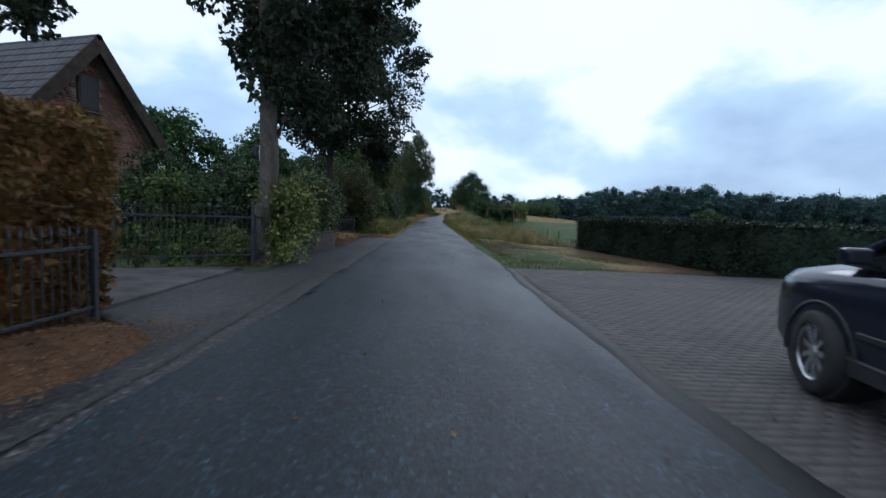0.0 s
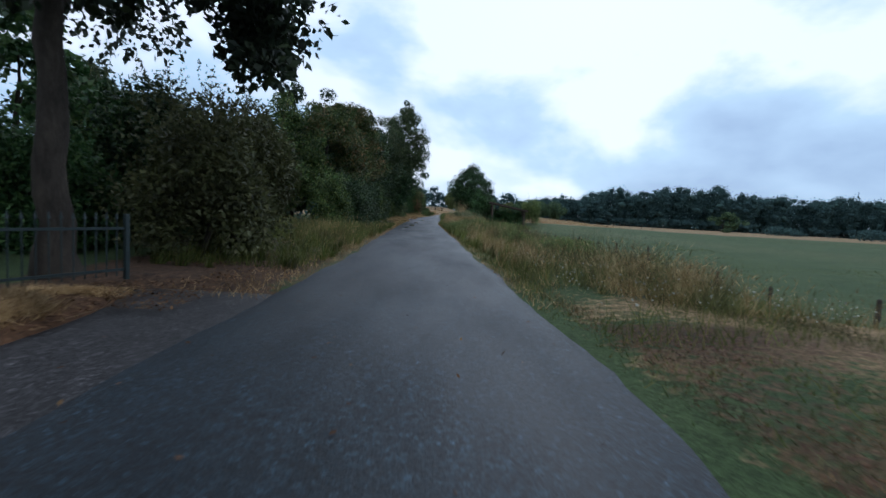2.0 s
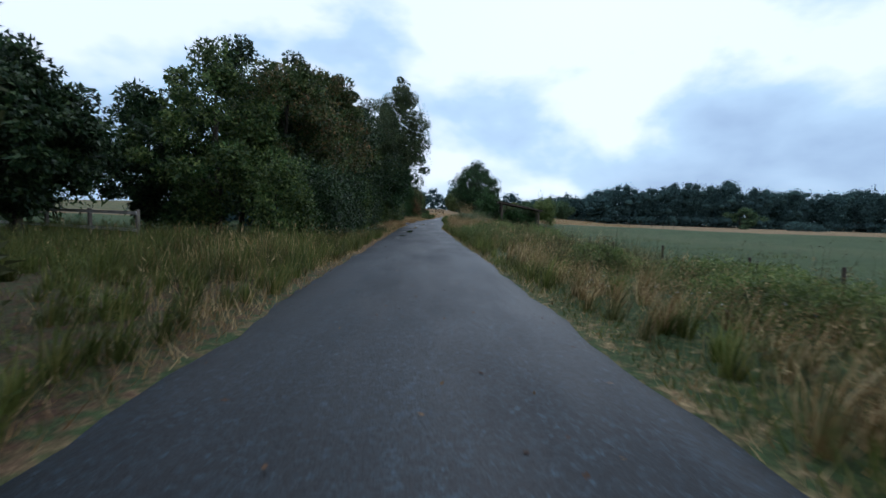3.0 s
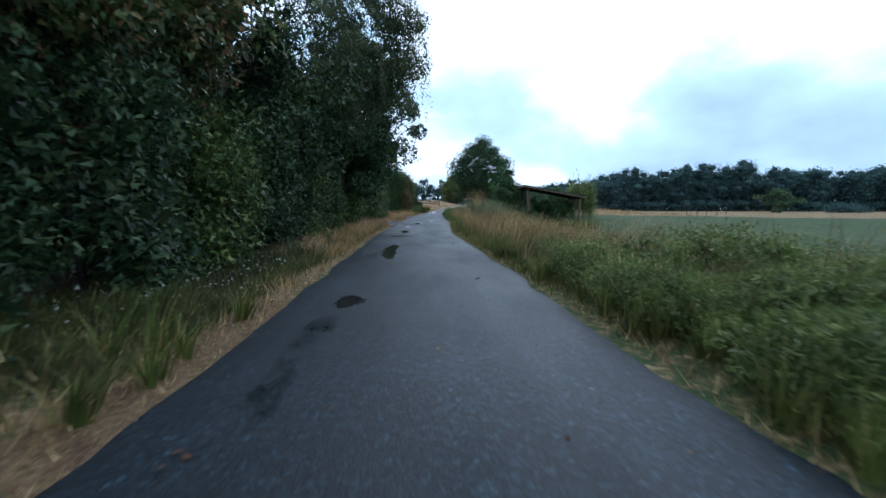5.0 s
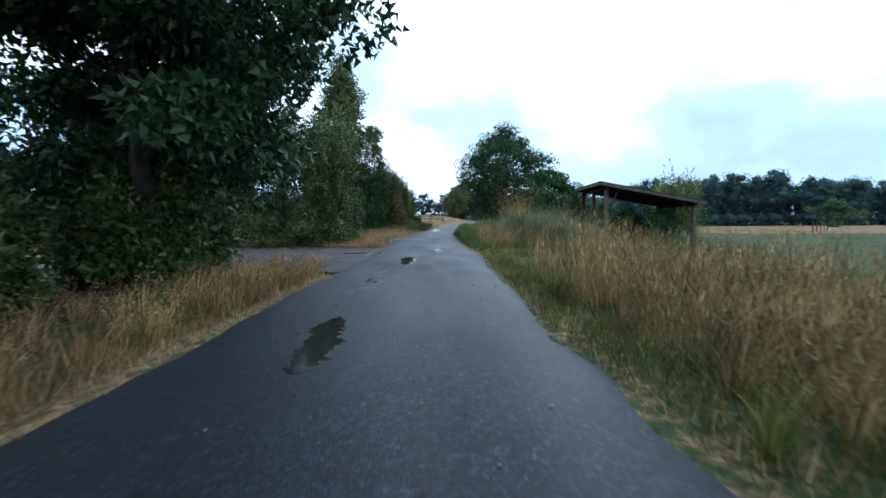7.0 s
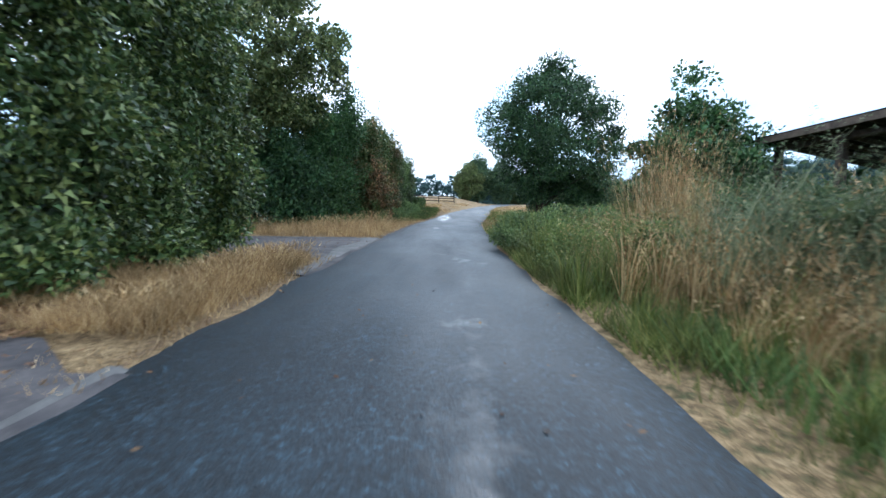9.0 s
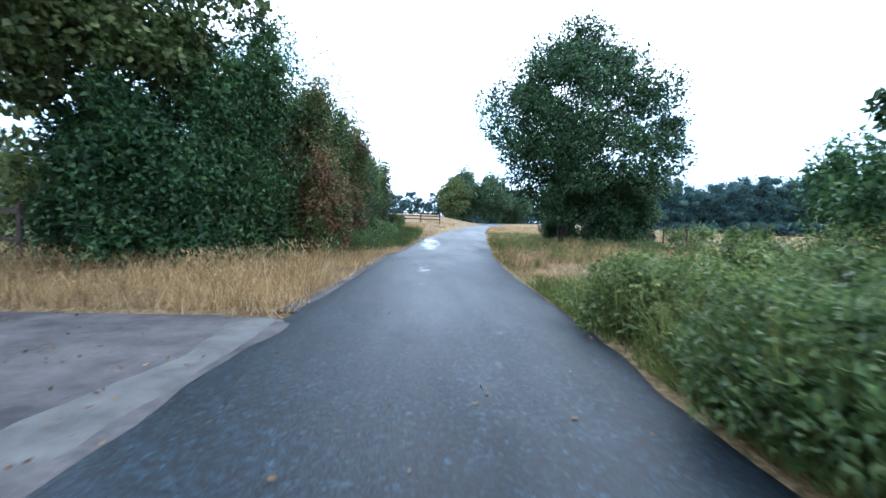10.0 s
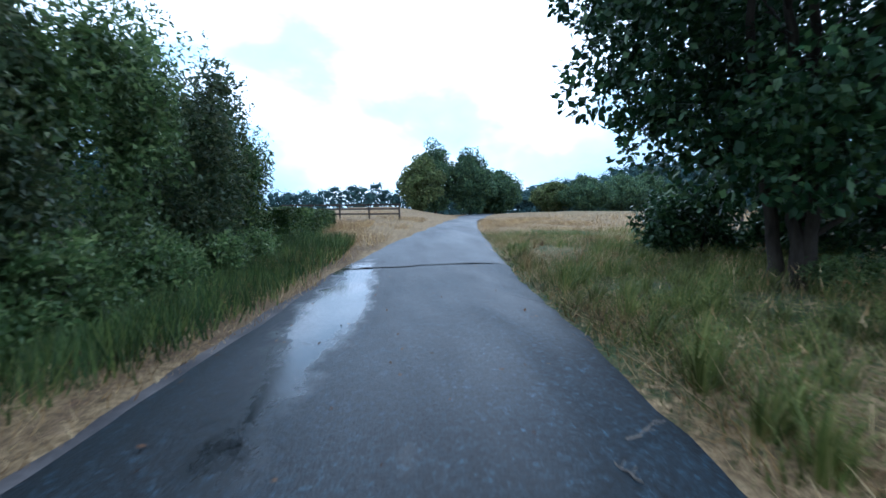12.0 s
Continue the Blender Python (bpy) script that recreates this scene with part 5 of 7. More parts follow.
# ---- gardens, house and hedgerow on the other side ----
def house():
    """Brick outbuilding of a house: gable towards the lane, tiled roof."""
    x0, ya, yb, ze, zr, back = -10.2, 12.75, 17.3, 3.35, 6.2, -19.0
    ym = (ya + yb) / 2
    ob = thing("house", (0, 0, 0), "red brick house with dark tiled gable roof", "house")
    bm = bmesh.new()
    ring = [(ya, -0.1), (yb, -0.1), (yb, ze), (ym, zr), (ya, ze)]
    a, b = ([bm.verts.new((x, y, z)) for y, z in ring] for x in (x0 - 0.02, back))
    bm.faces.new(a)
    bm.faces.new(b[::-1])
    for k in range(5):
        bm.faces.new((a[k], b[k], b[(k + 1) % 5], a[(k + 1) % 5]))
    bmesh.ops.recalc_face_normals(bm, faces=bm.faces)
    wall = part("wall", bm, M_MORTAR, ob)
    for s, ye in ((-1, ya), (1, yb)):
        d = Vector((0, ye - ym, ze - zr)).normalized()
        nrm = Vector((0, -d.z * (1 if s > 0 else -1), d.y * (1 if s > 0 else -1)))
        nrm = nrm if nrm.z > 0 else -nrm
        bm = bmesh.new()
        top, low = Vector((0, ym, zr)), Vector((0, ye, ze)) + d * 0.55
        vs = [bm.verts.new(p + nrm * t + Vector((x, 0, 0))) for x in (x0 + 0.4, back - 0.3) for p in (top, low) for t in (0.02, 0.12)]
        bmesh.ops.convex_hull(bm, input=vs)
        slope = part("roof_slope", bm, M_TILE, ob, "dark tiled roof slope")
        barge = bmesh.new()
        vs = [barge.verts.new(p + nrm * t + Vector((x, 0, 0))) for x in (x0 + 0.4, x0 + 0.44) for p in (top, low) for t in (-0.22, 0.14)]
        bmesh.ops.convex_hull(barge, input=vs)
        part("barge_board", barge, M_DARKWOOD, ob, "dark barge board")
        if s < 0:
            rows, cols = 12, 25
            run = (low - top).length
            tl = bmesh.new()
            sz = run / rows
            vs = [tl.verts.new(v) for v in ((0, 0, 0), (0.335, 0, 0), (0.335, 0, 0.03), (0.17, 0, 0.055), (0, 0, 0.03))]
            vs2 = [tl.verts.new((v.co.x, sz * 1.12, v.co.z - 0.025)) for v in vs]
            for k in range(5):
                tl.faces.new((vs[k], vs[(k + 1) % 5], vs2[(k + 1) % 5], vs2[k]))
            tl.faces.new(vs[::-1])
            me = bpy.data.meshes.new("tile")
            tl.to_mesh(me)
            tl.free()
            me.materials.append(M_TILE)
            xax, yax = Vector((-1, 0, 0)), (top - low).normalized()
            rot = Matrix((xax, yax, xax.cross(yax))).transposed().to_4x4()
            if rot.to_3x3() @ Vector((0, 0, 1)) @ nrm < 0:
                rot = Matrix((-xax, yax, (-xax).cross(yax))).transposed().to_4x4()
                xax = -xax
            for r in range(rows):
                for c in range(cols):
                    t = new("tile", me)
                    t.parent = slope
                    start = x0 + 0.4 - (0.34 if xax.x > 0 else 0)
                    t.matrix_basis = Matrix.Translation(low + nrm * 0.125 + yax * (r * sz) + Vector((start - c * 0.345, 0, 0))) @ rot
    part("ridge_cap", fmesh("ridge_cap", *tube(np.array([(x, ym, zr + 0.1) for x in np.linspace(x0 + 0.42, back, 12)]), np.full(12, 0.12), 8), M_TILE), M_TILE, ob)
    win = part("window", box_bm(0.08, 0.66, 1.12, (x0 + 0.01, 14.95, 4.08), 0.01), M_DARKWOOD, ob, "dark window frame")
    part("pane", box_bm(0.02, 0.52, 0.98, (x0 + 0.055, 14.95, 4.15)), M_BLACK, win, "dark unlit window")
    part("sill", box_bm(0.16, 0.8, 0.06, (x0 + 0.04, 14.95, 4.01), 0.01), M_CONC, win)
    # brick courses of the gable
    bw, bh = 0.25, 0.085
    vs, fs, n = [], [], 0
    for r in range(int((zr - 1.8) / bh)):
        z = 1.8 + r * bh
        half = (yb - ya) / 2 if z < ze else (yb - ya) / 2 * (zr - z - bh) / (zr - ze)
        y = ym - half + (0.12 if r % 2 else 0)
        while y + bw < ym + half:
            if not (14.55 < y + bw / 2 < 15.35 and 3.95 < z < 5.2):
                a = np.array([(0, 0, 0), (0, bw - 0.015, 0), (0, bw - 0.015, bh - 0.014), (0, 0, bh - 0.014)]) + (x0 - 0.01, y, z)
                b = a + (0.022, 0, 0) + np.array([(0, 0.004, 0.004), (0, -0.004, 0.004), (0, -0.004, -0.004), (0, 0.004, -0.004)])
                vs.append(np.concatenate([a, b]))
                fs.append(np.array([(4, 5, 6, 7), (0, 1, 5, 4), (1, 2, 6, 5), (2, 3, 7, 6), (3, 0, 4, 7)]) + n)
                n += 8
            y += bw
    tagged(part("brickwork", fmesh("brickwork", np.concatenate(vs), np.concatenate(fs), M_BRICK), M_BRICK, wall), "", "", "", "stuff")
    # the house stands at an angle to the lane
    ob.matrix_basis = Matrix.Translation((x0 - 0.75, ym, 0)) @ Matrix.Rotation(radians(-18), 4, "Z") @ Matrix.Translation((-x0, -ym, 0))
    return ob


house()


def railing(a, b, h, mat, gap, label, tip="spear", base=0.0, post_h=None, rails=(0.12, 0.82)):
    """An upright-bar railing between two points on the ground."""
    a, b = Vector((*a, base)), Vector((*b, base))
    ln = (b - a).length
    ob = thing("iron_fence", tuple(a), label, "fence", "", "", math.degrees(math.atan2(b.y - a.y, b.x - a.x)))
    for x in (0.0, ln):
        part("post", box_bm(0.06, 0.06, (post_h or h) + 0.06, (x, 0, -0.03), 0.006), mat, ob)
    for r in rails:
        part("rail", box_bm(ln, 0.018, 0.036, (ln / 2, 0, r * h), 0.003), mat, ob)
    n = int(ln / gap)
    bm = rod_bm((0, 0, 0.03), (0, 0, h), 0.009, 6)
    if tip == "spear":
        t = rod_bm((0, 0, h), (0, 0, h + 0.09), 0.02, 6, 0.002)
    else:
        t = bmesh.new()
        bmesh.ops.create_icosphere(t, subdivisions=1, radius=0.022, matrix=Matrix.Translation((0, 0, h + 0.015)))
    tmp = bpy.data.meshes.new("tip")
    t.to_mesh(tmp)
    t.free()
    bm.from_mesh(tmp)
    me = bpy.data.meshes.new("bar")
    bm.to_mesh(me)
    bm.free()
    me.materials.append(mat)
    for i in range(1, n):
        o = new("bar", me)
        o.parent = ob
        o.matrix_basis = pose(i * ln / n, 0, 0)
    return ob


railing((-3.95, 0.6), (-3.75, 5.0), 0.95, M_IRON, 0.105, "black iron railing in front of beech hedge")
hedge("beech_hedge", (-4.75, -3.0), (-4.55, 5.6), 1.3, 2.2, M_LEAF_BEECH, 0.085, 700, 21, "clipped beech hedge with browning autumn leaves", 0.05)
railing((-6.2, 8.95), (-4.15, 10.55), 1.22, M_IRON, 0.11, "dark iron garden railing with ball tips", "ball", 0.03, 1.42)
railing((-4.12, 10.6), (-3.65, 12.2), 1.22, M_IRON, 0.11, "dark iron garden railing with ball tips", "ball", 0.03, 1.05)
railing((-10.0, 8.3), (-7.3, 8.7), 1.05, M_IRON, 0.12, "dark iron garden gate railing behind the driveway", "ball", 0.0, 1.4)
railing((-5.3, 19.4), (-3.85, 22.8), 0.8, M_GREENIRON, 0.13, "dark green metal garden fence on a bank", "spear", 0.15, 0.84)

tree("maple_tree", -4.2, 11.25, 11.5, 0.275, 3.5, 2.35, (M_BARK, M_LEAF_MAPLE), 0.15, 72, 330, 31, "tall dark-leaved maple with thick grey trunk", top=0.95, core=0.4, shift=(0.75, 0.3), limbs=14, tuft=(0.12, 0.26))
tree("maple_tree", -5.15, 23.3, 12.5, 0.225, 3.2, 3.4, (M_DARKBARK, M_LEAF_MAPLE), 0.17, 130, 400, 32, "tall dark-leaved maple behind green garden fence", top=0.85, core=0.52, limbs=14, shift=(0.7, 0), hollow=(4.5, 2.3))
tree("garden_tree", -10.0, 10.0, 8.6, 0.12, 4.3, 1.6, (M_DARKBARK, M_LEAF_MAPLE), 0.17, 26, 260, 33, "slim dark garden tree beside the house", limbs=5)
tree("garden_tree", -13.5, 24.0, 6.5, 0.16, 1.0, 2.6, (M_DARKBARK, M_LEAF_OAK), 0.2, 34, 240, 34, "rounded garden tree behind the house", limbs=5)
tree("garden_tree", -11, 29.5, 6.2, 0.14, 1.2, 2.3, (M_DARKBARK, M_LEAF_OAK), 0.2, 30, 240, 35, "rounded garden tree beside the lawn", limbs=5)
# garden shrubs behind the railing
for k, (x, y, rx, ry, h, mt) in enumerate([(-7.3, 12.0, 1.3, 1.1, 2.2, M_LEAF_SHRUB), (-5.4, 12.9, 1.2, 1.2, 2.6, M_LEAF_DARK), (-9.2, 11.3, 1.3, 1.0, 2.4, M_LEAF_DARK), (-8.0, 13.8, 1.6, 1.4, 2.9, M_LEAF_DARK), (-6.1, 11.4, 0.7, 0.6, 0.7, M_LEAF_SHRUB),
                                           (-4.6, 13.6, 0.9, 0.9, 1.9, M_LEAF_DARK), (-6.8, 15.8, 1.4, 1.5, 2.6, M_LEAF_DARK), (-5.0, 11.5, 0.5, 0.5, 0.6, M_LEAF_PALE), (-7.6, 19.5, 1.6, 1.8, 3.0, M_LEAF_DARK), (-9.5, 20.5, 1.8, 1.8, 3.4, M_LEAF_OAK)]):
    shrub("shrub", x, y, rx, ry, h, mt, 0.11, 16, 230, 130 + k, "dense green garden shrub behind the railing", group="garden shrubs")
for k, (x, y, h) in enumerate([(-6.0, 9.35, 0.22), (-5.55, 9.75, 0.3), (-5.1, 10.1, 0.2), (-4.65, 10.45, 0.26), (-4.3, 10.9, 0.2)]):
    shrub("perennial_plant", x, y, 0.22, 0.22, h, M_LEAF_SHRUB if k % 2 else M_LEAF_OLIVE, 0.06, 8, 110, 380 + k, "low leafy perennial at the foot of the railing", "plant", "perennials along the railing")
shrub("variegated_shrub", -3.7, 11.5, 0.75, 0.7, 2.4, M_LEAF_PALE, 0.11, 16, 260, 150, "yellow-green variegated shrub at the maple's foot", square=1, small=False)
shrub("laurel_bush", -4.3, 16.1, 1.15, 1.15, 1.9, M_LEAF_LAUREL, 0.125, 34, 430, 151, "round glossy laurel bush above the brick wall", z=0.5, small=False, low=0.3, asp=0.42)
shrub("laurel_bush", -4.7, 13.8, 0.75, 1.0, 1.55, M_LEAF_RUST, 0.12, 26, 380, 152, "reddish evergreen bush above the brick wall", z=0.5, small=False)
shrub("conifer_bush", -5.0, 18.5, 1.1, 1.15, 2.8, M_LEAF_OLIVE, 0.09, 34, 420, 153, "dense yellowish clipped conifer behind the bank")


def planter_wall():
    """Low brick retaining wall, brick by brick, with a coping."""
    a, b, h = Vector((-3.8, 12.4, 0)), Vector((-3.42, 16.5, 0)), 0.54
    ln = (b - a).length
    ob = thing("garden_wall", tuple(a), "low weathered brick retaining wall with planting", "wall", "", "", math.degrees(math.atan2(b.y - a.y, b.x - a.x)))
    part("core", box_bm(ln - 0.02, 0.24, h - 0.05, (ln / 2, 0.16, -0.04)), M_JOINT, ob)
    part("end_core", box_bm(0.22, 1.2, h - 0.06, (ln - 0.13, 0.7, -0.04)), M_JOINT, ob)
    part("bed", box_bm(ln - 0.5, 1.3, 0.42, (ln / 2 - 0.1, 0.95, 0.02), 0.04), M_JOINT, ob, "dark planting soil")
    br = box_bm(0.205, 0.09, 0.058, (0, 0, 0), 0.006)
    me = bpy.data.meshes.new("brick")
    br.to_mesh(me)
    br.free()
    me.materials.append(M_GREYBRICK)
    rng = np.random.default_rng(3)
    rows = 7
    for r in range(rows):
        for c in range(int(ln / 0.217)):
            x = 0.105 + c * 0.217 + (0.108 if r % 2 else 0)
            if x < ln - 0.06:
                o = new("brick", me)
                o.parent = ob
                o.matrix_basis = pose(x, 0.075 + rng.normal() * 0.003, r * 0.07, 0, 0, rng.normal() * 0.6)
        for c in range(4):
            o = new("brick", me)
            o.parent = ob
            o.matrix_basis = pose(ln - 0.05, 0.16 + c * 0.217 + (0.1 if r % 2 else 0), r * 0.07, 0, 0, 90)
    for c in range(int(ln / 0.1)):
        o = new("brick", me)
        o.parent = ob
        o.matrix_basis = pose(0.05 + c * 0.1, 0.14, rows * 0.07 + 0.002, 0, 0, 90 + rng.normal())
    return ob


planter_wall()


def traffic_mirror():
    ob = thing("traffic_mirror", (-6.5, 17.4, 0), "round traffic mirror on a steel pole, seen from behind", "mirror", "", "", 48.0)
    part("pole", rod_bm((0, 0, -0.1), (0, 0, 3.55), 0.038, 10), M_ZINC, ob)
    disc = rod_bm((0, 0.09, 3.3), (0, 0.05, 3.3), 0.29, 28, 0.22)
    part("shell", disc, M_BLACK, ob, "dark moulded mirror back")
    part("glass", rod_bm((0, 0.105, 3.3), (0, 0.095, 3.3), 0.26, 28), M_ZINC, ob)
    part("bracket", box_bm(0.1, 0.08, 0.12, (0, 0.03, 3.24), 0.01), M_ZINC, ob)
    return ob


traffic_mirror()


def rail_fence(a, b, h, mat, gap, label, levels=(0.55, 0.95), post_mat=None):
    a, b = Vector((*a, float(gz(*a)))), Vector((*b, float(gz(*b))))
    ln = math.hypot(b.x - a.x, b.y - a.y)
    ob = thing("rail_fence", tuple(a), label, "fence", "", "", math.degrees(math.atan2(b.y - a.y, b.x - a.x)))
    n = max(1, round(ln / gap))
    dz = b.z - a.z
    for i in range(n + 1):
        part("post", box_bm(0.1, 0.1, h + 0.15, (i * ln / n, 0, -0.1 + dz * i / n), 0.01), post_mat or mat, ob)
        if i < n:
            for lv in levels:
                bm = bmesh.new()
                vs = [bm.verts.new((x, y, z * h + lz + dz * (x * n / ln) / n)) for x in (i * ln / n - 0.04, (i + 1) * ln / n + 0.04) for y in (-0.075, -0.052) for z in (lv,) for lz in (-0.05, 0.05)]
                bmesh.ops.convex_hull(bm, input=vs)
                part("rail", bm, mat, ob)
    return ob


rail_fence((-17, 44.0), (-8.8, 40.5), 1.05, M_PALEWOOD, 2.4, "pale wooden paddock rail fence in tall grass", (0.45, 0.95), M_WOOD)
rail_fence((-13, 29.0), (-8.6, 28.0), 1.15, M_PALEWOOD, 2.2, "pale wooden garden rail fence", (0.55, 0.97), M_WOOD)
rail_fence((-20, 106.0), (-9.1, 104.6), 1.4, M_DARKWOOD, 2.7, "dark wooden paddock rail fence", (0.5, 0.93))
rail_fence((-7.5, 143.5), (0.2, 141.5), 1.0, M_DARKWOOD, 1.9, "dark wooden field gate and rail fence", (0.4, 0.72, 0.98))

# hedgerow shrubs past the gardens
for k, (x, y, rx, ry, h, mt) in enumerate([(-4.8, 26.5, 1.5, 1.4, 3.4, M_LEAF_OLIVE), (-4.8, 28.9, 1.4, 1.4, 4.0, M_LEAF_OLIVE), (-7.6, 29.2, 1.3, 1.6, 4.5, M_LEAF_DARK), (-7.6, 30.6, 1.3, 1.3, 4.6, M_LEAF_DARK),
                                           (-9.5, 30.5, 1.5, 1.4, 4.0, M_LEAF_SHRUB), (-8.2, 26.6, 1.4, 1.2, 2.8, M_LEAF_OAK)]):
    shrub("shrub", x, y, rx, ry, h, mt, 0.12, 30, 460, 160 + k, "tall wild hedgerow shrub beside the lane", group="hedgerow shrubs", core=0.6, shoots=14)
for k, (x, y, h, rx, lf, mt) in enumerate([(-8.6, 45.5, 8.2, 2.8, 0.2, M_LEAF_SHRUB), (-6.8, 49.0, 10.0, 3.0, 0.2, M_LEAF_RUST), (-9.6, 50.5, 9.6, 3.0, 0.22, M_LEAF_DARK), (-5.7, 54.0, 9.6, 2.9, 0.2, M_LEAF_RUST), (-5.5, 59.5, 10.2, 2.9, 0.2, M_LEAF_DARK), (-5.7, 64.2, 7.6, 2.5, 0.2, M_LEAF_SHRUB), (-7.8, 66.6, 6.2, 2.3, 0.2, M_LEAF_DARK), (-5.1, 65.9, 7.2, 1.6, 0.2, M_LEAF_DARK), (-7.6, 69.8, 5.2, 1.9, 0.2, M_LEAF_SHRUB), (-12.5, 47.5, 6.8, 2.4, 0.22, M_LEAF_DARK), (-14.5, 41.5, 6.8, 2.3, 0.22, M_LEAF_DARK), (-13.5, 36.0, 7.2, 2.2, 0.22, M_LEAF_BIRCH), (-10.8, 38.6, 4.9, 2.2, 0.2, M_LEAF_DARK), (-12.8, 41.0, 5.4, 2.2, 0.2, M_LEAF_DARK), (-6.6, 57.0, 10.0, 2.5, 0.2, M_LEAF_DARK), (-8.3, 54.6, 10.4, 2.8, 0.2, M_LEAF_DARK), (-8.4, 60.6, 10.4, 2.8, 0.2, M_LEAF_DARK)]):
    tree("hedgerow_tree", x, y, h, 0.14, 1.2, rx, (M_DARKBARK, mt), lf * 0.75, 62, 320, 170 + k, "dense dark green hedgerow tree beside the lane", group="hedgerow trees", limbs=7, core=0.45, small=True)
for k, (x, y, rx, ry, h, mt) in enumerate([(-5.4, 43.5, 1.3, 1.5, 3.2, M_LEAF_SHRUB), (-4.6, 46.3, 1.3, 1.6, 3.6, M_LEAF_DARK), (-4.4, 49.2, 1.2, 1.6, 3.4, M_LEAF_DARK), (-4.4, 52.0, 1.2, 1.6, 3.6, M_LEAF_DARK), (-4.4, 54.8, 1.2, 1.6, 3.3, M_LEAF_SHRUB), (-4.4, 57.6, 1.2, 1.6, 3.6, M_LEAF_DARK),
                                           (-4.4, 60.4, 1.2, 1.6, 3.6, M_LEAF_DARK), (-4.5, 63.2, 1.2, 1.6, 3.3, M_LEAF_SHRUB), (-4.7, 66.0, 1.2, 1.6, 3.6, M_LEAF_DARK), (-5.0, 68.4, 1.2, 1.3, 3.0, M_LEAF_SHRUB), (-6.2, 71.6, 1.2, 1.3, 2.0, M_LEAF_OLIVE), (-8.2, 73.0, 1.5, 1.3, 2.2, M_LEAF_COPPER), (-5.8, 73.3, 0.9, 1.0, 1.7, M_LEAF_SHRUB), (-9.5, 70.0, 1.6, 1.6, 3.0, M_LEAF_SHRUB)]):
    shrub("shrub", x, y, rx, ry, h, mt, 0.11, 26, 380, 190 + k, "leafy hedgerow shrub under the trees", group="hedgerow undergrowth", core=0.6, shoots=5)


for k, (x, y, r, h) in enumerate([(-12.0, 48.5, 1.8, 4.6), (-15.5, 46.5, 2.2, 5.4), (-19, 45.5, 2.4, 5.0), (-10.2, 47.2, 1.3, 3.6), (-18.5, 39.0, 2.2, 4.6), (-17, 33.5, 2.0, 4.2), (-22, 42, 2.6, 6)]):
    shrub("shrub", x, y, r, r, h, M_LEAF_OAK, 0.2, 20, 130, 270 + k, "dark leafy thicket behind the paddock fence", group="paddock thicket")


def birch(x, y, h, seed, label, over=0.0, low=3.2, clumps=50):
    """A birch: pale trunk, thin limbs and strings of small hanging leaves."""
    ob = tree("birch_tree", x, y, h, 0.2, low, 2.3, (M_BIRCH, M_LEAF_BIRCH), 0.095, clumps, 470, seed, label, limbs=8, core=0.0, droop=0.9, shift=(over, 0), limb_r=0.22, limb_mat=M_DARKBARK, waves_amp=0.1)
    rng = np.random.default_rng(seed + 1)
    ps = []
    for i in range(190):
        a, top = rng.uniform(0, 2 * np.pi), rng.uniform(low + 1.2, h * 0.88)
        wide = 2.3 * math.sqrt(max(0.1, 1 - (2 * (top - low) / (h - low) - 1) ** 2))
        r = wide * rng.uniform(0.65, 1.0) + rng.uniform(0.0, 0.35)
        ln = rng.uniform(0.8, 2.3)
        t = np.linspace(0, 1, 40)
        ps.append(np.stack([over + np.cos(a) * (r + 0.35 * t) + rng.normal(size=40) * 0.06, np.sin(a) * (r + 0.35 * t) + rng.normal(size=40) * 0.06, top - ln * t], -1))
    p = np.concatenate(ps)
    v, f = leaf_cloud(p, np.tile([0, 0, -0.6], (len(p), 1)), 0.085, rng, 0.6, 0.6, 0.6)
    part("hanging_foliage", fmesh("hanging_foliage", v, f, M_LEAF_BIRCH), M_LEAF_BIRCH, ob)
    return ob


birch(-4.9, 69.9, 12.5, 41, "pale-barked birch with hanging twigs beside the lane", 0.0, 4.4, 30)
birch(-6.6, 66.2, 12.5, 43, "slim birch with drooping twigs over the lane", 4.5, 4.4, 110)
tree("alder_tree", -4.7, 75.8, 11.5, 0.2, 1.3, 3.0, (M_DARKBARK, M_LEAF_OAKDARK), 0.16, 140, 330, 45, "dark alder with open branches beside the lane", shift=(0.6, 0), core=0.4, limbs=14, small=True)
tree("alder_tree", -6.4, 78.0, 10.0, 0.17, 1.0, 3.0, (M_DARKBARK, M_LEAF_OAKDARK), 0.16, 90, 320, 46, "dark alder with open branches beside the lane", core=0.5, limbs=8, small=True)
for k, (x, y, rx, ry, h) in enumerate([(-4.9, 76.6, 1.0, 1.2, 2.6), (-5.2, 77.9, 1.0, 1.0, 2.4), (-7.2, 78.6, 1.4, 0.9, 2.4), (-5.2, 75.8, 0.9, 1.0, 1.7), (-4.5, 68.2, 0.9, 1.3, 2.4), (-4.9, 71.2, 0.9, 1.1, 1.5)]):
    shrub("shrub", x, y, rx, ry, h, M_LEAF_SHRUB, 0.13, 16, 330, 210 + k, "leafy hedgerow shrub under the trees", group="hedgerow undergrowth")
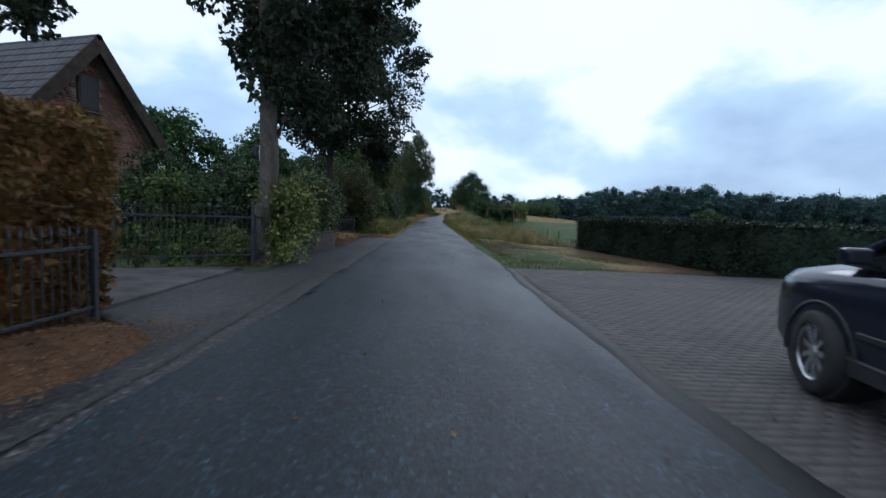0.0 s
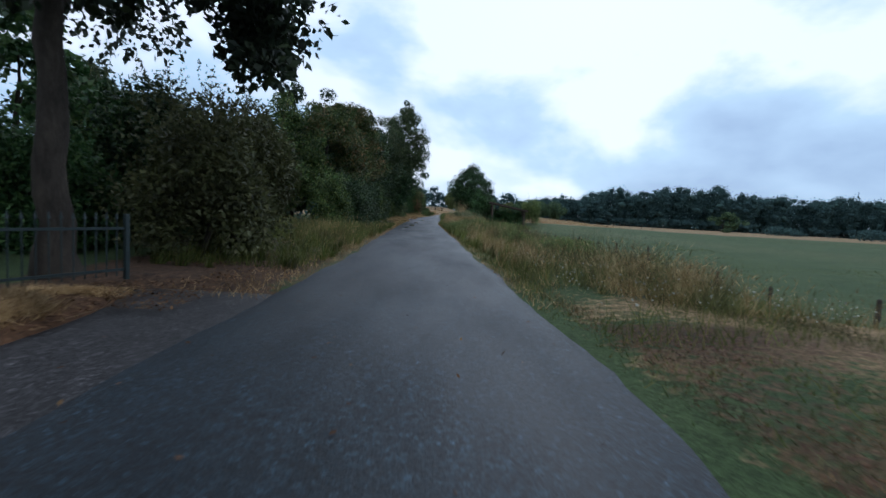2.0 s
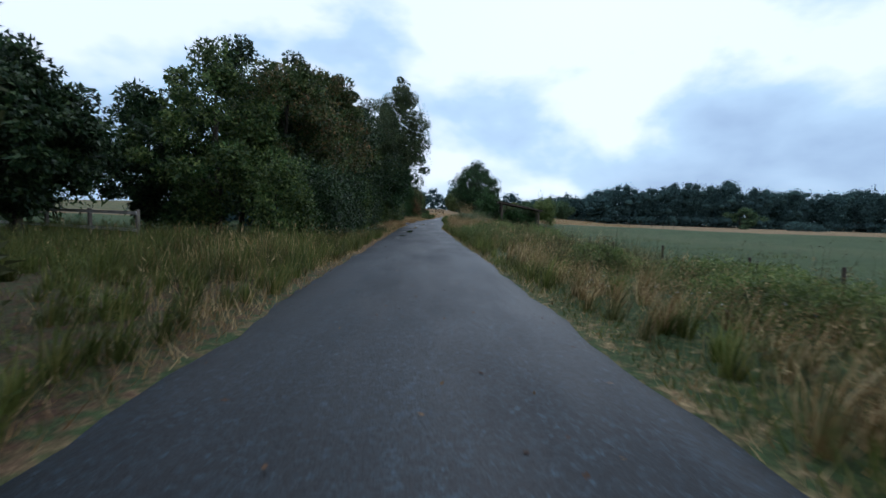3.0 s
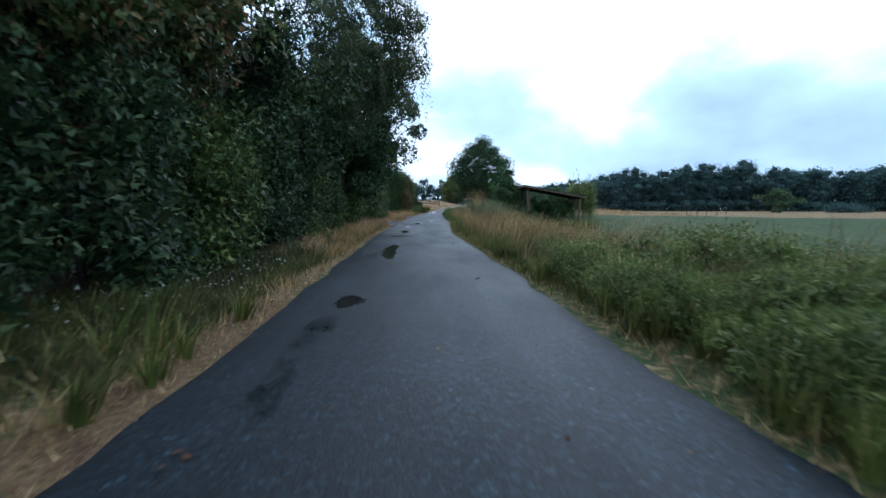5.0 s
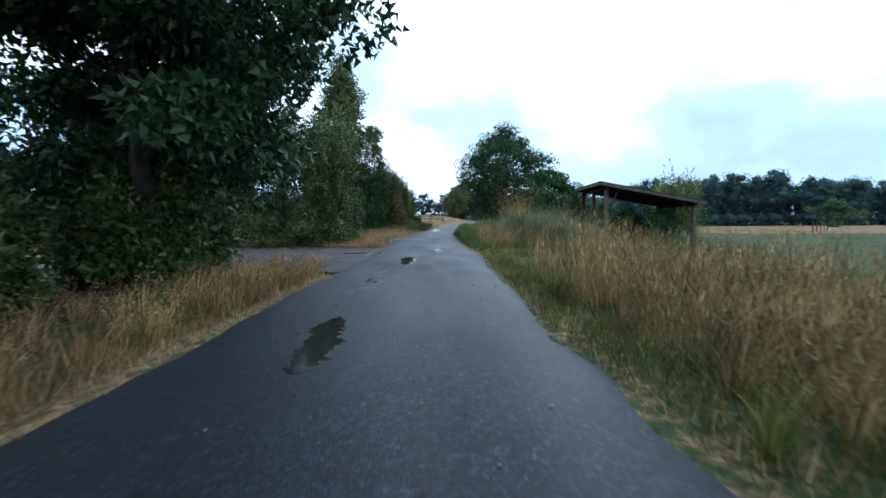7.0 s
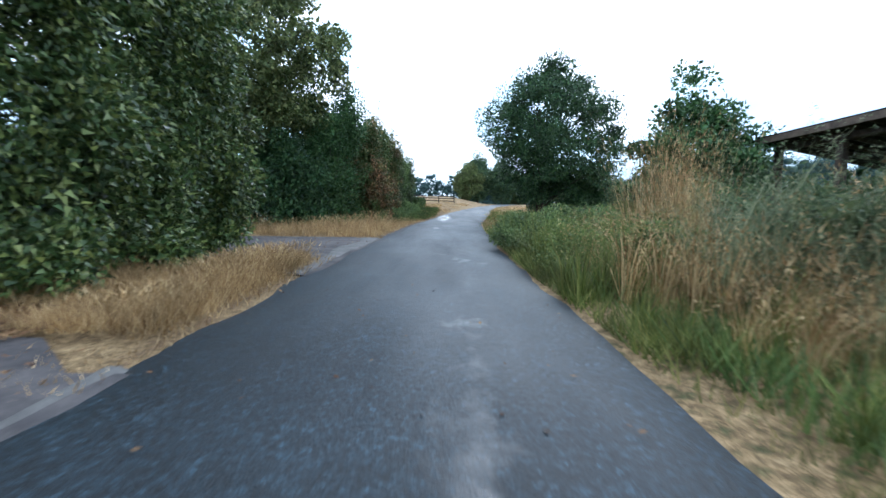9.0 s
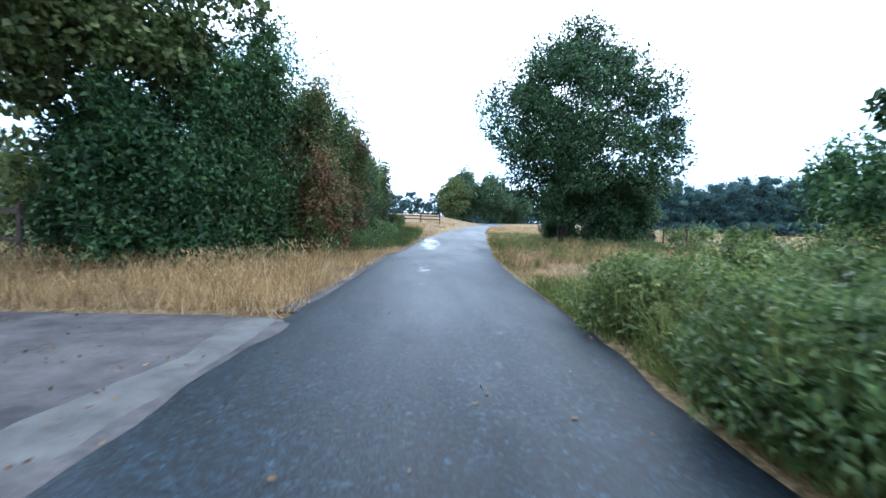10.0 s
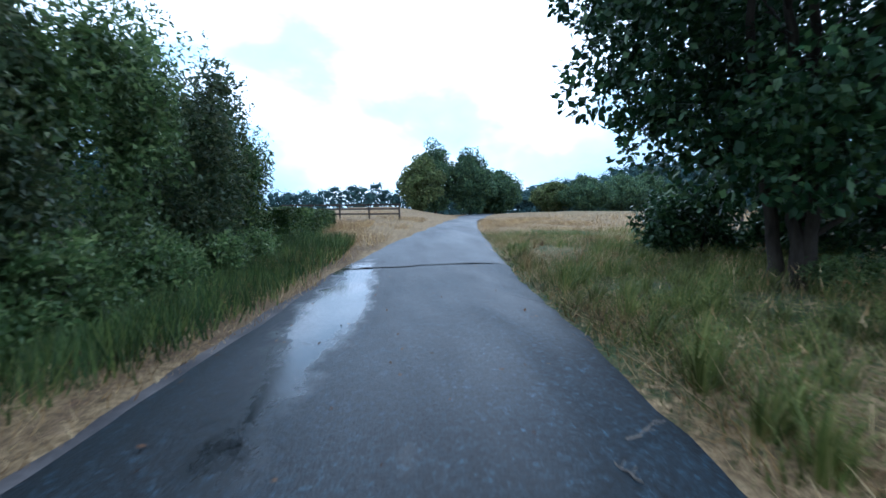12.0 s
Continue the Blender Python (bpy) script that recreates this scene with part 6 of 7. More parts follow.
# the tall hornbeam screen between the two driveways
for k, (x, y, rx, ry, h, mt) in enumerate([(-5.9, 91.6, 1.5, 1.9, 7.0, M_LEAF_HORN), (-6.1, 93.9, 1.6, 1.8, 7.6, M_LEAF_HORN), (-6.1, 95.6, 1.5, 1.3, 7.4, M_LEAF_HORN), (-8.6, 91.8, 1.7, 1.9, 8.2, M_LEAF_HORN), (-11.2, 92.2, 1.8, 2.0, 8.4, M_LEAF_HORN), (-14, 92.5, 2.0, 2.0, 7.8, M_LEAF_HORN)]):
    shrub("hornbeam_screen", x, y, rx, ry, h, mt, 0.115, 64, 430, 220 + k, "tall dense hornbeam screen between driveways", "hedge", "hornbeam screen", square=1, core=0.6, shoots=10)
for k, (x, y, rx, h) in enumerate([(-4.9, 90.7, 0.7, 1.0), (-5.0, 92.6, 0.8, 1.2), (-5.5, 95.6, 0.8, 1.3), (-6.4, 90.0, 0.9, 1.3), (-8.2, 90.1, 1.1, 1.5), (-10.4, 90.3, 1.2, 1.5), (-12.6, 90.5, 1.2, 1.4)]):
    shrub("shrub", x, y, rx, rx * 1.2, h, M_LEAF_HORN, 0.1, 14, 220, 360 + k, "low leafy growth at the foot of the screen", group="growth under the screen")
for k, (x, y, rx, h) in enumerate([(-10.2, 106.6, 1.5, 3.0), (-12.4, 107.2, 1.6, 2.8)]):
    shrub("shrub", x, y, rx, rx, h, M_LEAF_LIME, 0.13, 14, 200, 390 + k, "leafy bush behind the paddock fence", group="paddock bushes")
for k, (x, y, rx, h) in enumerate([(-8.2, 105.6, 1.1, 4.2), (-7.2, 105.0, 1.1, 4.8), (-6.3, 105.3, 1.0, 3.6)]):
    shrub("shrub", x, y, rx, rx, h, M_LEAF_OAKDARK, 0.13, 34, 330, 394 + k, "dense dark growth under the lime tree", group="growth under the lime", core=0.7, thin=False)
tree("lime_tree", -7.7, 105.3, 13.5, 0.2, 0.6, 2.8, (M_DARKBARK, M_LEAF_LIME), 0.17, 130, 360, 51, "broad leafy lime tree beside the paddock fence", core=0.45, limbs=9)
for k, (x, y, rx, ry, h, mt) in enumerate([(-6.0, 107.0, 1.9, 1.9, 7.3, M_LEAF_OAK), (-5.0, 109.5, 1.4, 1.6, 6.0, M_LEAF_RUST), (-4.7, 111.6, 1.25, 1.5, 6.2, M_LEAF_SHRUB), (-3.95, 109.4, 0.75, 1.3, 3.4, M_LEAF_COPPER), (-7.0, 109.0, 1.5, 1.8, 5.6, M_LEAF_OAK), (-4.8, 114.4, 1.4, 1.7, 6.2, M_LEAF_RUST), (-4.6, 117.0, 1.3, 1.7, 5.6, M_LEAF_BIRCH), (-4.5, 119.8, 1.3, 1.8, 5.3, M_LEAF_BRAMBLE), (-4.4, 122.6, 1.3, 1.8, 5.0, M_LEAF_BIRCH), (-4.4, 125.2, 1.2, 1.6, 4.2, M_LEAF_SHRUB), (-4.1, 113.7, 0.8, 1.3, 4.7, M_LEAF_COPPER)]):
    shrub("tall_hedge_bush", x, y, rx, ry, h, mt, 0.1, 60, 430, 240 + k, "tall mixed hedge bush with reddish patches" if mt in (M_LEAF_COPPER, M_LEAF_RUST) else "tall mixed green hedge bush beside the lane", "hedge", "tall mixed hedge", square=1, core=0.6, shoots=14)
for k, (x, y, h) in enumerate([(-3.75, 113.6, 0.8), (-3.7, 115.6, 1.0), (-3.6, 117.6, 1.15), (-3.5, 119.6, 1.1), (-3.45, 121.8, 1.0), (-3.4, 124.0, 0.9)]):
    shrub("nettles", x, y, 0.75, 1.3, h, M_LEAF_BRAMBLE, 0.08, 14, 330, 340 + k, "dense green nettles at the hedge foot", "weeds", "nettles under the hedge", shoots=6)
hedge("hedge", (-3.6, 127.5), (-3.4, 136.0), 0.9, 1.2, M_LEAF_SHRUB, 0.08, 420, 23, "low clipped green hedge at the bend", 0.02)


def red_barn():
    ob = thing("red_barn", (-38, 150, float(gz(-38, 150)) - 0.05), "small red boarded barn with grey roof", "barn")
    part("wall", box_bm(5.5, 4.0, 1.7, (0, 0, 0), 0.02), M_REDWOOD, ob)
    bm = bmesh.new()
    vs = [bm.verts.new(p) for p in ((-3.1, -2.4, 1.6), (3.1, -2.4, 1.6), (-3.1, 2.4, 1.6), (3.1, 2.4, 1.6), (-3.1, 0, 2.7), (3.1, 0, 2.7))]
    bmesh.ops.convex_hull(bm, input=vs)
    part("roof", bm, M_TILE, ob)
    part("door", box_bm(1.4, 0.05, 1.5, (0.5, -2.02, 0.05), 0.01), M_DARKWOOD, ob)
    return ob


red_barn()

# ---- distance ----
def far_wood(name, spots, seed, label, leaf=0.7, per=520, lane=True):
    """A far wood: crown beside crown, each of many leaf masses round a trunk; one object."""
    rng = np.random.default_rng(seed)
    pieces = []
    fill = 260
    for x, y, h, r in spots:
        z0 = float(gz(x, y))
        v, f = tube(np.array([(x, y, z0 - 0.3), (x, y, z0 + h * 0.6)]), [0.35, 0.15], 5)
        pieces.append((v, f))
        cl = []
        for i in range(11):
            d = balls(rng, 1)[0]
            k = rng.uniform(0.3, 0.62)
            cl.append((np.array([x, y, z0 + h * 0.56]) + d * [r * 0.8, r * 0.8, h * 0.3], (r * k, r * k, min(r * k * 0.8, h * 0.2))))
        cl.append((np.array([x, y, z0 + h * 0.14]), (r * 1.15, r * 1.15, h * 0.16)))
        pieces.append(foliage(cl, per / 12, leaf, rng, 0.75, 0.5, 0.1, None, True))
        q = np.array([x, y, z0]) + balls(rng, 50) * [r * 1.2, r * 1.2, 0] + rng.uniform(0, 1, (50, 1)) * [0, 0, h * 0.22]
        pieces.append(leaf_cloud(q, np.zeros((50, 3)), leaf * 2.0, rng, 0.9, 1.0, 0.0, True))
        q = np.array([x, y, z0 + h * 0.46]) + balls(rng, fill) * rng.uniform(0.1, 1, (fill, 1)) ** 0.5 * [r * 0.85, r * 0.85, h * 0.4]
        pieces.append(leaf_cloud(q, np.zeros((fill, 3)), leaf * 1.6, rng, 0.9, 1.0, 0.0, True))
    v, f = join(*pieces)
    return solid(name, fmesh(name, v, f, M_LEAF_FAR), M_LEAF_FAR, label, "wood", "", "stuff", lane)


rng_w = np.random.default_rng(77)
spots = []
for i in range(260):
    u = (i % 130) / 129
    x = 60 + 290 * u + rng_w.normal() * 2
    y = 258 - 40 * u + rng_w.normal() * 4 + 14 * (i // 130)
    h = np.interp(x, [55, 72, 86, 100, 125, 141, 165, 190, 215, 260, 330], [11, 14, 16, 20, 21, 25, 21, 19.5, 22.5, 21, 21]) * rng_w.uniform(0.84, 1.08) * (1 + 0.07 * math.sin(x * 0.21) + 0.05 * math.sin(x * 0.47))
    spots.append((x, y, h, rng_w.uniform(3.6, 6.4)))
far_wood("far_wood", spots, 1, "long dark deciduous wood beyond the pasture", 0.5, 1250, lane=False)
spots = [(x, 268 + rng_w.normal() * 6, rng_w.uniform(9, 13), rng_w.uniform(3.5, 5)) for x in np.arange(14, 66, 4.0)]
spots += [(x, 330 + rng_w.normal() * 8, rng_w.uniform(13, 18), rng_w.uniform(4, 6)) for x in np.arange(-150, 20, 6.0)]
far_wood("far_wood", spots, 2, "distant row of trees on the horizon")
spots = [(x + rng_w.normal(), y + rng_w.normal(), h, r) for x, y, h, r in [(4.4, 168, 6.2, 2.2), (7.2, 171, 9.0, 2.5), (10.6, 173, 8.4, 2.5), (14.6, 176, 5.6, 2.4), (16.5, 178, 4.6, 3.0), (21, 176, 4.2, 3.0), (26, 174, 4.6, 3.2), (31, 178, 5.5, 3.4), (37, 180, 6, 3.5), (14, 186, 6.5, 3.2)]]
for k, (x, y, h, r) in enumerate(spots):
    tree("copse_tree", x, y, h, 0.16, 0.4, r, (M_DARKBARK, M_LEAF_LIME if k in (0, 4, 5) else M_LEAF_COPSE), 0.26, 70, 260, 460 + k, "rounded field tree in the copse at the bend", group="copse at the bend", limbs=5, core=0.6, small=True, waves_amp=0.06, tuft=(0.26, 0.48))
spots = [(-13 - k * 4.0, 60 + k * 9.0 + rng_w.normal() * 3, rng_w.uniform(6, 9), 3.2) for k in range(9)]
spots += [(-26 - k * 6, 20 + k * 6 + rng_w.normal() * 3, rng_w.uniform(7, 10), 3.4) for k in range(7)]
spots += [(-19 - k * 5.5, 146 + k * 2 + rng_w.normal(), rng_w.uniform(4.5, 6.5), 3.0) for k in range(8)]
spots += [(-22 - k * 5, 112 + k * 5, rng_w.uniform(5, 8), 3.0) for k in range(6)]
far_wood("garden_trees", spots, 4, "loose belt of trees behind the gardens", 0.45, 600)
# ---- grass ----
def verge_right(x, y, rng):
    off = x - road_c(y) - road_w(y)
    return (off > 0.12 + rng.uniform(0, 0.35, len(x))) & ~((y < 24.5) & (x < 6.5 + (y - 24.5) * 1.6))


def low_verge(x, y):
    """The mown strip opposite the first driveway."""
    return (y > 77) & (y < 87) & (x - road_c(y) - road_w(y) < 2.1 + 0.7 * patchy(x, y, 21, 1.5))


def verge_left(x, y, rng):
    off = road_c(y) - road_w(y) - x
    return (off > 0.1 + rng.uniform(0, 0.4, len(x))) & ~((y > 79.4) & (y < 89.2)) & ~((y > 94.4) & (y < 101.0))


blades("green_grass", (2.0, 9.5, 21, 92), 80000, 0.4, 0.01, M_GRASS, 1, "green grass of the lane's verge", lambda x, y, r: verge_right(x, y, r) & ~low_verge(x, y), 0.75, 0.0, "grass", 0.5)
blades("dry_grass", (2.5, 9.0, 22.5, 93), 100000, 0.56, 0.0085, M_VERGE, 2, "tall dry straw-coloured grass on the verge", lambda x, y, r: verge_right(x, y, r) & ~low_verge(x, y) & (patchy(x, y, 6, 2.4) + r.normal(size=len(x)) * 0.4 > np.where(y < 50, 0.15, -0.35)), 0.9, 0.6, "grass", 0.45)
blades("low_grass", (1.2, 3.6, 22, 125), 40000, 0.2, 0.012, M_GRASS, 3, "short green grass along the asphalt edge", lambda x, y, r: (x - road_c(y) - road_w(y) > 0.02) & (x - road_c(y) - road_w(y) < 0.5 + r.uniform(0, 0.3, len(x))), 0.6)
blades("lawn_grass", (2.0, 8.4, 11.6, 24), 30000, 0.075, 0.012, M_GRASS, 4, "short mown grass beside the forecourt", lambda x, y, r: (x - road_c(y) - road_w(y) > 0.05) & (patchy(x, y, 4, 3.2) + 0.25 * (x - 4) + r.normal(size=len(x)) * 0.5 < -0.1), 1.2)
blades("dry_lawn", (2.2, 8.4, 11.7, 24), 30000, 0.06, 0.009, M_LEAF_OLIVE, 5, "short dried grass patches in the lawn", lambda x, y, r: patchy(x, y, 3, 2.6) + (x - 4.2) * 0.3 + r.normal(size=len(x)) * 0.4 > -0.4, 1.6)
blades("dead_grass", (2.2, 8.4, 11.7, 24), 26000, 0.05, 0.010, M_LITTER, 36, "brown dead grass in the lawn", lambda x, y, r: patchy(x, y, 3, 2.6) + (x - 4.2) * 0.22 + r.normal(size=len(x)) * 0.5 > 0.0, 2.0)
blades("weed_clump", (2.3, 5.5, 22, 26.5), 7500, 0.6, 0.010, M_VERGE, 6, "tall fading weeds at the meadow's edge", lambda x, y, r: np.hypot((x - 4.6) / 1.6, (y - 24.3) / 1.6) < r.uniform(0.4, 1, len(x)), 0.9, 0.8)
blades("green_grass", (-5.2, -1.8, 25.5, 82), 34000, 0.3, 0.013, M_GRASS, 7, "green grass under the hedgerow", verge_left, 0.5, 0.0, "grass", 0.6)
blades("dry_grass", (-4.4, -2.0, 57.5, 82), 24000, 0.32, 0.008, M_STRAW, 8, "tall dry straw-coloured grass along the hedgerow", lambda x, y, r: verge_left(x, y, r) & (road_c(y) - road_w(y) - x < 0.9 + 0.3 * r.normal(size=len(x))), 0.7, 0.5)
blades("dry_grass", (-4.6, -1.9, 30, 54), 3500, 0.4, 0.011, M_STRAW, 9, "thin dry grass along the hedgerow", verge_left, 0.5, 0.4)
blades("meadow_grass", (-14, -2.2, 33.5, 44), 30000, 0.6, 0.014, M_GRASS, 10, "tall green meadow grass in the paddock gap", verge_left, 0.4, 0.2, "grass", 0.5)
blades("meadow_grass", (-14, -2.6, 34, 44), 2000, 0.6, 0.011, M_STRAW, 11, "dry grass stalks in the paddock gap", verge_left, 0.4, 0.6)
blades("dry_grass", (-5.2, -2.2, 88.6, 95.0), 30000, 0.38, 0.008, M_STRAW, 12, "tall dry straw-coloured grass before the screen", lambda x, y, r: verge_left(x, y, r) & ((x > -4.0) | (y > 90.2) | (r.random(len(x)) < 0.2)), 0.85, 0.4)
blades("dry_grass", (-14, -2.1, 101.0, 104.6), 22000, 0.5, 0.008, M_STRAW, 13, "tall dry straw-coloured grass by the paddock", verge_left, 0.7, 0.5)
blades("dry_grass", (-4.2, -1.2, 104.4, 140), 30000, 0.27, 0.008, M_STRAW, 14, "tall dry straw-coloured grass under tall hedge", lambda x, y, r: verge_left(x, y, r) & ((y < 112) | (y > 126) | (r.random(len(x)) < 0.25)), 0.85, 0.5)
blades("green_grass", (-4.4, -1.3, 109, 129), 30000, 0.55, 0.020, M_LEAF_SHRUB, 15, "green nettles and grass under tall hedge", lambda x, y, r: x < road_c(y) - road_w(y) - 1.5 + np.clip((y - 111) * 0.16, 0, 0.9) + r.normal(size=len(x)) * 0.2, 0.5)
blades("dry_grass", (1.2, 12, 103, 150), 95000, 0.2, 0.010, M_STRAW, 16, "matted dry grass around the oak", lambda x, y, r: x - road_c(y) - road_w(y) > 0.02 + r.uniform(0, 0.3, len(x)), 2.2, 0.0)
blades("dry_grass", (1.6, 10, 103, 128), 16000, 0.42, 0.007, M_STRAW, 24, "standing dry grass stalks around the oak", lambda x, y, r: (x - road_c(y) - road_w(y) > 0.5) & (patchy(x, y, 8, 2.0) + r.normal(size=len(x)) * 0.3 > 0.2), 0.6, 0.5)
blades("green_grass", (1.5, 11, 104, 132), 52000, 0.3, 0.011, M_LUSH, 17, "green grass patches around the oak", lambda x, y, r: (x - road_c(y) - road_w(y) > 0.2) & (patchy(x, y, 9, 2.2) + 0.15 * (x - 4.5) + 0.25 * np.clip(y - 114, -3, 5) + r.normal(size=len(x)) * 0.25 > 0.15), 1.1, 0.0)
blades("matted_grass", (1.5, 9, 103, 124), 22000, 0.16, 0.014, M_LITTER, 32, "matted brown dead grass by the lane", lambda x, y, r: (x - road_c(y) - road_w(y) > 0.05) & (patchy(x, y, 31, 1.3) + r.normal(size=len(x)) * 0.3 > 0.2), 2.6)
blades("pampas_clump", (2.6, 7.5, 84.6, 94), 16000, 1.45, 0.010, M_REED, 18, "tall grey-green grass clump by the lane", lambda x, y, r: (np.hypot((x - 4.4) / 1.4, (y - 90.0) / 2.2) < r.uniform(0.3, 1, len(x))) | (np.hypot((x - 5.8) / 1.6, (y - 88.4) / 2.0) < r.uniform(0.3, 1, len(x))), 1.0, 0.3)
blades("tall_weeds", (2.0, 9, 84, 97), 16000, 0.8, 0.022, M_LEAF_BRAMBLE, 25, "tall leafy green weeds beside the lane", lambda x, y, r: (x - road_c(y) - road_w(y) > 0.35) & ~low_verge(x, y) & (patchy(x, y, 12, 2.0) + r.normal(size=len(x)) * 0.3 > -0.1), 0.7)
blades("plume_grass", (2.4, 8, 84, 97), 12000, 1.0, 0.008, M_STRAW, 26, "feathery straw-coloured grass plumes", lambda x, y, r: (x - road_c(y) - road_w(y) > 0.6) & ~low_verge(x, y) & (patchy(x, y, 13, 1.8) + r.normal(size=len(x)) * 0.25 > 0.15), 0.45, 1.0)
blades("dry_weeds", (3.6, 6.2, 93, 97), 7000, 2.3, 0.009, M_STRAW, 19, "very tall dry grass with feathery heads", lambda x, y, r: np.hypot((x - 4.8) / 1.0, (y - 95.0) / 1.3) < r.uniform(0.3, 1, len(x)), 0.3, 0.9)
blades("tall_dry_grass", (2.6, 5.6, 60, 80), 20000, 0.8, 0.009, M_STRAW, 22, "tall feathery dry grass along the verge", lambda x, y, r: (x - road_c(y) - road_w(y) > 0.7 + r.uniform(0, 0.5, len(x))) & (np.sin(y * 0.55) + np.sin(x * 1.3 + y * 0.23) + r.normal(size=len(x)) * 0.5 > -0.3), 0.3, 0.8)
blades("edge_grass", (-4.6, 4.6, 22.5, 122), 110000, 0.15, 0.010, M_STRAW, 23, "short dry grass fringe along the asphalt", lambda x, y, r: (np.abs(x - road_c(y)) - road_w(y) > -0.03) & (np.abs(x - road_c(y)) - road_w(y) < 0.5 + r.exponential(0.25, len(x))) & ~((x > 0) & (y > 84) & (y < 103.5)) & ~((x < 0) & (y > 79.6) & (y < 87.9)) & ~((x < 0) & (y > 95.2) & (y < 100.6)), 0.9)
blades("low_grass", (2.0, 6.5, 77, 89.5), 9000, 0.17, 0.010, M_VERGE, 27, "short dried verge grass", lambda x, y, r: low_verge(x, y) & (x - road_c(y) - road_w(y) > 0.1) & (patchy(x, y, 15, 1.6) + r.normal(size=len(x)) * 0.3 > -0.2), 1.8)
blades("low_grass", (2.0, 6.5, 77, 89.5), 46000, 0.19, 0.012, M_LUSH, 28, "short green verge grass", lambda x, y, r: low_verge(x, y) & (x - road_c(y) - road_w(y) > 0.1) & (patchy(x, y, 15, 1.6) + r.normal(size=len(x)) * 0.3 < 0.45), 1.2)
blades("tall_weeds", (2.6, 9, 26, 80), 20000, 0.85, 0.018, M_LEAF_OLIVE, 31, "tall leafy weeds among the dry grass", lambda x, y, r: (x - road_c(y) - road_w(y) > 1.2) & ~low_verge(x, y) & (patchy(x, y, 23, 2.4) + r.normal(size=len(x)) * 0.25 > np.where(y < 48, 0.0, 0.45)), 0.6)
blades("low_weeds", (1.5, 4.2, 88.5, 104), 32000, 0.26, 0.016, M_LUSH, 29, "low leafy green weeds along the lane edge", lambda x, y, r: (x - road_c(y) - road_w(y) > 0.03) & (patchy(x, y, 17, 1.5) + 0.3 * (y > 91) + r.normal(size=len(x)) * 0.3 > -0.35), 1.0)
blades("dry_grass", (-12, 2.5, 124, 150), 30000, 0.3, 0.014, M_STRAW, 34, "thin dry grass past the resurfacing joint", lambda x, y, r: (np.abs(x - road_c(y)) - road_w(y) > 0.05) & (patchy(x, y, 45, 2.0) + r.normal(size=len(x)) * 0.4 > 0.0), 1.0, 0.3)
blades("field_grass", (9, 36, 105, 150), 12000, 0.4, 0.025, M_STRAW, 20, "dry field grass behind the oak", lambda x, y, r: x > 9, 0.4, 0.2)
blades("field_grass", (10.5, 26, 22, 95), 14000, 0.12, 0.025, M_GRASS, 21, "grazed green pasture grass", None, 0.6)


def off_right(x, y):
    return x - road_c(y) - road_w(y)


tussocks("green_tussocks", scatter((2.0, 9, 104, 126), 700, 51, lambda x, y, r: (off_right(x, y) > 0.35) & (patchy(x, y, 9, 2.2) + 0.22 * np.clip(y - 113, -4, 4) + r.normal(size=len(x)) * 0.3 > 0.0)), 0.42, 46, M_LUSH, 52, "arching green grass tussocks around the oak", 0.011)
tussocks("straw_tussocks", scatter((2.0, 9, 103, 128), 420, 53, lambda x, y, r: (off_right(x, y) > 0.3) & (patchy(x, y, 46, 1.8) - 0.2 * np.clip(y - 112, 0, 4) + r.normal(size=len(x)) * 0.3 > 0.0)), 0.5, 42, M_STRAW, 54, "arching dry grass tussocks around the oak", 0.009)
tussocks("straw_tussocks", scatter((2.2, 6.5, 54, 80), 460, 55, lambda x, y, r: (off_right(x, y) > 0.55) & ~low_verge(x, y) & (patchy(x, y, 47, 2.2) + r.normal(size=len(x)) * 0.3 > -0.1)), 0.95, 46, M_VERGE, 56, "tall arching dry grass along the verge", 0.009, (0.3, -0.12), 0.5)
tussocks("green_tussocks", scatter((2.0, 6.5, 28, 80), 420, 57, lambda x, y, r: (off_right(x, y) > 0.15) & ~low_verge(x, y) & (patchy(x, y, 48, 2.0) + r.normal(size=len(x)) * 0.3 > 0.2)), 0.5, 44, M_LUSH, 58, "green grass tussocks along the verge", 0.012)
tussocks("green_tussocks", scatter((-5, -2.1, 25, 52), 260, 65, lambda x, y, r: (road_c(y) - road_w(y) - x > 0.2)), 0.45, 42, M_GRASS, 66, "green grass tussocks under the hedgerow", 0.012, (0.2, 0.0), 0.1)
tussocks("green_tussocks", scatter((1.9, 6.5, 42, 60), 260, 77, lambda x, y, r: off_right(x, y) > 0.1), 0.55, 46, M_LUSH, 78, "arching green grass at the lane's edge", 0.011, (0.1, 0.0), 0.3)
tussocks("green_tussocks", scatter((1.4, 5.0, 91, 101), 200, 79, lambda x, y, r: (off_right(x, y) > 0.12) & (off_right(x, y) < 0.4 + 2.4 * r.random(len(x)))), 0.95, 46, M_LUSH, 80, "green grass growing through the brambles", 0.010, (0.0, 0.1), 0.4)
tussocks("dock_stalks", scatter((5.4, 9.0, 28, 64), 90, 81, lambda x, y, r: patchy(x, y, 52, 3.0) + r.normal(size=len(x)) * 0.3 > -0.2), 1.15, 7, M_DOCK, 82, "dark brown withered dock stalks at the field's edge", 0.008, (0.05, 0.0), 1.0)
tussocks("straw_tussocks", scatter((2.8, 7.0, 43, 56), 70, 83, lambda x, y, r: off_right(x, y) > 0.6), 0.95, 36, M_VERGE, 84, "tall dry grass among the weeds", 0.008, (0.25, -0.1), 0.6)
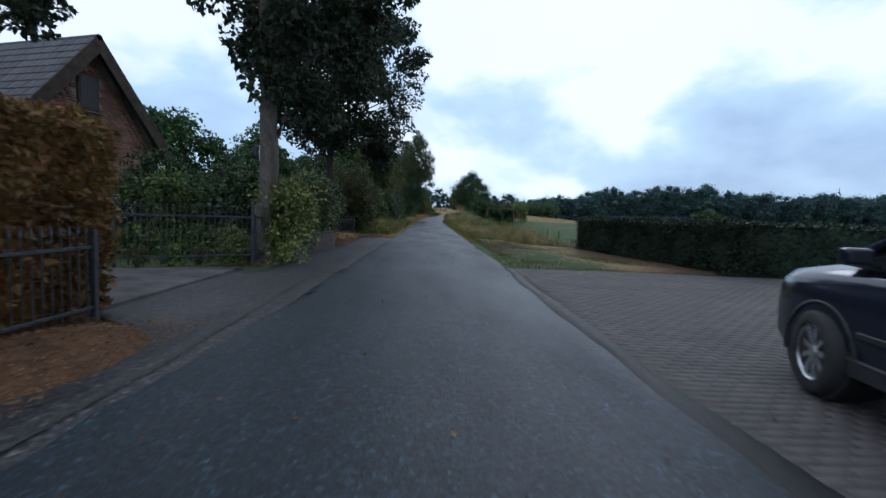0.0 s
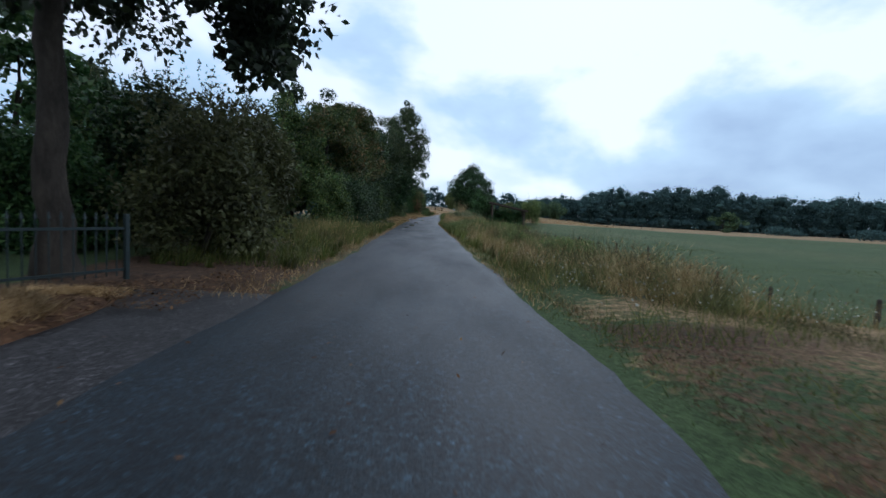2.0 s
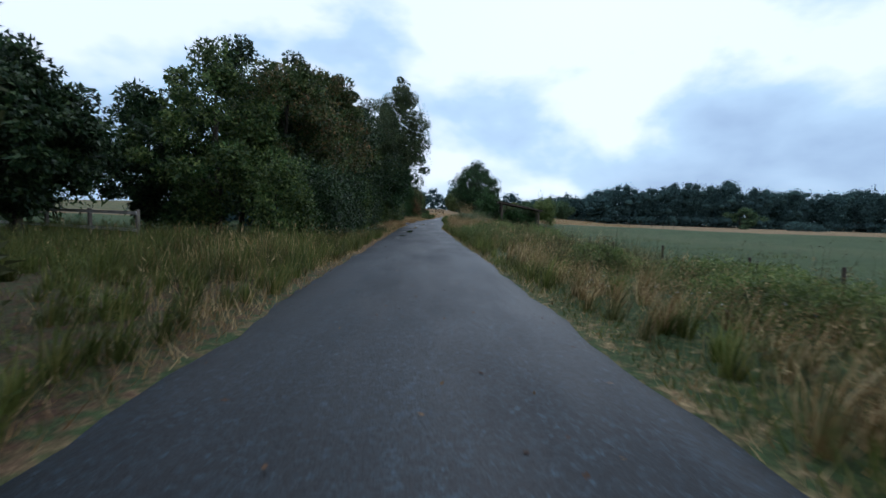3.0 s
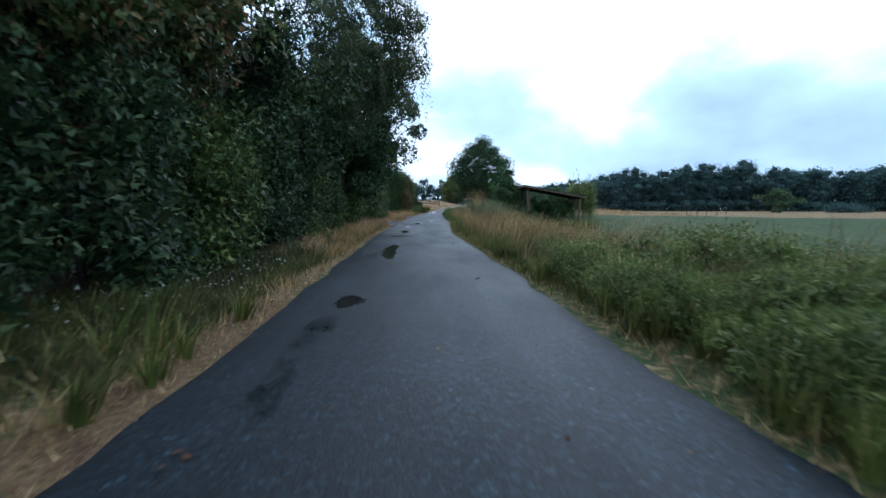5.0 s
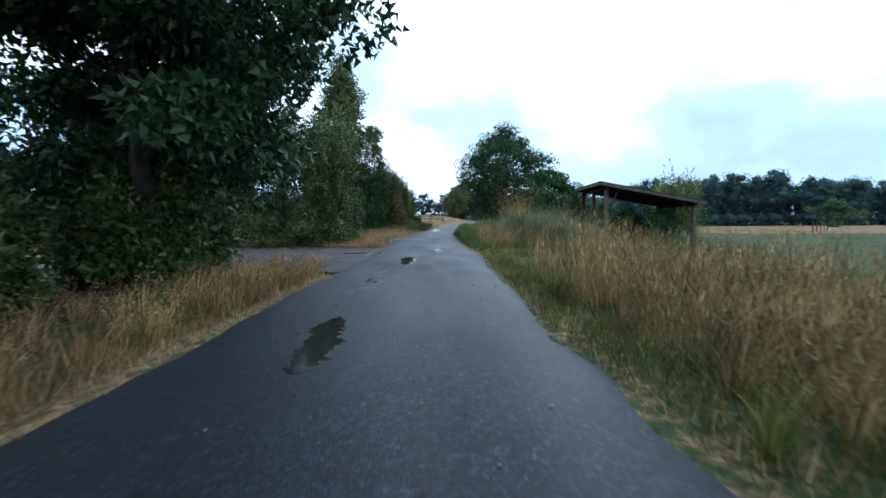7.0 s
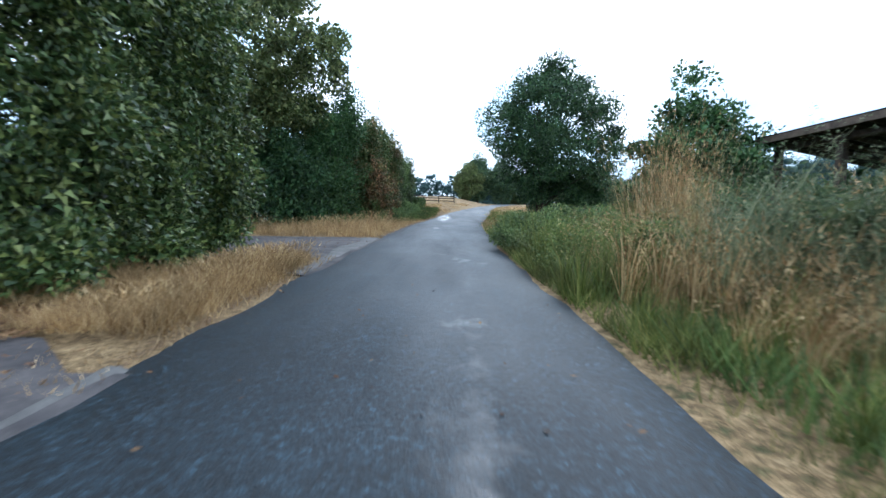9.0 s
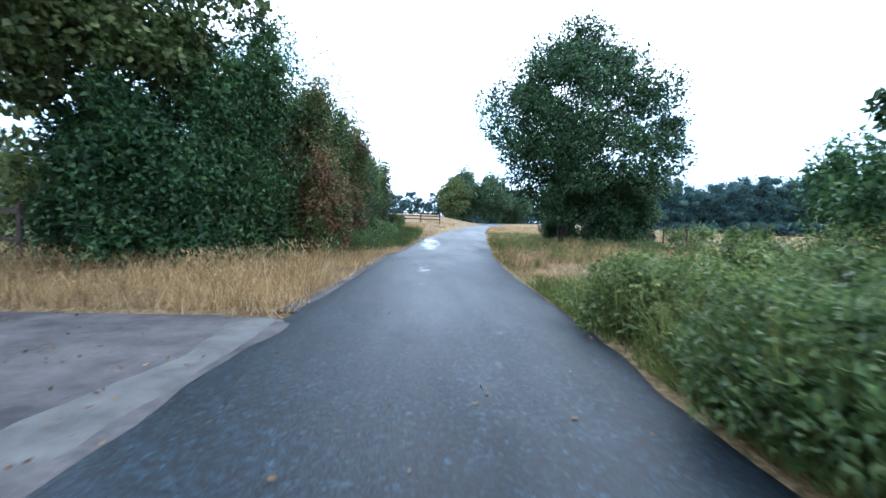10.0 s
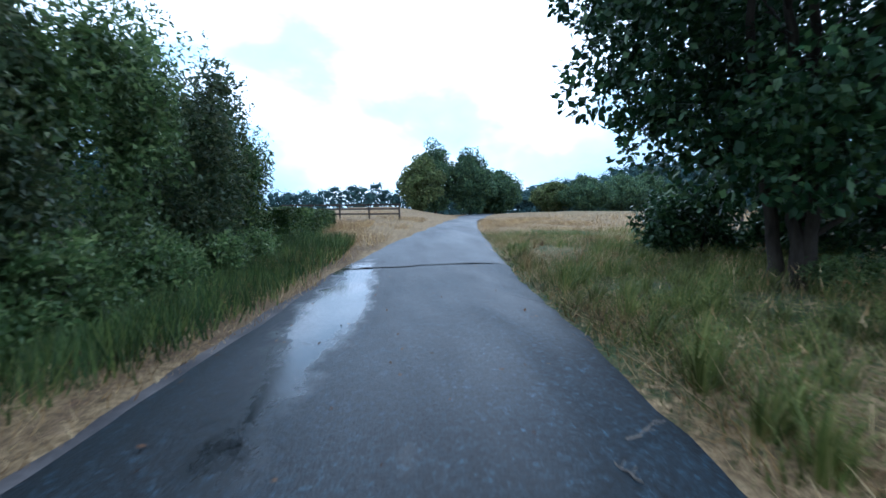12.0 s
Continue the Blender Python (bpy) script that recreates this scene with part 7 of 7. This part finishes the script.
tussocks("meadow_tussocks", scatter((-12, -3.6, 32, 44), 200, 71, lambda x, y, r: x < -3.4), 0.65, 46, M_GRASS, 72, "tall fading grass in the paddock gap", 0.012, (0.15, 0.0), 0.3)
tussocks("straw_tussocks", scatter((2.2, 5.5, 24, 40), 120, 67, lambda x, y, r: (off_right(x, y) > 0.4 + 0.9 * (y < 26))), 0.55, 44, M_VERGE, 68, "dry grass tussocks at the meadow's edge", 0.009, (0.25, -0.1), 0.5)
tussocks("straw_tussocks", scatter((2.6, 6.5, 24, 50), 170, 59, lambda x, y, r: (off_right(x, y) > 0.7) & (patchy(x, y, 49, 2.2) + r.normal(size=len(x)) * 0.3 > 0.0)), 0.6, 44, M_VERGE, 60, "tall arching dry grass along the verge", 0.009, (0.25, -0.1), 0.5)
tussocks("straw_tussocks", scatter((-4.2, -2.2, 57, 81), 230, 61, lambda x, y, r: (road_c(y) - road_w(y) - x > 0.35)), 0.5, 40, M_STRAW, 62, "dry grass tussocks along the hedgerow", 0.008, (0.15, 0.0), 0.4)
tussocks("straw_tussocks", scatter((2.3, 7.5, 90, 103), 46, 69, lambda x, y, r: (off_right(x, y) > 0.5)), 1.15, 40, M_STRAW, 70, "tall dry grass stems through the brambles", 0.008, (0.1, 0.0), 0.7)
tussocks("grey_tussocks", scatter((2.6, 8.0, 85.5, 93.5), 130, 63, lambda x, y, r: (np.hypot((x - 4.4) / 1.5, (y - 90.0) / 2.3) < 1) | (np.hypot((x - 5.8) / 1.7, (y - 88.4) / 2.0) < 1)), 1.75, 90, M_REED, 64, "tall arching grey-green grass beside the lane", 0.008, (0.25, -0.1), 0.7)
tussocks("straw_tussocks", scatter((2.3, 7.4, 86.5, 94), 75, 73, lambda x, y, r: off_right(x, y) > 0.25), 1.1, 50, M_STRAW, 74, "tan feathery grass beside the lane", 0.007, (0.15, -0.1), 0.9)
tussocks("green_tussocks", scatter((2.1, 6, 86, 94), 70, 75, lambda x, y, r: off_right(x, y) > 0.12), 0.6, 46, M_LUSH, 76, "green grass beside the lane", 0.011)


blades("weed_leaves", (-4.5, -2.5, 49, 62), 16000, 0.34, 0.022, M_LEAF_OLIVE, 30, "leafy green weeds along the hedgerow", lambda x, y, r: x < -2.4 - 0.5 * (y > 58), 0.8)


def litter(name, area, n, seed, label, keep=None, size=0.07, heap=None):
    rng = np.random.default_rng(seed)
    x, y = rng.uniform(area[0], area[1], n), rng.uniform(area[2], area[3], n)
    if keep is not None:
        ok = keep(x, y)
        x, y = x[ok], y[ok]
    z = gz(x, y) + 0.02 + rng.uniform(0, 0.02, len(x))
    if heap:
        cx, cy, cz, hx, hy, hz = heap
        z = np.maximum(z, cz + hz * np.sqrt(np.clip(1 - ((x - cx) / hx) ** 2 - ((y - cy) / hy) ** 2, 0, 1)) + 0.015)
    d = rng.normal(size=(len(x), 3)) * [1, 1, 0.3]
    d /= np.linalg.norm(d, axis=1)[:, None]
    s = np.cross(d, [0, 0, 1.0])
    p, w = np.stack([x, y, z], -1), (size * rng.uniform(0.5, 1.4, len(x)))[:, None]
    v = np.stack([p - d * w * 0.5, p + s * w * 0.3, p + d * w * 0.5, p - s * w * 0.3], 1).reshape(-1, 3)
    return solid(name, fmesh(name, v, np.arange(len(v)).reshape(-1, 4), M_LITTER), M_LITTER, label, "leaf litter", "", "stuff")


litter("fallen_leaves", (-5.0, -2.5, 16.6, 24.5), 7000, 1, "brown fallen leaves on the bank", lambda x, y: x < -2.6 - 0.6 * (y < 21.5), 0.06, (-4.0, 19.6, -0.1, 0.8, 3.2, 0.26))
litter("fallen_leaves", (-4.0, -2.5, 0.5, 5.0), 6000, 2, "brown fallen leaves below the beech hedge", None, 0.03, (-3.35, 3.7, -0.1, 0.75, 1.3, 0.2))
litter("fallen_leaves", (-6.0, -3.4, 9.4, 12.4), 900, 3, "brown fallen leaves below the railing", lambda x, y: x < -3.2)
litter("fallen_leaves", (-5.0, -2.4, 23.5, 28.8), 3200, 8, "brown fallen leaves under the hedgerow", None, 0.05)
litter("fallen_leaves", (-12, -3.6, 88.9, 90.6), 7000, 12, "reddish fallen leaves at the foot of the screen", None, 0.07)
litter("fallen_leaves", (-9, -2.4, 82.5, 88.8), 700, 6, "dry leaves scattered over the first driveway", None, 0.055)
litter("fallen_leaves", (-9, -2.4, 95.4, 100.6), 700, 7, "dry leaves scattered over the second driveway", None, 0.055)
litter("fallen_leaves", (-1.6, -0.6, 57.0, 60.0), 60, 11, "pale leaves floating on the puddle", None, 0.06)
litter("fallen_leaves", (-2.6, 2.4, 0, 123), 1400, 4, "scattered small leaves on the lane", None, 0.05)

blades("dry_cuttings", (-4.6, -3.3, 17.4, 23.2), 30000, 0.13, 0.012, M_STRAW, 33, "pale dry grass cuttings heaped below the garden fence", lambda x, y, r: (np.hypot((x + 3.95) / 0.62, (y - 20.4) / 2.9) < r.uniform(0.5, 1, len(x))) & (patchy(x, y, 41, 0.8) + r.normal(size=len(x)) * 0.4 > -0.5), 2.4, 0.0, "grass", 0.0, (-4.0, 19.6, -0.1, 0.8, 3.2, 0.26))

def twig(x, y, ln, turn, seed, mat):
    """A fallen twig with two side shoots, lying on the asphalt."""
    rng = np.random.default_rng(seed)
    z0 = float(gz(road_c(y), y)) + 0.022
    ob = thing("twig", (x, y, z0), "pale fallen twig lying on the asphalt edge", "twig", "twigs on the lane", "", turn)
    u = np.linspace(0, 1, 8)[:, None]
    path = u * [ln, 0, 0] + np.concatenate([np.zeros((1, 3)), np.cumsum(rng.normal(size=(7, 3)) * [0, 0.02, 0.004], 0)])
    part("stem", fmesh("stem", *tube(path, np.linspace(0.007, 0.003, 8), 6), mat, True), mat, ob)
    for k in (3, 5):
        q = path[k] + np.linspace(0, 1, 4)[:, None] * [0.06, 0.04 * (-1) ** k, 0.01]
        part("side_shoot", fmesh("side_shoot", *tube(q, np.linspace(0.004, 0.002, 4), 5), mat, True), mat, ob)
    return ob


for k, (x, y, ln, turn) in enumerate([(1.72, 114.6, 0.36, 25), (1.6, 114.2, 0.18, 80), (1.2, 62.2, 0.16, 110), (0.9, 54.0, 0.12, 30), (1.4, 95.6, 0.16, 60)]):
    twig(x, y, ln, turn, 90 + k, M_WOOD if k < 2 else M_DARKBARK)

# a low mound of brown earth below the beech hedge
mound = lumpy(np.array([-3.35, 3.7, -0.1]), np.array([0.75, 1.3, 0.2]), np.random.default_rng(9), 0.04, 28)
solid("soil_mound", fmesh("soil_mound", *mound, None, True), plain_mat("brown_earth", (0.05, 0.03, 0.018), (0.11, 0.06, 0.032), 0.95, 0, 5, 50, 1.0, 0.1), "low mound of reddish brown earth", "soil")
bank = lumpy(np.array([-4.0, 19.6, -0.1]), np.array([0.8, 3.2, 0.26]), np.random.default_rng(10), 0.04, 30)
solid("soil_bank", fmesh("soil_bank", *bank, None, True), bpy.data.materials["brown_earth"], "low leafy bank below the garden fence", "soil")


# ---- clinker forecourt, brick by brick ----
def clinkers():
    rng = np.random.default_rng(12)
    w, h = 0.209, 0.104
    base = np.array([(-w / 2, -h / 2, 0), (w / 2, -h / 2, 0), (w / 2, h / 2, 0), (-w / 2, h / 2, 0)])
    prof = np.concatenate([base + (0, 0, -0.003), base * (0.99, 0.98, 1)])
    quads = np.concatenate([np.array([(k, (k + 1) % 4, 4 + (k + 1) % 4, 4 + k) for k in range(4)]), [[4, 5, 6, 7]]])
    court = thing("clinker_forecourt", (0, 0, 0), "forecourt of brown clinker pavers beside the lane", "pavement", "", "structure")
    me = fmesh("paver", prof, quads, M_PAVER)
    vs, fs, n, own = [], [], 0, 0
    for r in range(int(17.0 / 0.108)):
        y = -5.4 + r * 0.108
        for c in range(int(11.3 / 0.213)):
            x = 2.09 + c * 0.213 + (0.106 if r % 2 else 0) + rng.normal() * 0.003
            z = -0.012 + rng.normal() * 0.0005 + 0.003 * math.sin(x * 0.9 + y * 0.7)
            yaw = rng.normal() * 0.8
            if 5.6 < y < 8.0 and x < 4.8 and own < 300:
                o = new("paver", me)
                o.parent = court
                o.matrix_basis = pose(x, y, z, rng.normal() * 0.15, rng.normal() * 0.15, yaw)
                own += 1
            elif y < 11.45:
                ca, sa = math.cos(radians(yaw)), math.sin(radians(yaw))
                q = prof @ np.array([(ca, sa, 0), (-sa, ca, 0), (0, 0, 1)]) + (x, y, z)
                vs.append(q)
                fs.append(quads + n)
                n += 8
    rest = part("paver_field", fmesh("paver_field", np.concatenate(vs), np.concatenate(fs), M_PAVER), M_PAVER, court)
    tagged(rest, "", "", "", "stuff")


clinkers()


def flower_flecks(name, area, n, seed, label, keep):
    """Small pale flower heads and leaf tips over the verge weeds."""
    rng = np.random.default_rng(seed)
    x, y = rng.uniform(area[0], area[1], n), rng.uniform(area[2], area[3], n)
    ok = keep(x, y)
    x, y = x[ok], y[ok]
    p = np.stack([x, y, gz(x, y) + rng.uniform(0.12, 0.42, len(x))], -1)
    v, f = leaf_cloud(p, np.tile([0, 0, 0.3], (len(p), 1)), 0.035, rng, 1.0, 1.0, 0.0, True)
    return solid(name, fmesh(name, v, f, M_FLOWER), M_FLOWER, label, "flowers", "", "stuff")


M_FLOWER = leaf_mat("pale_flower", (0.25, 0.27, 0.22), (0.4, 0.42, 0.36), (0.6, 0.6, 0.52), 0.7, 0.2)
flower_flecks("wild_flowers", (-4.4, -2.6, 50, 60), 450, 1, "small pale wild flowers in the verge", lambda x, y: x < -2.5 - 0.1 * (y > 56))
flower_flecks("wild_flowers", (2.8, 6.8, 22.2, 28), 700, 3, "small pale wild flowers in the weed clump", lambda x, y: np.sin(x * 3 + y * 2) > -0.2)
flower_flecks("wild_flowers", (2.6, 8, 22, 48), 1500, 2, "small pale wild flowers in the verge", lambda x, y: np.sin(x * 2 + y) > 0.2)
